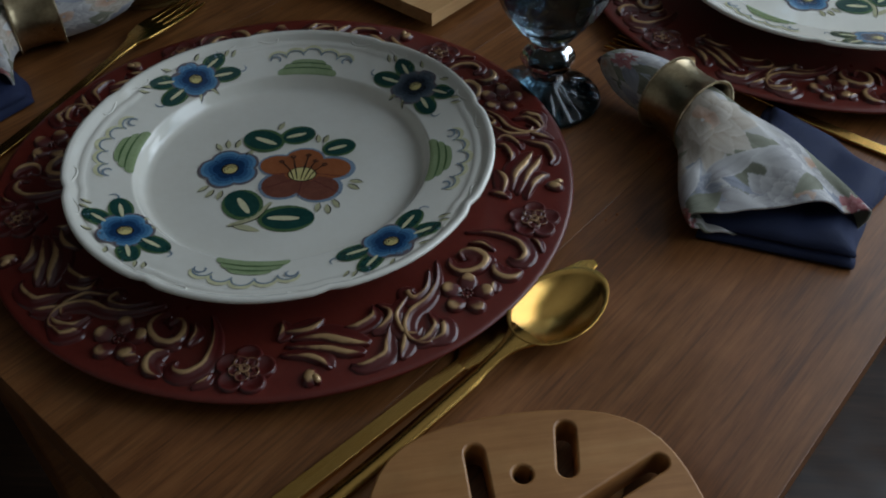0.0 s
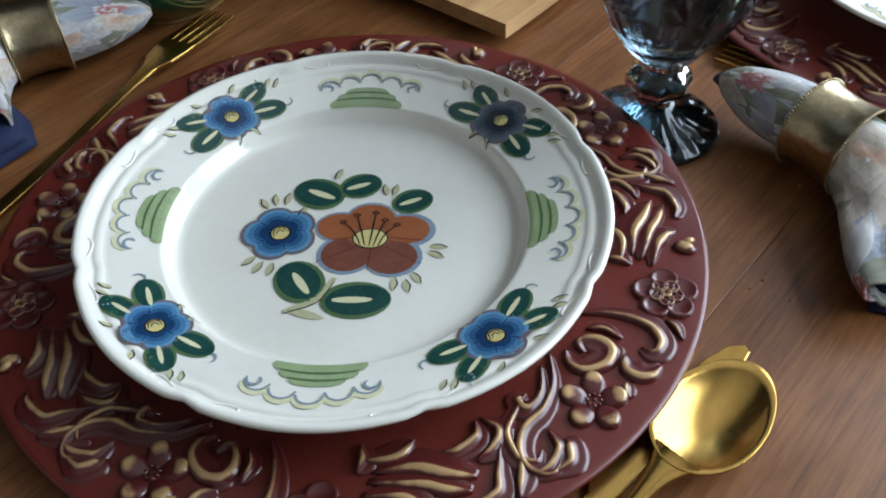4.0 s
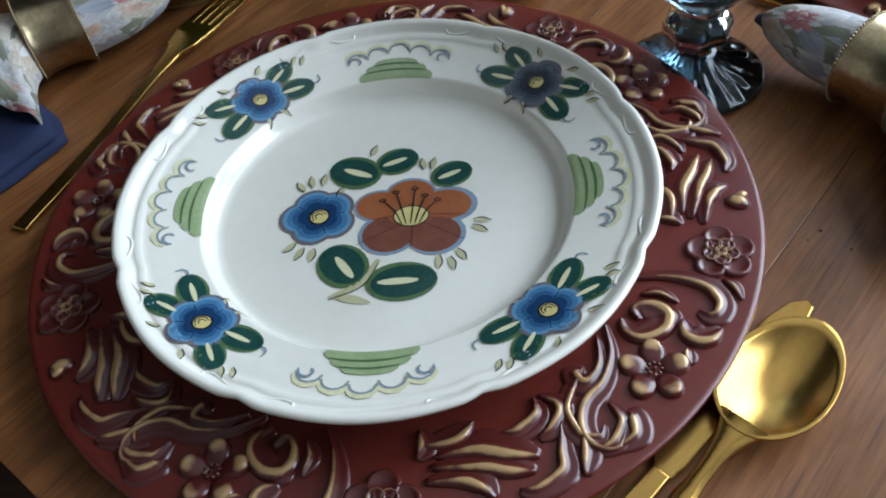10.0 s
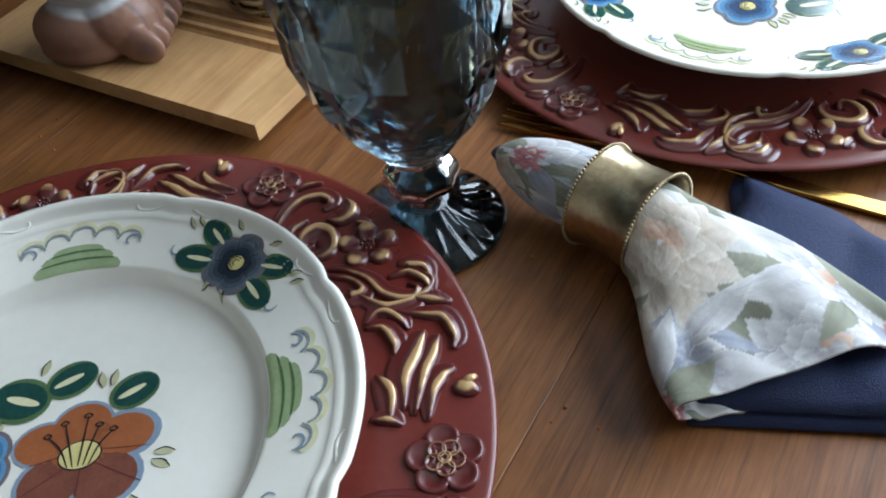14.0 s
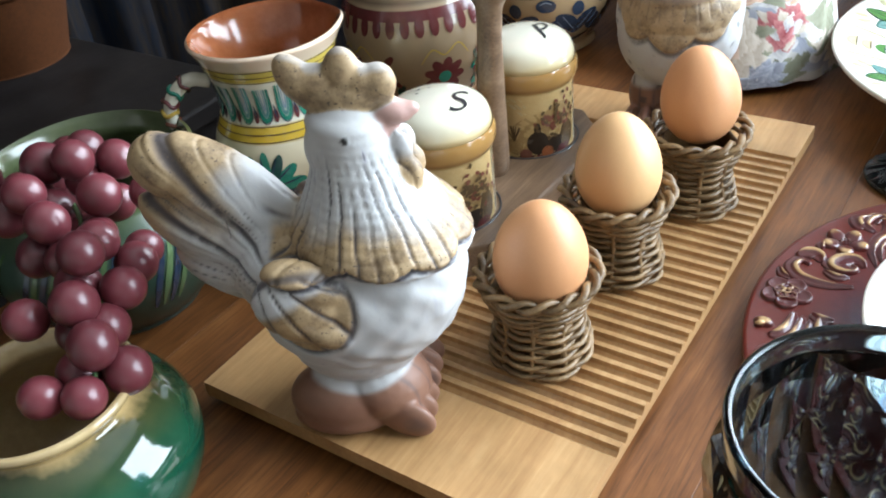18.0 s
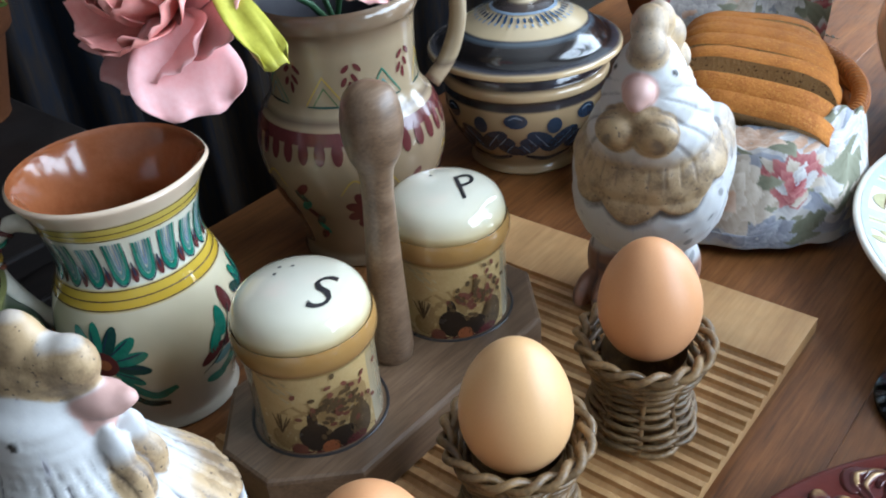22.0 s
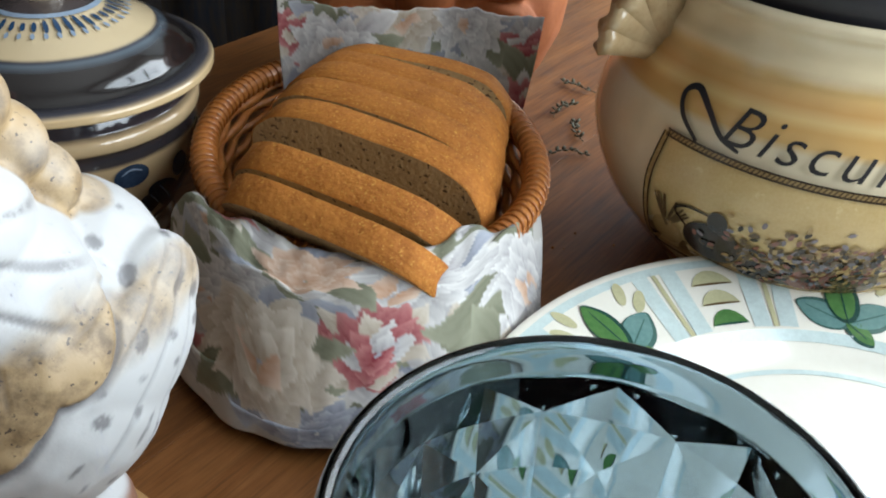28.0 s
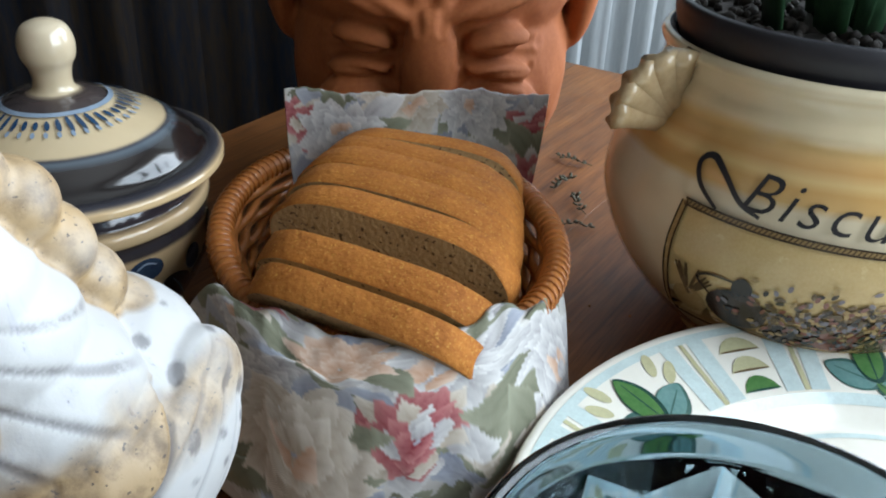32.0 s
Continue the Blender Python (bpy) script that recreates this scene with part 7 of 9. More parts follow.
    if tipped:
        bm = bmesh.new()
        tube(bm, [(-0.008, side * 0.006, 0.016), (0.004, side * 0.007, 0.020), (0.022, side * 0.008, 0.022)], [0.004, 0.009, 0.012], 12, 0.6)
        part("navy_tip", bm, MAT["navy"], ob, "navy tip showing beside the point")
    at = float(np.interp(0.0715, [q[0] for q in centre], [q[1] for q in centre]))
    yaw = side * math.degrees(math.atan2(np.interp(0.084, [q[0] for q in centre], [q[1] for q in centre]) - np.interp(0.055, [q[0] for q in centre], [q[1] for q in centre]), 0.029))
    prof = [(0.0238, -0.0165), (0.0246, -0.016), (0.0240, -0.0142), (0.0228, -0.011), (0.0220, 0.0), (0.0228, 0.011), (0.0240, 0.0142), (0.0246, 0.016), (0.0238, 0.0165), (0.0228, 0.0155), (0.0212, 0.0), (0.0228, -0.0155), (0.0238, -0.0165)]
    ring = thing("napkin_ring", "tarnished brass napkin ring with beaded edges", "napkin ring", group="napkin rings")
    ring.matrix_basis = pose(x, y, 0, 0, 0, turn) @ pose(0.0715, side * at, 0.0252, 0, 90, 0) @ Matrix.Rotation(radians(-yaw), 4, "X")
    part("band", lathe(prof, 72), MAT["brass"], ring)
    for zz in (-0.0160, 0.0160):
        bm = bmesh.new()
        for k in range(84):
            a = 2 * math.pi * k / 84
            ball(bm, (0.0246 * math.cos(a), 0.0246 * math.sin(a), zz), 0.0008, 1)
        part("beading", bm, MAT["brass"], ring)
    return ob


napkin(0.194, 0.127, -61.3, "floral napkin over a navy one, drawn through a ring", 1, ((0, 0.003), (0.055, 0.0140), (0.084, 0.0185), (0.13, 0.0150), (0.175, 0.0080)), (0.175, 0.0455), 0.42,
       ((0.075, 0.090), (0.166, 0.106), (0.212, 0.030), (0.152, -0.034)), 1, True)
napkin(-0.155, 0.196, -149, "floral napkin over a navy one, drawn through a ring", 1, ((0, 0.0), (0.055, 0.0), (0.084, 0.0), (0.15, 0.010)), (0.150, 0.060), -0.85,
       ((0.095, 0.035), (0.090, 0.076), (0.140, 0.100), (0.180, 0.02)), 2, False)

# cloth in the bread basket
grid, uvs = [], []
PATHB = smooth_profile([(0.857, 0.122, 0.076, 0.351), (0.852, 0.095, 0.074, 0.350), (0.840, 0.055, 0.068, 0.348), (0.812, 0.018, 0.060, 0.344), (0.762, 0.012, 0.058, 0.340), (0.708, 0.013, 0.062, 0.335), (0.684, 0.040, 0.074, 0.332), (0.669, 0.072, 0.086, 0.330), (0.660, 0.0860, 0.094, 0.329), (0.648, 0.082, 0.098, 0.329), (0.639, 0.060, 0.097, 0.330), (0.632, 0.032, 0.097, 0.331), (0.628, 0.008, 0.097, 0.332)], 22)
for i, (y, z, w, cx) in enumerate(PATHB):
    row, ur = [], []
    t = i / (len(PATHB) - 1)
    front = min(max((t - 0.45) / 0.2, 0), 1)
    for k in range(221):
        q = k / 220 * 2 - 1
        yy = y + front * ((0.046 + 0.024 * min(max(z - 0.02, 0) / 0.06, 1)) * q * q + 0.018 * q ** 4) + 0.004 * (1 - front) * math.sin(5 * q)
        wr = noise.noise(Vector((q * 4 + 1.7, t * 9, 0))) * 0.008 * (0.3 + front)
        wr2 = noise.noise(Vector((q * 11, t * 20, 3))) * 0.0022
        zz = z + (wr + wr2) * (1 if z > 0.02 else 0.15) + ((0.014 * q * q - 0.019 * q ** 4 - 0.012 * q ** 8) * front if z > 0.03 else 0)
        zz -= (0.016 * max(-q - 0.5, 0) / 0.5 + 0.013 * max(q - 0.6, 0) / 0.4) * (front if z > 0.03 else 0)
        row.append((cx + q * w * (1 - 0.06 * front * q * q), yy + wr * 0.6 * front, max(zz, 0.0015)))
        ur.append((q * w, t * 0.42))
    grid.append(row)
    uvs.append(ur)
liner = thing("basket_napkin", "floral cotton napkin lining the bread basket", "napkin")
flat = [(Vector(p), u) for row, ur in zip(grid[::4], uvs[::4]) for p, u in zip(row[::4], ur[::4])]
blooms = []
for x, y, z, r, kind in ((0.352, 0.640, 0.083, 0.036, "white"), (0.345, 0.628, 0.058, 0.026, "crimson"), (0.262, 0.668, 0.050, 0.030, "white"), (0.250, 0.690, 0.020, 0.022, "crimson"), (0.290, 0.640, 0.045, 0.030, "cream"), (0.275, 0.690, 0.085, 0.016, "crimson"), (0.312, 0.650, 0.085, 0.022, "peach"), (0.418, 0.690, 0.055, 0.026, "white"), (0.405, 0.660, 0.030, 0.022, "cream"),
                          (0.283, 0.857, 0.105, 0.018, "crimson"), (0.420, 0.855, 0.100, 0.022, "crimson"), (0.418, 0.850, 0.070, 0.018, "crimson"), (0.345, 0.857, 0.118, 0.026, "cream"), (0.310, 0.857, 0.100, 0.024, "white"), (0.385, 0.857, 0.112, 0.020, "white")):
    u = min(flat, key=lambda e: (e[0] - Vector((x, y, z))).length)[1]
    blooms.append((u[0], u[1], r, kind))
sheet("cloth", grid, uvs, MAT["floral"], liner, "", 0.0012, cotton_print(uvs, 7, blooms))

# ---- cutlery: local x from the handle's end to the tip ----
def blade(name, outline, z0, z1, mat, parent, bend=None):
    bm = bmesh.new()
    n = len(outline)
    hi = [bm.verts.new((x, y, z1 + (bend(x) if bend else 0))) for x, y in outline]
    lo = [bm.verts.new((x, y, z0 + (bend(x) if bend else 0))) for x, y in outline]
    bm.faces.new(hi)
    bm.faces.new(lo[::-1])
    for k in range(n):
        bm.faces.new((lo[k], lo[(k + 1) % n], hi[(k + 1) % n], hi[k]))
    bmesh.ops.triangulate(bm, faces=[f for f in bm.faces if len(f.verts) > 4])
    ob = part(name, bm, mat, parent, smooth=False)
    bv = ob.modifiers.new("edge", "BEVEL")
    bv.width, bv.segments, bv.limit_method = 0.0006, 2, "ANGLE"
    return ob


def sides(rows):
    return [(x, w) for x, w in rows] + [(x, -w) for x, w in reversed(rows)]


def knife(x, y, turn):
    ob = thing("table_knife", "brushed gold table knife", "knife", x, y, 0.0006, turn, group="gold cutlery")
    blade("handle", sides([(0, 0.0045), (0.02, 0.0046), (0.09, 0.0040), (0.118, 0.0036)]), 0, 0.0042, MAT["gold"], ob)
    out = [(0.118, 0.0036), (0.126, 0.0095), (0.18, 0.0105), (0.205, 0.0100), (0.218, 0.0070), (0.224, 0.0020), (0.222, -0.002), (0.205, -0.0052), (0.126, -0.0052), (0.118, -0.0036)]
    blade("blade", out, 0.0008, 0.0026, MAT["gold"], ob)
    return ob


def spoon(x, y, turn, ln=0.205):
    ob = thing("table_spoon", "brushed gold table spoon", "spoon", x, y, 0.0006, turn, group="gold cutlery")
    neck = ln - 0.062
    bm = bmesh.new()
    path = [(0, 0, 0.002), (neck * 0.35, 0, 0.0024), (neck * 0.72, 0, 0.0060), (neck * 0.92, 0, 0.0100), (neck + 0.006, 0, 0.0096)]
    pts = smooth_profile(path, 5)
    rows = []
    for i, p in enumerate(pts):
        w = 0.0046 if p[0] < neck * 0.8 else 0.0036 + 0.004 * max((p[0] - neck * 0.88) / (neck * 0.12), 0) ** 2
        rows.append([bm.verts.new((p[0], s * w, p[2] + t)) for s, t in ((-1, 0), (-0.9, 0.0016), (0.9, 0.0016), (1, 0), (0.8, -0.0012), (-0.8, -0.0012))])
    for a, b in zip(rows, rows[1:]):
        for k in range(6):
            bm.faces.new((a[k], a[(k + 1) % 6], b[(k + 1) % 6], b[k]))
    bm.faces.new(rows[0])
    part("handle", bm, MAT["gold"], ob)
    bm = bmesh.new()
    cx = neck + 0.032
    top, n = [], 36
    for j in range(9):
        r = j / 8
        ring = []
        for k in range(n):
            a = 2 * math.pi * k / n
            ring.append(bm.verts.new((cx + 0.0325 * r * math.cos(a), 0.0215 * r * math.sin(a) * (1 - 0.10 * math.cos(a)), 0.0115 - 0.0095 * (1 - r * r) ** 0.9)) if r else None)
        top.append(ring)
    mid = bm.verts.new((cx, 0, 0.0020))
    for k in range(n):
        bm.faces.new((mid, top[1][k], top[1][(k + 1) % n]))
        for j in range(1, 8):
            bm.faces.new((top[j][k], top[j + 1][k], top[j + 1][(k + 1) % n], top[j][(k + 1) % n]))
    b = part("bowl", bm, MAT["gold"], ob)
    so = b.modifiers.new("thickness", "SOLIDIFY")
    so.thickness, so.offset = 0.0007, -1.0
    return ob


def fork(x, y, turn, lift=0.0006):
    ob = thing("table_fork", "brushed gold table fork", "fork", x, y, lift, turn, group="gold cutlery")
    rise = lambda px: 0.006 * min(max((px - 0.06) / 0.09, 0), 1) - 0.005 * min(max((px - 0.165) / 0.05, 0), 1)
    blade("handle", sides([(0, 0.0045), (0.03, 0.0044), (0.07, 0.0040), (0.10, 0.0036), (0.125, 0.0034), (0.145, 0.0050), (0.155, 0.0095), (0.165, 0.0112), (0.177, 0.0115)]), 0, 0.0024, MAT["gold"], ob, rise)
    for k in range(4):
        yy = -0.0093 + 0.0062 * k
        blade("tine", [(0.1765, yy - 0.0022), (0.1765, yy + 0.0022), (0.205, yy + 0.0016), (0.222, yy + 0.0006), (0.222, yy - 0.0006), (0.205, yy - 0.0016)], 0, 0.0022, MAT["gold"], ob, rise)
    return ob


knife(0.0305, -0.2125, 47)
spoon(0.0435, -0.220, 48.0)
fork(-0.198, 0.017, 69)
fork(0.385, 0.051, 143.5)
spoon(0.608, 0.352, 141.5)
knife(0.560, 0.318, 143)

# ---- slotted trivet ----
trivet = thing("wooden_trivet", "orange pine trivet with rounded corners and cut slots", "trivet", 0.151, -0.236, 0.003, 12)
cu = bpy.data.curves.new("trivet_outline", "CURVE")
cu.dimensions, cu.fill_mode, cu.extrude, cu.bevel_depth, cu.bevel_resolution = "2D", "BOTH", 0.0075, 0.0012, 1


def closed_line(pts):
    sp = cu.splines.new("POLY")
    sp.points.add(len(pts) - 1)
    for q, (px, py) in zip(sp.points, pts):
        q.co = (px, py, 0, 1)
    sp.use_cyclic_u = True


def slot_line(cx, cy, half, r, turn):
    out = [(half + r * math.cos(a), r * math.sin(a)) for a in np.linspace(-math.pi / 2, math.pi / 2, 9)]
    out += [(-half + r * math.cos(a), r * math.sin(a)) for a in np.linspace(math.pi / 2, 3 * math.pi / 2, 9)]
    return shifted(out, cx, cy, turn)


closed_line([(0.073 * (abs(math.cos(a)) ** 4 + abs(math.sin(a)) ** 4) ** -0.16 * math.cos(a) * 0.98, 0.073 * (abs(math.cos(a)) ** 4 + abs(math.sin(a)) ** 4) ** -0.16 * math.sin(a) * 0.98) for a in np.linspace(0, 2 * math.pi, 57)[:-1]])
INV = pose(0.151, -0.236, 0, 0, 0, 12).inverted()
for x0, y0, x1, y1 in ((0.160, -0.168, 0.1605, -0.196), (0.119, -0.183, 0.126, -0.216), (0.203, -0.184, 0.165, -0.212), (0.141, -0.196, 0.1411, -0.1962), (0.110, -0.262, 0.140, -0.246), (0.165, -0.300, 0.158, -0.262), (0.196, -0.250, 0.180, -0.236)):
    a, b = INV @ Vector((x0, y0, 0)), INV @ Vector((x1, y1, 0))
    d = b - a
    closed_line(slot_line((a.x + b.x) / 2, (a.y + b.y) / 2, max(d.length / 2 - 0.004, 0.0001), 0.0056, math.atan2(d.y, d.x)))
tmp = bpy.data.objects.new("tmp", cu)
scene.collection.objects.link(tmp)
me = bpy.data.meshes.new_from_object(tmp.evaluated_get(bpy.context.evaluated_depsgraph_get()))
bpy.data.objects.remove(tmp)
bm = bmesh.new()
bm.from_mesh(me)
bmesh.ops.remove_doubles(bm, verts=bm.verts, dist=1e-5)
bm.to_mesh(me)
bm.free()
me.materials.clear()
me.materials.append(MAT["trivet"])
slab = new("slab", me)
slab.parent = trivet
slab.matrix_basis = pose(0, 0, 0.0087)
for k in range(4):
    a = math.pi / 4 + k * math.pi / 2
    part("foot", lathe([(0, -0.003), (0.006, -0.003), (0.006, 0.0005), (0, 0.0005)], 16), MAT["trivet"], trivet, m=pose(0.055 * math.cos(a), 0.055 * math.sin(a), 0))

# ---- painted decoration on the pots ----
def wrapped(profile, a0, ref):
    """place(s, z, lift) on a turned body: s metres round from the direction a0."""
    body = [q for q in smooth_profile(profile, 4)]
    top = max(range(len(body)), key=lambda i: body[i][1])
    zs = [float(q[1]) for q in body[2:top + 1]]
    rs = [float(q[0]) for q in body[2:top + 1]]
    order = np.argsort(zs)
    zs, rs = np.array(zs)[order], np.array(rs)[order]

    def place(s, z, lift):
        r = float(np.interp(z, zs, rs)) + lift
        return r * math.cos(a0 + s / ref), r * math.sin(a0 + s / ref), z
    return place


def letters(text, size, shear=0.25, spacing=1.0):
    """The outlines of a text as points and faces, its left end at 0."""
    cu = bpy.data.curves.new("text", "FONT")
    cu.body, cu.size, cu.shear, cu.resolution_u, cu.fill_mode = text, size, shear, 3, "FRONT"
    cu.offset, cu.space_character = -0.006 * size, spacing
    ob = bpy.data.objects.new("text", cu)
    scene.collection.objects.link(ob)
    me = bpy.data.meshes.new_from_object(ob.evaluated_get(bpy.context.evaluated_depsgraph_get()))
    bpy.data.objects.remove(ob)
    bm = bmesh.new()
    bm.from_mesh(me)
    bmesh.ops.triangulate(bm, faces=bm.faces)
    bmesh.ops.subdivide_edges(bm, edges=[e for e in bm.edges if e.calc_length() > size * 0.12], cuts=1)
    bmesh.ops.triangulate(bm, faces=bm.faces)
    return bm


def lettering(name, bm, place, mat, parent, lift=0.0006):
    for v in bm.verts:
        v.co = place(v.co.x, v.co.y, lift)
    return part(name, bm, mat, parent)


# shakers
SH_PROF = [(0, 0), (0.028, 0), (0.0298, 0.004), (0.0298, 0.03), (0.0298, 0.060), (0.0318, 0.062)]
SH_PROF = [(r * SK, z * SK) for r, z in SH_PROF]


def lid_height(r):
    pts = [(0, 0.0912), (0.008, 0.0908), (0.016, 0.0895), (0.024, 0.0868), (0.0285, 0.083), (0.0308, 0.0775)]
    return SK * float(np.interp(r / SK, [q[0] for q in pts], [q[1] for q in pts]))


def paint_shaker(ob, letter, a0, dots, tilt):
    place = wrapped(SH_PROF, a0, 0.0337)
    lid = next(c for c in ob.children if c.name.startswith("lid"))
    p = Paint(place)
    z0, z1, w = 0.0115, 0.0670, 0.032
    p.fill([(-w + 2 * w * i / 10, z0) for i in range(11)] + [(w, z0 + (z1 - z0) * i / 6) for i in range(1, 6)] + [(w - 2 * w * i / 10, z1) for i in range(11)] + [(-w, z1 - (z1 - z0) * i / 6) for i in range(1, 6)], INK["honey"], 0.0003, 5)
    p.fill([(-w + 2 * w * i / 10, z0) for i in range(11)] + [(w - 2 * w * i / 10, z0 + 0.009 + 0.002 * math.sin(i * 2.0)) for i in range(11)], INK["maroon"], 0.0004, 2)
    for cx, cz, rx, rz, ink in ((-0.020, 0.027, 0.0065, 0.0070, "tan"), (-0.003, 0.029, 0.0080, 0.0095, "umber"), (-0.003, 0.040, 0.0026, 0.0055, "umber"), (0.011, 0.026, 0.0080, 0.0065, "umber"), (0.022, 0.030, 0.0070, 0.0110, "sepia"), (0.004, 0.021, 0.0045, 0.0045, "rust"), (-0.012, 0.021, 0.0045, 0.0040, "brown"), (0.018, 0.020, 0.0060, 0.0040, "maroon")):
        p.fill(oval2(cx, cz, rx, rz), INK[ink], 0.0005)
    for cx, cz, rx, rz, lf in ((0.004, 0.036, 0.027, 0.017, 0.00040), (0.015, 0.047, 0.014, 0.011, 0.00045)):
        p.fill(oval2(cx, cz, rx, rz), INK["tan"], lf)
    rng = random.Random(letter)
    for k in range(72):
        p.fill(oval2(0.013 + rng.gauss(0, 0.009), 0.046 + rng.gauss(0, 0.0070), 0.0020, 0.0013, rng.uniform(0, 3), 8), INK[rng.choice(("sepia", "sepia", "brown"))], 0.0006 + 0.00001 * k, 1)
    for k in range(9):
        a = rng.uniform(0.9, 2.2)
        p.stroke([(-0.020, 0.031), (-0.020 + 0.012 * math.cos(a), 0.031 + 0.013 * math.sin(a))], 0.0009, INK["sepia"], 0.0006)
    p.done("printed_band", ob, "printed still life of jugs and flowers")
    c, s = math.cos(a0 + math.pi / 2), math.sin(a0 + math.pi / 2)

    def dome(u, v, lift):
        u, v = u * math.cos(tilt) - v * math.sin(tilt), u * math.sin(tilt) + v * math.cos(tilt)
        u, v = u + 0.011, v - (0.013 if letter == "S" else 0.006)
        x, y = u * c - v * s, u * s + v * c
        return x, y, lid_height(math.hypot(x, y)) + lift

    bm = letters(letter, 0.030, 0.45)
    bmesh.ops.translate(bm, verts=bm.verts, vec=(-0.0095, -0.009, 0))
    lettering("letter", bm, dome, MAT["ink"], lid)
    q = Paint(lambda u, v, l: (u, v, lid_height(math.hypot(u, v)) + l))
    for i in range(dots):
        a = a0 + math.pi + 0.5 + 0.45 * (i - (dots - 1) / 2)
        rr = 0.012 + 0.003 * (i % 2)
        q.fill(oval2(rr * math.cos(a), rr * math.sin(a), 0.0011, 0.0011, 0, 10), MAT["ink"], 0.0005, 1)
    q.done("holes", lid)


paint_shaker(salt, "S", radians(-78), 3, 0.05)
paint_shaker(pepper, "P", radians(-82), 1, 0.55)

# jug
place = wrapped(JUG_OUT, radians(-66), 0.056)
p = Paint(place)
for k in range(19):
    s0 = -0.176 + 0.01853 * k
    for half, low, wd, ink, lf in ((0.0066, 0.1085, 0.0008, "midnight", 0.0007), (0.0052, 0.1105, 0.0030, "emerald", 0.0005), (0.0030, 0.1140, 0.0024, "teal", 0.0006), (0.0012, 0.1180, 0.0012, "bluehalo", 0.0006)):
        top = 0.1365 if k % 2 else 0.1345
        p.stroke([(s0 - half, top), (s0 - half, low + 0.010), (s0 - half * 0.7, low + 0.003), (s0, low), (s0 + half * 0.7, low + 0.003), (s0 + half, low + 0.010), (s0 + half, top)], wd, INK[ink], lf, 4)
    p.fill(oval2(s0 + 0.0092, 0.1140, 0.0024, 0.0050, 0, 10), INK["maroon"], 0.0008, 1)
    p.stroke([(s0 + 0.0086, 0.1220), (s0 + 0.0094, 0.1130)], 0.0018, INK["midnight"], 0.0009)
for z in (0.0968, 0.1015, 0.1065, 0.1395, 0.1435, 0.1480):
    p.stroke([(-0.17 + 0.34 * i / 40, z) for i in range(41)], 0.0007, INK["sepia"], 0.0005, 2, False)
p.done("neck_border", jug, "green and brown looped border")
for s0, z0 in ((-0.034, 0.066), (-0.151, 0.066), (0.083, 0.066)):
    p = Paint(place)
    for k in range(11):
        a = math.pi * (k / 10) * 1.5 - 0.75
        p.fill(oval2(s0 + 0.018 * math.cos(a), z0 + 0.015 * math.sin(a), 0.0105, 0.0040, a, 14), INK["green" if k % 3 == 1 else "emerald"], 0.0005 + 0.00003 * k)
        p.stroke([(s0 + 0.010 * math.cos(a + 0.1), z0 + 0.009 * math.sin(a + 0.1)), (s0 + 0.026 * math.cos(a + 0.1), z0 + 0.022 * math.sin(a + 0.1))], 0.0012, INK["midnight"], 0.0009)
    p.fill(oval2(s0, z0, 0.0105, 0.0085), INK["maroon"], 0.0010)
    p.fill(oval2(s0 + 0.002, z0, 0.0045, 0.0036), INK["rust"], 0.0011)
    for sg in (1, -1):
        p.stroke([(s0 + sg * 0.008, z0 - 0.012), (s0 + sg * 0.022, z0 - 0.030), (s0 + sg * 0.038, z0 - 0.026)], 0.0075, INK["emerald"], 0.0005)
        p.stroke([(s0 + sg * 0.004, z0 - 0.016), (s0 + sg * 0.014, z0 - 0.036), (s0 + sg * 0.030, z0 - 0.040)], 0.0060, INK["green"], 0.0006)
    p.done("painted_flower", jug, "green palmette round a maroon flower")
p = Paint(place)
for s0, z0, a, ink in ((0.034, 0.062, 1.1, "emerald"), (0.040, 0.070, 1.5, "emerald"), (0.046, 0.058, 0.7, "maroon"), (0.030, 0.052, 0.5, "maroon"), (0.040, 0.046, 0.3, "teal"), (0.052, 0.050, 1.0, "maroon"), (0.050, 0.078, 1.7, "maroon"), (0.046, 0.034, 0.2, "emerald"), (0.034, 0.030, -0.2, "emerald")):
    p.fill(oval2(s0, z0, 0.0100, 0.0042, a, 14, 0.3), INK[ink], 0.0005)
p.stroke([(0.022, 0.040), (0.036, 0.050), (0.050, 0.075)], 0.0012, INK["green"], 0.0006)
p.done("painted_sprig", jug, "green and maroon leaf sprig")
spine = smooth_profile([(-0.044, -0.012, 0.131), (-0.058, -0.016, 0.1345), (-0.073, -0.020, 0.122), (-0.074, -0.020, 0.104), (-0.064, -0.017, 0.080), (-0.050, -0.012, 0.060)], 5)
handle = next(c for c in jug.children if c.name.startswith("handle"))
for at, ink in ((6, "maroon"), (8, "emerald"), (10, "maroon"), (12, "gold"), (14, "brown")):
    q, along = Vector(spine[at]), (Vector(spine[at + 1]) - Vector(spine[at - 1])).normalized()
    side = along.cross(Vector((0, 0, 1))).normalized()
    over = side.cross(along)
    bm = bmesh.new()
    ring = [q + 0.0066 * (math.cos(b) * side + 0.80 * math.sin(b) * over) + 0.0012 * math.sin(3 * b + at) * along for b in (2 * math.pi * k / 16 for k in range(16))]
    loop_tube(bm, [tuple(r) for r in ring], 0.0016, 5)
    part("handle_dab", bm, INK[ink], handle)

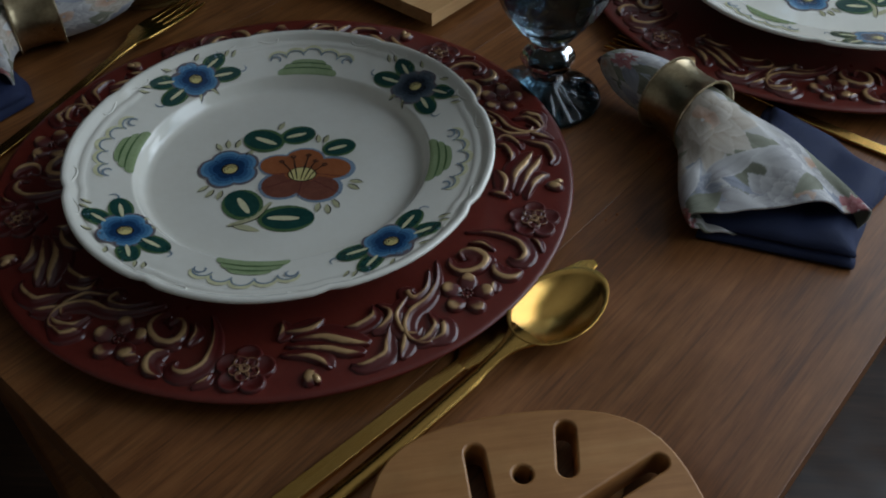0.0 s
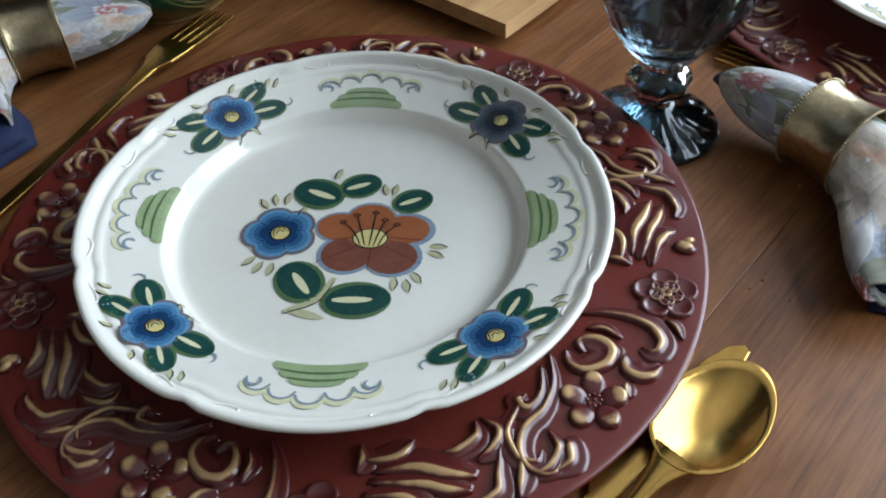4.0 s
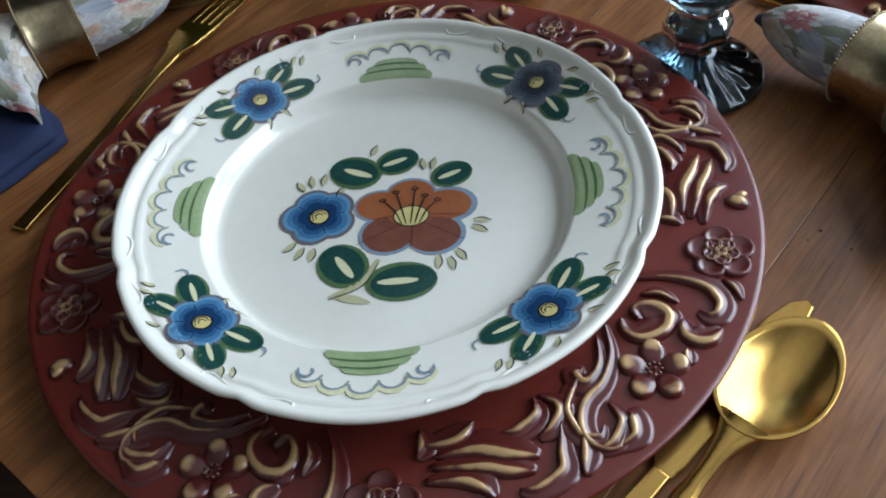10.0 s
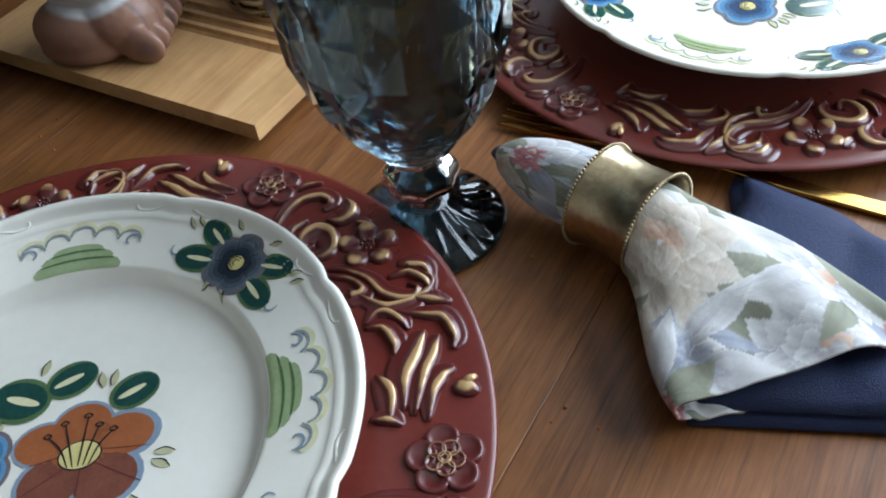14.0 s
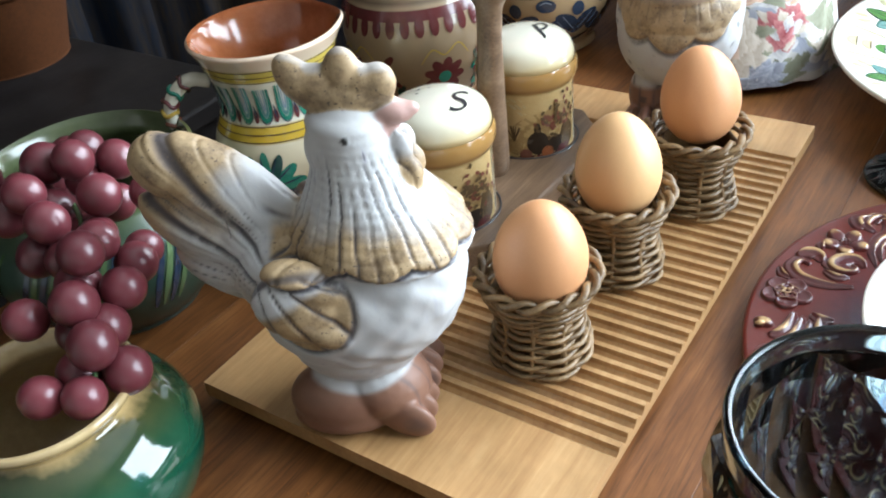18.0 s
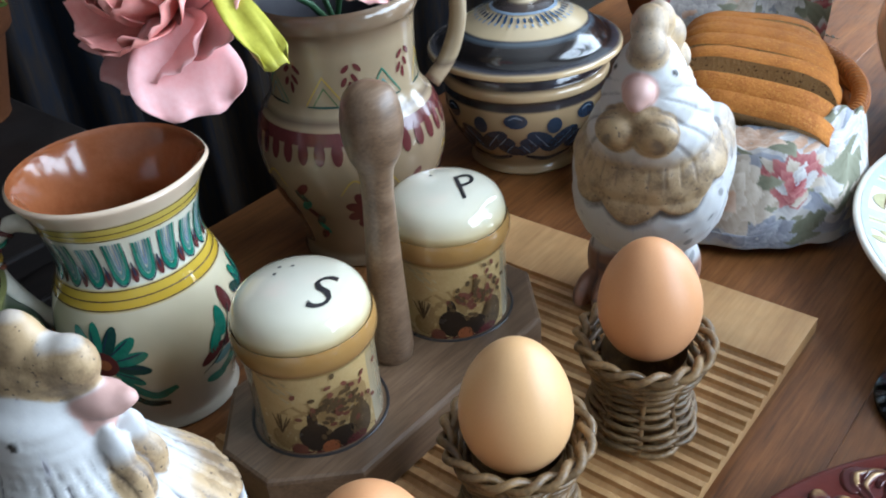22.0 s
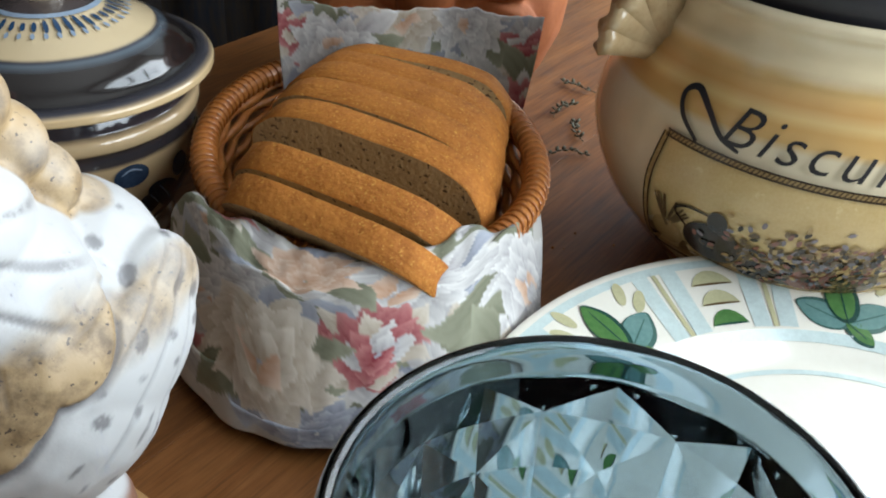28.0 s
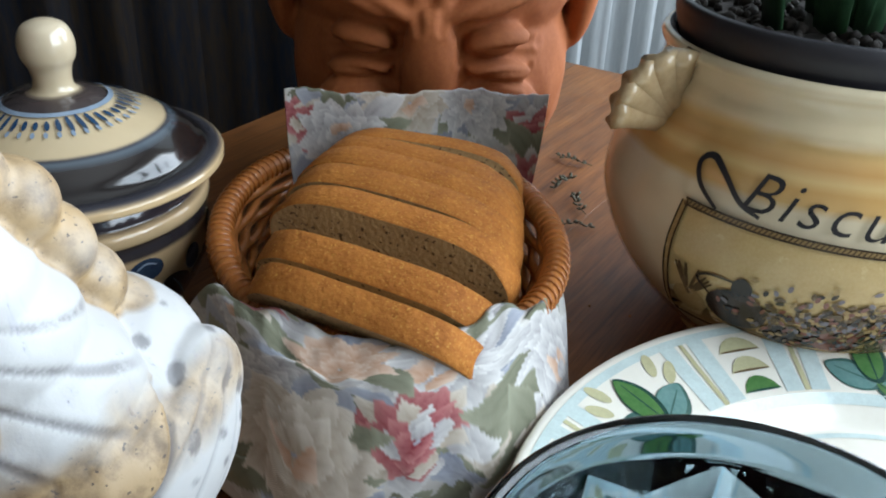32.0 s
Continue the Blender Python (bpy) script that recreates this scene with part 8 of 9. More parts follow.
# pitcher
place = wrapped(PIT_OUT, radians(-75), 0.066)
p = Paint(place)
p.stroke([(-0.207 + 0.414 * i / 40, 0.1125) for i in range(41)], 0.008, INK["maroon"], 0.0004, 2, False)
for k in range(34):
    p.fill(oval2(-0.2 + 0.0122 * k, 0.104, 0.0040, 0.0085, 0, 12), INK["maroon"], 0.0006)
p.done("drip_border", pitcher, "maroon fringe of dabs")
for k in range(8):
    s0 = -0.18 + 0.052 * k
    p = Paint(place)
    ink, fl = (("emerald", "teal"), ("gold", "olive"))[k % 2]
    for q in (1.0, 0.62):
        p.stroke([(s0 - 0.017 * q, 0.132), (s0, 0.132 + 0.020 * q), (s0 + 0.017 * q, 0.132)], 0.0017, INK[ink] if q == 1 else INK[fl], 0.0005, 1)
    p.stroke([(s0 - 0.016, 0.1315), (s0 + 0.016, 0.1315)], 0.0015, INK["green"], 0.0005)
    for dx, dz, a in ((0.018, 0.148, 0.9), (0.027, 0.150, 2.2), (0.023, 0.144, 1.57), (0.020, 0.157, 0.6), (0.030, 0.157, 2.4)):
        p.fill(oval2(s0 + dx, dz, 0.0042, 0.0019, a, 10), INK["maroon"], 0.0005)
    p.done("neck_motif", pitcher, "zigzag with maroon dabs")
for k in range(5):
    s0 = -0.165 + 0.083 * k
    p = Paint(place)
    for i in range(9):
        a = 2 * math.pi * i / 9
        p.fill(oval2(s0 + 0.012 * math.cos(a), 0.056 + 0.012 * math.sin(a), 0.0075, 0.0045, a, 12), INK["maroon"], 0.0005)
    p.fill(oval2(s0, 0.056, 0.006, 0.006), INK["emerald"], 0.0007)
    for i in range(7):
        p.fill(oval2(s0 + 0.036 + 0.0035 * math.sin(i), 0.030 + 0.0075 * i, 0.0075, 0.0032, 0.8 + 1.4 * (i % 2), 10), INK[("maroon", "emerald", "green")[i % 3]], 0.0005)
    p.stroke([(s0 - 0.02, 0.072), (s0 - 0.01, 0.084), (s0, 0.078), (s0 + 0.012, 0.086), (s0 + 0.022, 0.074)], 0.0012, INK["gold"], 0.0005)
    p.done("painted_flower", pitcher, "maroon flower and leaf spray")

# tureen
place = wrapped(TUR_OUT[:8], radians(-70), 0.075)
for k in range(7):
    s0 = -0.205 + 0.0673 * k
    p = Paint(place)
    for sg in (1, -1):
        for i in range(4):
            p.fill(oval2(s0 + sg * (0.006 + 0.0062 * i), 0.044 - 0.007 * abs(i - 1.2), 0.0135, 0.0070, sg * (0.75 - 0.38 * i) + (0 if sg > 0 else math.pi), 14), INK["midnight"], 0.0004 + 0.0001 * i)
            p.stroke([(s0 + sg * (0.003 + 0.0062 * i), 0.040 - 0.007 * abs(i - 1.2)), (s0 + sg * (0.011 + 0.0062 * i), 0.049 - 0.007 * abs(i - 1.2))], 0.0008, INK["bluehalo"], 0.0012)
    p.fill(oval2(s0, 0.054, 0.007, 0.0075), INK["midnight"], 0.0009)
    p.fill(oval2(s0 + 0.033, 0.060, 0.0105, 0.0065), INK["midnight"], 0.0008)
    p.stroke([(s0 + 0.027, 0.062), (s0 + 0.033, 0.064), (s0 + 0.039, 0.062)], 0.0010, INK["bluehalo"], 0.0012)
    p.stroke([(s0 - 0.026, 0.022), (s0, 0.016), (s0 + 0.026, 0.022)], 0.0055, INK["midnight"], 0.0005)
    p.done("painted_leaves", tureen, "midnight-blue leaf scroll")
lid_zs = [(0.0765, 0.1065), (0.070, 0.113), (0.060, 0.1195), (0.046, 0.126), (0.032, 0.1315), (0.020, 0.1365)]
p = Paint(lambda u, v, l: (u, v, float(np.interp(-math.hypot(u, v), [-q[0] for q in lid_zs], [q[1] for q in lid_zs])) + l + 0.0006))
for k in range(40):
    a = 2 * math.pi * k / 40
    ln = 0.0085 + 0.003 * math.sin(5 * a)
    p.fill(oval2(0.0365 * math.cos(a), 0.0365 * math.sin(a), ln * 0.55, 0.0014, a + 0.15, 10), INK["navy"], 0.0006, 2)
    p.fill(oval2(0.043 * math.cos(a), 0.043 * math.sin(a), 0.0022, 0.0012, a + 0.15, 8), INK["bluehalo"], 0.0007, 1)
p.stroke([(0.029 * math.cos(2 * math.pi * i / 40), 0.029 * math.sin(2 * math.pi * i / 40)) for i in range(41)], 0.0028, INK["bluehalo"], 0.0005, 2, False)
p.done("dash_border", next(c for c in tureen.children if c.name.startswith("lid")), "ring of blue brush dashes")

# biscuit jar
place = wrapped(BIS_OUT, radians(-141), 0.108)
bm = letters("Biscuits", 0.026, 0.40, 1.15)
wide = max(v.co.x for v in bm.verts)
bmesh.ops.scale(bm, verts=bm.verts, vec=(0.102 / wide, 1, 1))
bmesh.ops.translate(bm, verts=bm.verts, vec=(0.014, 0.1150, 0))
lettering("lettering", bm, lambda u, v, l: place(u, v - 0.06 * max(u, 0), l), MAT["ink"], biscuit, 0.0020)
p = Paint(place)
p.stroke([(0.006, 0.110), (-0.006, 0.119), (-0.010, 0.128), (-0.004, 0.1315), (0.006, 0.125), (0.016, 0.116), (0.026, 0.112)], 0.0030, MAT["ink"], 0.0020)
p.done("swash", biscuit)
p = Paint(place)
edge = lambda s, d: (s, 0.1085 - 0.0436 * (s + 0.01) + d)
p.stroke([edge(-0.010 + 0.142 * i / 16, 0) for i in range(17)], 0.0034, INK["tan"], 0.0015, 2, False)
p.stroke([(-0.010 - 0.0085 * i / 8, 0.1085 - 0.068 * i / 8) for i in range(9)], 0.0034, INK["tan"], 0.0015, 2, False)
for d in (0.0015, -0.0015):
    p.stroke([edge(-0.010 + 0.142 * i / 16, d) for i in range(17)], 0.0009, INK["umber"], 0.0018, 2, False)
    p.stroke([(-0.010 - 0.0085 * i / 8 - d, 0.1085 - 0.068 * i / 8) for i in range(9)], 0.0009, INK["umber"], 0.0018, 2, False)
for i in range(64):
    s0, z = edge(-0.010 + 0.0022 * i, 0)
    p.stroke([(s0, z - 0.0012), (s0 + 0.0016, z + 0.0012)], 0.0007, INK["sepia"], 0.0018, 1, False)
p.done("rope_frame", biscuit, "brown rope border")
p = Paint(place)
slope = lambda s: 0.1070 - 0.0436 * (s + 0.01)
p.fill([(-0.020 + 0.152 * i / 16, 0.038) for i in range(17)] + [(0.132, 0.060), (0.132, 0.080)] + [(0.132 - 0.142 * i / 16, slope(0.132 - 0.142 * i / 16)) for i in range(17)] + [(-0.013, 0.085), (-0.016, 0.062)], INK["honey"], 0.0010, 6)
p.fill([(-0.018 + 0.15 * i / 12, 0.040) for i in range(13)] + [(0.132 - 0.15 * i / 12, 0.055 + 0.003 * math.sin(i)) for i in range(13)], INK["tan"], 0.0013, 3)
p.fill([(-0.018 + 0.15 * i / 12, 0.036) for i in range(13)] + [(0.132 - 0.15 * i / 12, 0.046) for i in range(13)], INK["sepia"], 0.0014, 2)
for cx, cz, rx, rz, ink in ((0.024, 0.059, 0.0155, 0.0130, "umber"), (0.026, 0.074, 0.0050, 0.007, "umber"), (-0.002, 0.054, 0.010, 0.009, "tan"), (0.050, 0.050, 0.012, 0.008, "umber"), (0.075, 0.052, 0.014, 0.010, "brown"), (0.10, 0.05, 0.010, 0.009, "sepia")):
    p.fill(oval2(cx, cz, rx, rz), INK[ink], 0.0016)
p.stroke([(0.012, 0.063), (0.004, 0.072), (0.010, 0.077), (0.024, 0.077)], 0.0016, INK["umber"], 0.0016)
rng = random.Random(8)
for k in range(430):
    p.fill(oval2(0.074 + rng.gauss(0, 0.022), 0.063 + rng.gauss(0, 0.009), 0.0021, 0.0012, rng.uniform(0, 3), 7), INK[rng.choice(("sepia", "sepia", "tan", "umber", "brown", "halo"))], 0.0016 + 0.000002 * k, 1)
for k in range(9):
    a = rng.uniform(0.7, 2.4)
    p.stroke([(-0.002, 0.058), (-0.002 + 0.018 * math.cos(a), 0.058 + 0.020 * math.sin(a))], 0.0018, INK["sepia"], 0.0016)
p.done("printed_scene", biscuit, "sepia still life of jugs and flowers")
shell_glaze = varied("beige_handle_glaze", (0.40, 0.27, 0.14), (0.54, 0.40, 0.23), 0.16, 30.0, 200.0, coat=0.4)
for a in (radians(190), radians(10)):
    bm = bmesh.new()
    n = 29
    cols = []
    for i in range(n):
        t = i / (n - 1) * 2 - 1
        ridge = 0.0030 * math.cos(t * 16)
        fan = radians(48) - t * radians(40)
        cols.append([bm.verts.new((0.090 + 0.046 * q * (1 - 0.10 * t * t) * math.cos(fan), ridge * q + 0.010 * q * q, 0.131 + 0.046 * q * (1 - 0.10 * t * t) * math.sin(fan))) for q in (0.12, 0.3, 0.5, 0.7, 0.86, 1.0)])
    for c0, c1 in zip(cols, cols[1:]):
        for k in range(5):
            bm.faces.new((c0[k], c0[k + 1], c1[k + 1], c1[k]))
    h = part("shell_handle", bm, shell_glaze, biscuit, "ribbed shell-shaped handle", m=Matrix.Rotation(a, 4, "Z"))
    so = h.modifiers.new("thickness", "SOLIDIFY")
    so.thickness = 0.007
part("inner_pot", lathe([(0.046, 0.02), (0.082, 0.165), (0.0865, 0.180), (0.0865, 0.188), (0.083, 0.189), (0.081, 0.172), (0, 0.170)], 64), [MAT["darkpot"]], biscuit, "dark plastic pot inside the jar")
plant = thing("potted_plant", "dark green strap-leaved plant in the biscuit jar", "plant", 0.568, 0.806, 0.1765)
bm = bmesh.new()
ball(bm, (0, 0, -0.0025), (0.0805, 0.0805, 0.0035), 4)
rng = random.Random(3)
for k in range(260):
    a, r = rng.uniform(0, 6.28), 0.078 * math.sqrt(rng.random())
    ball(bm, (r * math.cos(a), r * math.sin(a), rng.uniform(0, 0.003)), rng.uniform(0.002, 0.005), 1)
part("soil", bm, MAT["soil"], plant)
for k in range(16):
    a = 2.4 * k + rng.uniform(-0.3, 0.3)
    r0 = rng.uniform(0.01, 0.05)
    ln, lean = rng.uniform(0.14, 0.26), rng.uniform(0.15, 0.75)
    bm = bmesh.new()
    rows = []
    for i in range(9):
        t = i / 8
        out = r0 + lean * ln * t ** 1.6
        w = 0.013 * (0.6 + 0.9 * t) * (1 - t ** 3) + 0.0004
        c, s = math.cos(a), math.sin(a)
        rows.append([bm.verts.new((out * c - q * w * s, out * s + q * w * c, ln * t * (1 - 0.3 * lean * t) + 0.003 * abs(q))) for q in (-1, -0.5, 0, 0.5, 1)])
    for p0, p1 in zip(rows, rows[1:]):
        for q in range(4):
            bm.faces.new((p0[q], p0[q + 1], p1[q + 1], p1[q]))
    lf = part("leaf", bm, MAT["leaf"], plant)
    so = lf.modifiers.new("thickness", "SOLIDIFY")
    so.thickness = 0.0012

# green bowl: dark slanted strokes
place = wrapped(BOWL_OUT, radians(-60), 0.08)
for k in range(12):
    s0 = -0.25 + 0.042 * k
    for i in range(4):
        p = Paint(place)
        p.stroke([(s0 + 0.006 * i, 0.030), (s0 + 0.006 * i + 0.006, 0.055), (s0 + 0.006 * i + 0.018, 0.085)], 0.0042, INK[("midnight", "olive")[i % 2]], 0.0004 + 0.0001 * i)
        p.done("slanted_stroke", bowl)

# ---- grapes ----
grapes = thing("grape_bunch", "bunch of dusky red grapes hanging over the bowl", "grapes")
rng = random.Random(11)
GP = [(-0.190, 0.388, 0.122), (-0.174, 0.370, 0.134), (-0.156, 0.345, 0.134), (-0.145, 0.312, 0.128), (-0.137, 0.278, 0.114), (-0.131, 0.236, 0.095)]
spine = smooth_profile(GP, 4)
placed = []
tries = 0
while len(placed) < 44 and tries < 6000:
    tries += 1
    t = rng.random() ** 0.85
    c = Vector(spine[int(t * (len(spine) - 1))])
    spread = 0.027 * (1 - 0.55 * t)
    q = c + Vector((rng.gauss(0, 1), rng.gauss(0, 1), rng.gauss(0, 0.55))) * spread * 0.55
    r = rng.uniform(0.0100, 0.0120)
    if all((q - o).length > (r + ro) * 0.86 for o, ro in placed):
        placed.append((q, r))
bm = bmesh.new()
ball(bm, (0, 0, 0), 1, 3)
first = None
for q, r in placed:
    if first is None:
        first = g = part("grape", bm, MAT["grape"], grapes)
    else:
        g = new("grape", first.data)
        g.parent = grapes
    g.matrix_basis = Matrix.LocRotScale(q, Euler((rng.uniform(0, 3), rng.uniform(0, 3), 0)), (r, r, r * 1.06))
bm = bmesh.new()
tube(bm, spine, 0.0016, 6)
part("stalk", bm, INK["olive"], grapes)

# ---- pink silk peonies in the pitcher ----
MAT["petal"] = varied("pink_silk_petal", (0.78, 0.25, 0.21), (0.86, 0.43, 0.38), 0.6, 18.0, 200.0, bump=0.1, random_tint=0.12, contrast=0.5)
MAT["petal_pale"] = varied("pale_pink_silk_petal", (0.78, 0.34, 0.32), (0.86, 0.54, 0.53), 0.6, 16.0, 200.0, bump=0.1, random_tint=0.10, contrast=0.5)
MAT["yellow_leaf"] = varied("yellow_green_leaf", (0.30, 0.28, 0.02), (0.46, 0.42, 0.05), 0.5, 20.0, 200.0)


def petal(parent, m, ln, wd, cup, mat, seed, name="petal"):
    rng = random.Random(seed)
    bm = bmesh.new()
    ph = rng.uniform(0, 6)
    rows = []
    for i in range(11):
        t = i / 10
        w = wd * math.sin(math.pi * min(0.10 + 0.62 * t, 1)) ** 0.9
        row = []
        for k in range(11):
            q = k / 10 * 2 - 1
            edge = t ** 4
            x = ln * (t - 0.10 * edge * q * q + 0.03 * edge * math.sin(7 * q + ph))
            z = cup * ln * (t * t + 0.9 * q * q * t) + 0.05 * ln * edge * math.sin(9 * q + ph) + 0.02 * ln * math.sin(5 * q + 4 * t + ph)
            row.append(bm.verts.new((x, w * q, z)))
        rows.append(row)
    for a, b in zip(rows, rows[1:]):
        for k in range(10):
            bm.faces.new((a[k], a[k + 1], b[k + 1], b[k]))
    ob = part(name, bm, mat, parent, m=m)
    so = ob.modifiers.new("thickness", "SOLIDIFY")
    so.thickness = 0.0006


def peony(x, y, z, tilt, turn, r, seed, label):
    ob = thing("peony", label, "flower", group="silk peonies in the pitcher")
    ob.matrix_basis = pose(x, y, z, tilt, 0, turn)
    rng = random.Random(seed)
    for ring, (n, k, up, cup) in enumerate(((7, 1.0, 8, 0.10), (7, 0.92, 28, 0.22), (6, 0.78, 48, 0.34), (6, 0.62, 64, 0.42), (5, 0.45, 76, 0.5))):
        for i in range(n):
            a = 360 * i / n + ring * 23 + rng.uniform(-8, 8)
            m = pose(0, 0, 0.004 * ring, 0, 0, a) @ pose(0.003, 0, 0, 0, -up + rng.uniform(-8, 8), 0)
            petal(ob, m, r * k, r * k * 0.48, cup, MAT["petal" if ring > 0 else "petal_pale"], seed * 50 + ring * 9 + i)
    return ob


peony_low = peony(-0.034, 0.572, 0.222, 50, -25, 0.050, 1, "large pink silk peony leaning out of the pitcher")
peony_side = peony(0.070, 0.632, 0.232, 40, 15, 0.046, 2, "salmon pink silk peony over the pitcher's lip")
peony_top = peony(0.005, 0.668, 0.255, 15, 60, 0.048, 3, "pink silk peony standing in the pitcher")
for ob, q in ((peony_low, (-0.034, 0.575, 0.222)), (peony_side, (0.070, 0.634, 0.232)), (peony_top, (0.005, 0.668, 0.255))):
    bm = bmesh.new()
    tube(bm, smooth_profile([(0.034, 0.686, 0.03), (0.034, 0.684, 0.16), ((q[0] + 0.034) / 2, (q[1] + 0.690) / 2, 0.215), q], 5), 0.0022, 6)
    part("stem", bm, MAT["leaf"], ob, "green wire stem", m=ob.matrix_basis.inverted())
for ob, m, ln, wd in ((peony_low, pose(-0.004, 0.560, 0.245, 0, 38, -48), 0.068, 0.012), (peony_side, pose(0.10, 0.62, 0.226, 0, 15, -20), 0.035, 0.012), (peony_top, pose(-0.035, 0.61, 0.24, 0, -15, 150), 0.05, 0.014)):
    petal(ob, ob.matrix_basis.inverted() @ m, ln, wd, 0.06, MAT["yellow_leaf"], 5, "leaf")
petal(peony_low, peony_low.matrix_basis.inverted() @ pose(-0.030, 0.552, 0.226, 0, 52, -62), 0.058, 0.030, 0.05, MAT["petal_pale"], 77)

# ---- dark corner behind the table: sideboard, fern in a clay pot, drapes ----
# Assumed support for the clay pot; near-black box filling the dark area below it.
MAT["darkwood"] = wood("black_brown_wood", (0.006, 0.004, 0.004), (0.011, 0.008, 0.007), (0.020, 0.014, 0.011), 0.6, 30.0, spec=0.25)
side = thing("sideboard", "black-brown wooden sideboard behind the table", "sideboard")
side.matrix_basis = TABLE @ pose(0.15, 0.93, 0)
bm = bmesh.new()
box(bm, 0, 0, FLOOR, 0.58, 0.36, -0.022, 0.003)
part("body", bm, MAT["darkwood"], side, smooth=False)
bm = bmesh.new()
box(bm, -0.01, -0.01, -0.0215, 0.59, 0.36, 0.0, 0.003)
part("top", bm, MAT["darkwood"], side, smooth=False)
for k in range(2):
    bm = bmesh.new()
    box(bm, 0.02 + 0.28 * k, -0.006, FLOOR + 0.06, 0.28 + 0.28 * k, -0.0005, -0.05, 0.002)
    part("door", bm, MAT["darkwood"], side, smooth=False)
q = TABLE @ Vector((0.668, 1.238, 0.0))
# Terracotta base colour lowered for the deep shade this pot stands in.
MAT["shaded_clay"] = varied("shade_darkened_clay", (0.045, 0.014, 0.004), (0.078, 0.025, 0.007), 0.9, 14.0, 200.0, bump=0.2, spec=0.15)
clay = thing("clay_pot", "brown terracotta flower pot with a fern", "flower pot", q.x, q.y, 0.0)
part("body", lathe(smooth_profile([(0, 0), (0.062, 0), (0.064, 0.004), (0.085, 0.085), (0.088, 0.090), (0.094, 0.092), (0.096, 0.118), (0.090, 0.120), (0.086, 0.10), (0, 0.095)], 3), 56), MAT["shaded_clay"], clay)
fern = thing("fern", "yellow-green fern with feathery fronds", "fern", q.x, q.y, 0.10)
MAT["fern"] = varied("yellow_green_fern", (0.06, 0.105, 0.02), (0.15, 0.20, 0.04), 0.5, 30.0, 200.0, random_tint=0.25)
rng = random.Random(21)
for k in range(22):
    a = 2 * math.pi * k / 22 + rng.uniform(-0.2, 0.2)
    ln, up = rng.uniform(0.15, 0.24), rng.uniform(0.08, 0.17)
    bm = bmesh.new()
    for i in range(20):
        t = i / 19
        out, z = ln * t, up * math.sin(math.pi * min(t * 0.7 + 0.1, 1)) - 0.02 * t * t
        c = Vector((out * math.cos(a), out * math.sin(a), z))
        if i > 2:
            for s in (-1, 1):
                w = 0.038 * math.sin(math.pi * min(0.15 + 0.8 * t, 1)) + 0.004
                d = Vector((math.cos(a + s * 1.15), math.sin(a + s * 1.15), -0.25 + rng.uniform(-0.15, 0.15)))
                n = Vector((math.cos(a), math.sin(a), 0.1)) * 0.0085
                v = [bm.verts.new(c - n * 0.6), bm.verts.new(c + d * w * 0.5 - n), bm.verts.new(c + d * w), bm.verts.new(c + d * w * 0.55 + n), bm.verts.new(c + n * 0.6)]
                bm.faces.new(v)
    tube(bm, [(ln * t * math.cos(a), ln * t * math.sin(a), up * math.sin(math.pi * min(t * 0.7 + 0.1, 1)) - 0.02 * t * t) for t in np.linspace(0, 1, 8)], 0.0011, 4)
    part("frond", bm, MAT["fern"], fern, smooth=False)


def drape(name, label, p0, p1, z0, z1, folds, depth, mat, seed):
    ob = thing(name, label, "curtain")
    p0, p1 = Vector((*p0, 0)), Vector((*p1, 0))
    d = p1 - p0
    nrm = Vector((-d.y, d.x, 0)).normalized()
    n = folds * 10
    grid, uvs = [], []
    for i in range(n + 1):
        t = i / n
        row, ur = [], []
        for j in range(13):
            h = j / 12
            off = depth * (math.sin(2 * math.pi * folds * t + 0.6 * math.sin(3 * h + seed)) + 0.4 * math.sin(4.7 * math.pi * folds * t + seed)) * (1.0 - 0.35 * h)
            q = p0 + d * t + nrm * off
            row.append((q.x, q.y, z0 + (z1 - z0) * h))
            ur.append((t * d.length, h * (z1 - z0)))
        grid.append(row)
        uvs.append(ur)
    sheet("cloth", grid, uvs, mat, ob, "", 0.002)
    return ob


a, b = TABLE @ Vector((-0.9, 1.42, 0)), TABLE @ Vector((1.93, 1.30, 0))
drape("dark_curtain", "dark blue and brown curtain behind the table", (a.x, a.y), (b.x, b.y), FLOOR + 0.01, 1.70, 26, 0.030, MAT["dark_cloth"], 1.0)
drape("white_curtain", "greyish white curtain beside the window", (0.475, 1.62), (1.02, 1.86), FLOOR + 0.01, 1.70, 13, 0.018, MAT["sheer"], 2.0)

# ---- window frames ----
MAT["frame"] = plain("white_window_paint", (0.72, 0.71, 0.68), 0.4)


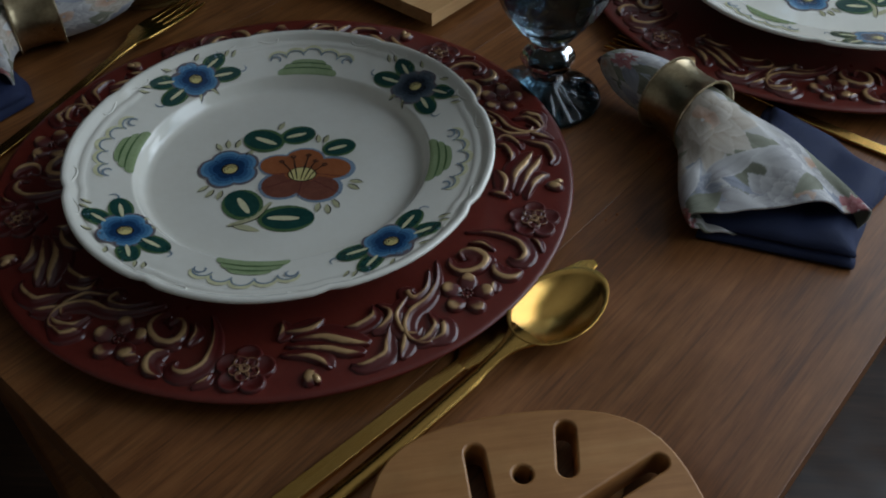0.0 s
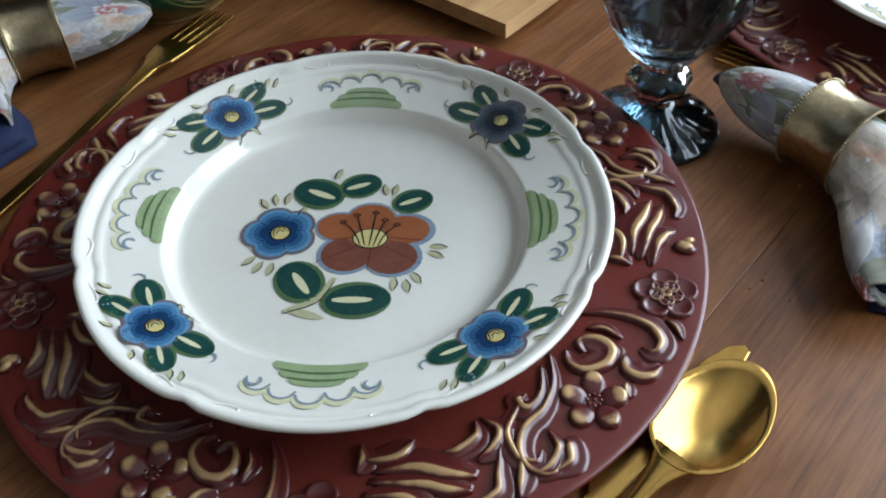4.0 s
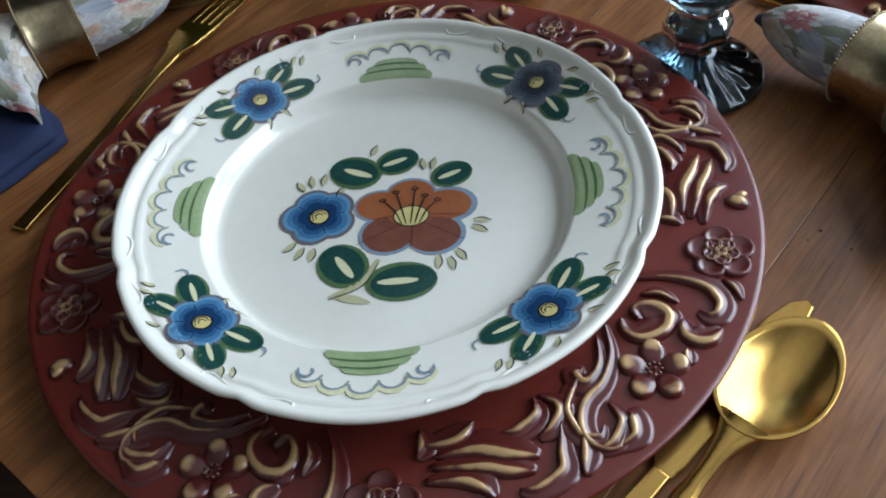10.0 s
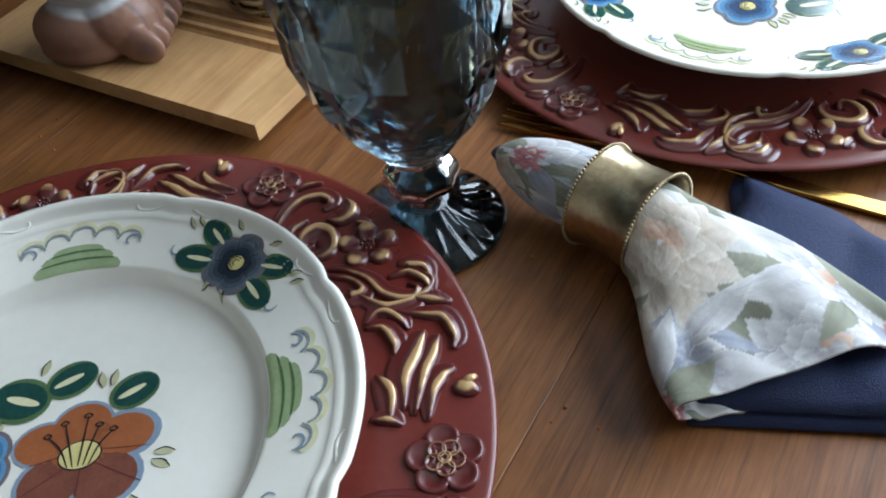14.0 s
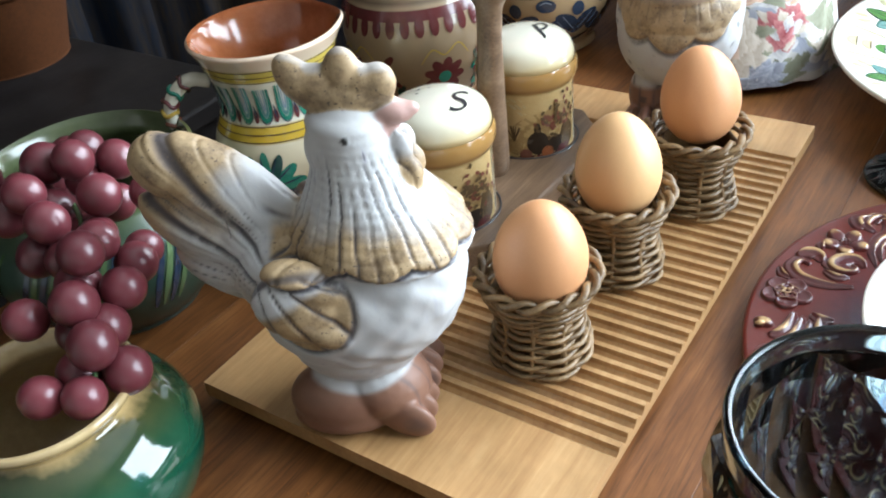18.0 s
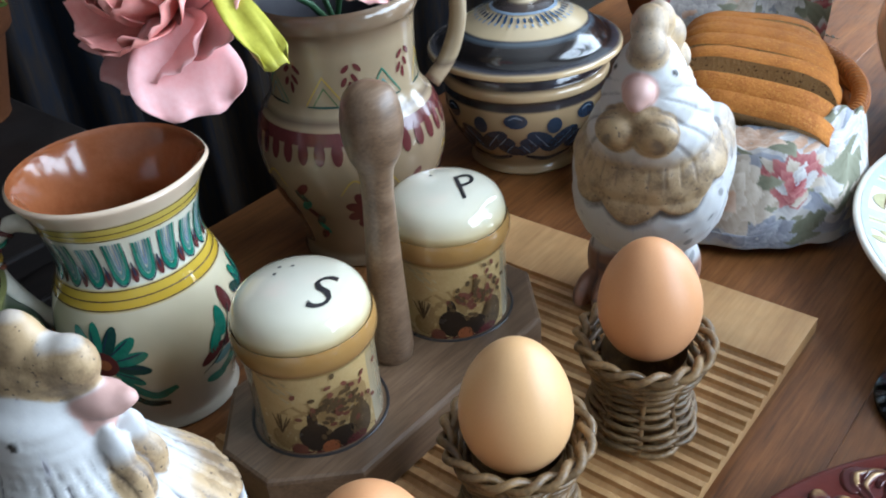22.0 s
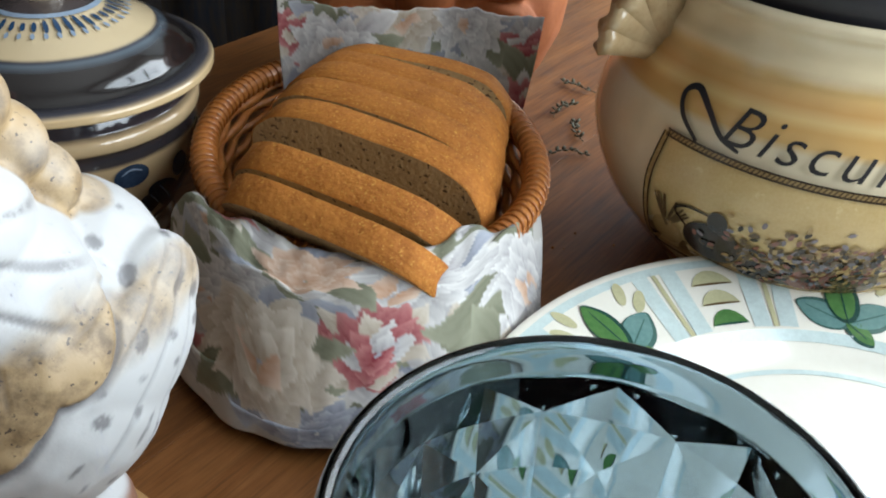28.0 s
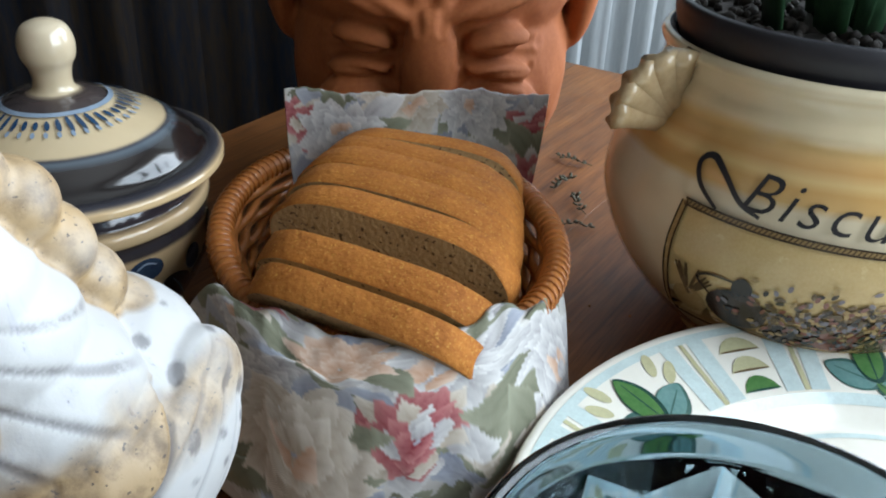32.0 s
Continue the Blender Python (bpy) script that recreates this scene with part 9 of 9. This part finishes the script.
def window(name, along, fixed, a0, a1, z0, z1):
    ob = thing(name, "white painted casement window", "window", kind="structure")
    for lo, hi, b0, b1 in ((a0, a1, z0, z0 + 0.05), (a0, a1, z1 - 0.05, z1), (a0, a0 + 0.05, z0 + 0.051, z1 - 0.051), (a1 - 0.05, a1, z0 + 0.051, z1 - 0.051), ((a0 + a1) / 2 - 0.02, (a0 + a1) / 2 + 0.02, z0 + 0.051, z1 - 0.051)):
        bm = bmesh.new()
        if along == "x":
            box(bm, lo, fixed, b0, hi, fixed + 0.05, b1, 0.004)
        else:
            box(bm, fixed, lo, b0, fixed + 0.05, hi, b1, 0.004)
        part("window_frame", bm, MAT["frame"], ob, smooth=False)


window("window_1", "y", 1.295, -0.40, 1.80, 0.15, 1.45)
window("window_2", "x", 2.135, 0.78, 1.18, 0.0, 1.4)

# ---- sprigs and crumbs on the table ----
MAT["dry"] = plain("dry_grey_green_leaf", (0.060, 0.058, 0.034), 0.8, var=0.3)
for k, (x, y, a) in enumerate(((0.462, 0.915, 20), (0.478, 0.950, 100), (0.470, 0.985, 60), (0.492, 1.03, 150))):
    sp = thing("dried_sprig", "small dried grey-green sprig lying on the table", "sprig", x, y, 0.001, a, group="dried sprigs")
    sp.matrix_basis = sp.matrix_basis @ Matrix.Diagonal((0.62, 0.62, 1, 1))
    rng = random.Random(k)
    path = smooth_profile([(-0.022, 0, 0.0008), (-0.006, 0.004, 0.003), (0.010, 0.001, 0.0035), (0.026, -0.006, 0.0012)], 4)
    bm = bmesh.new()
    tube(bm, path, 0.0004, 5)
    part("stem", bm, MAT["dry"], sp)
    for q in path[2::2]:
        for s in (1, -1):
            bm = bmesh.new()
            ball(bm, (0, 0, 0), (0.0042, 0.0026, 0.0007), 1)
            turn = s * rng.uniform(30, 70)
            part("leaf", bm, MAT["dry"], sp, m=Matrix.Translation(q) @ pose(0, 0, 0, 0, rng.uniform(-30, 5), turn) @ Matrix.Translation((0.004, 0, 0)))
bm = bmesh.new()
rng = random.Random(5)
for k in range(46):
    x, y = rng.choice(((0.25, -0.02), (0.46, 0.79), (-0.03, 0.20), (0.24, 0.03), (-0.14, 0.17)))
    ball(bm, (x + rng.gauss(0, 0.035), y + rng.gauss(0, 0.03), 0.0005), rng.uniform(0.0003, 0.0010), 1)
tagged(part("bread_crumbs", bm, MAT["crust"]), "tiny pale bread crumbs scattered on the table", "crumbs", kind="stuff")
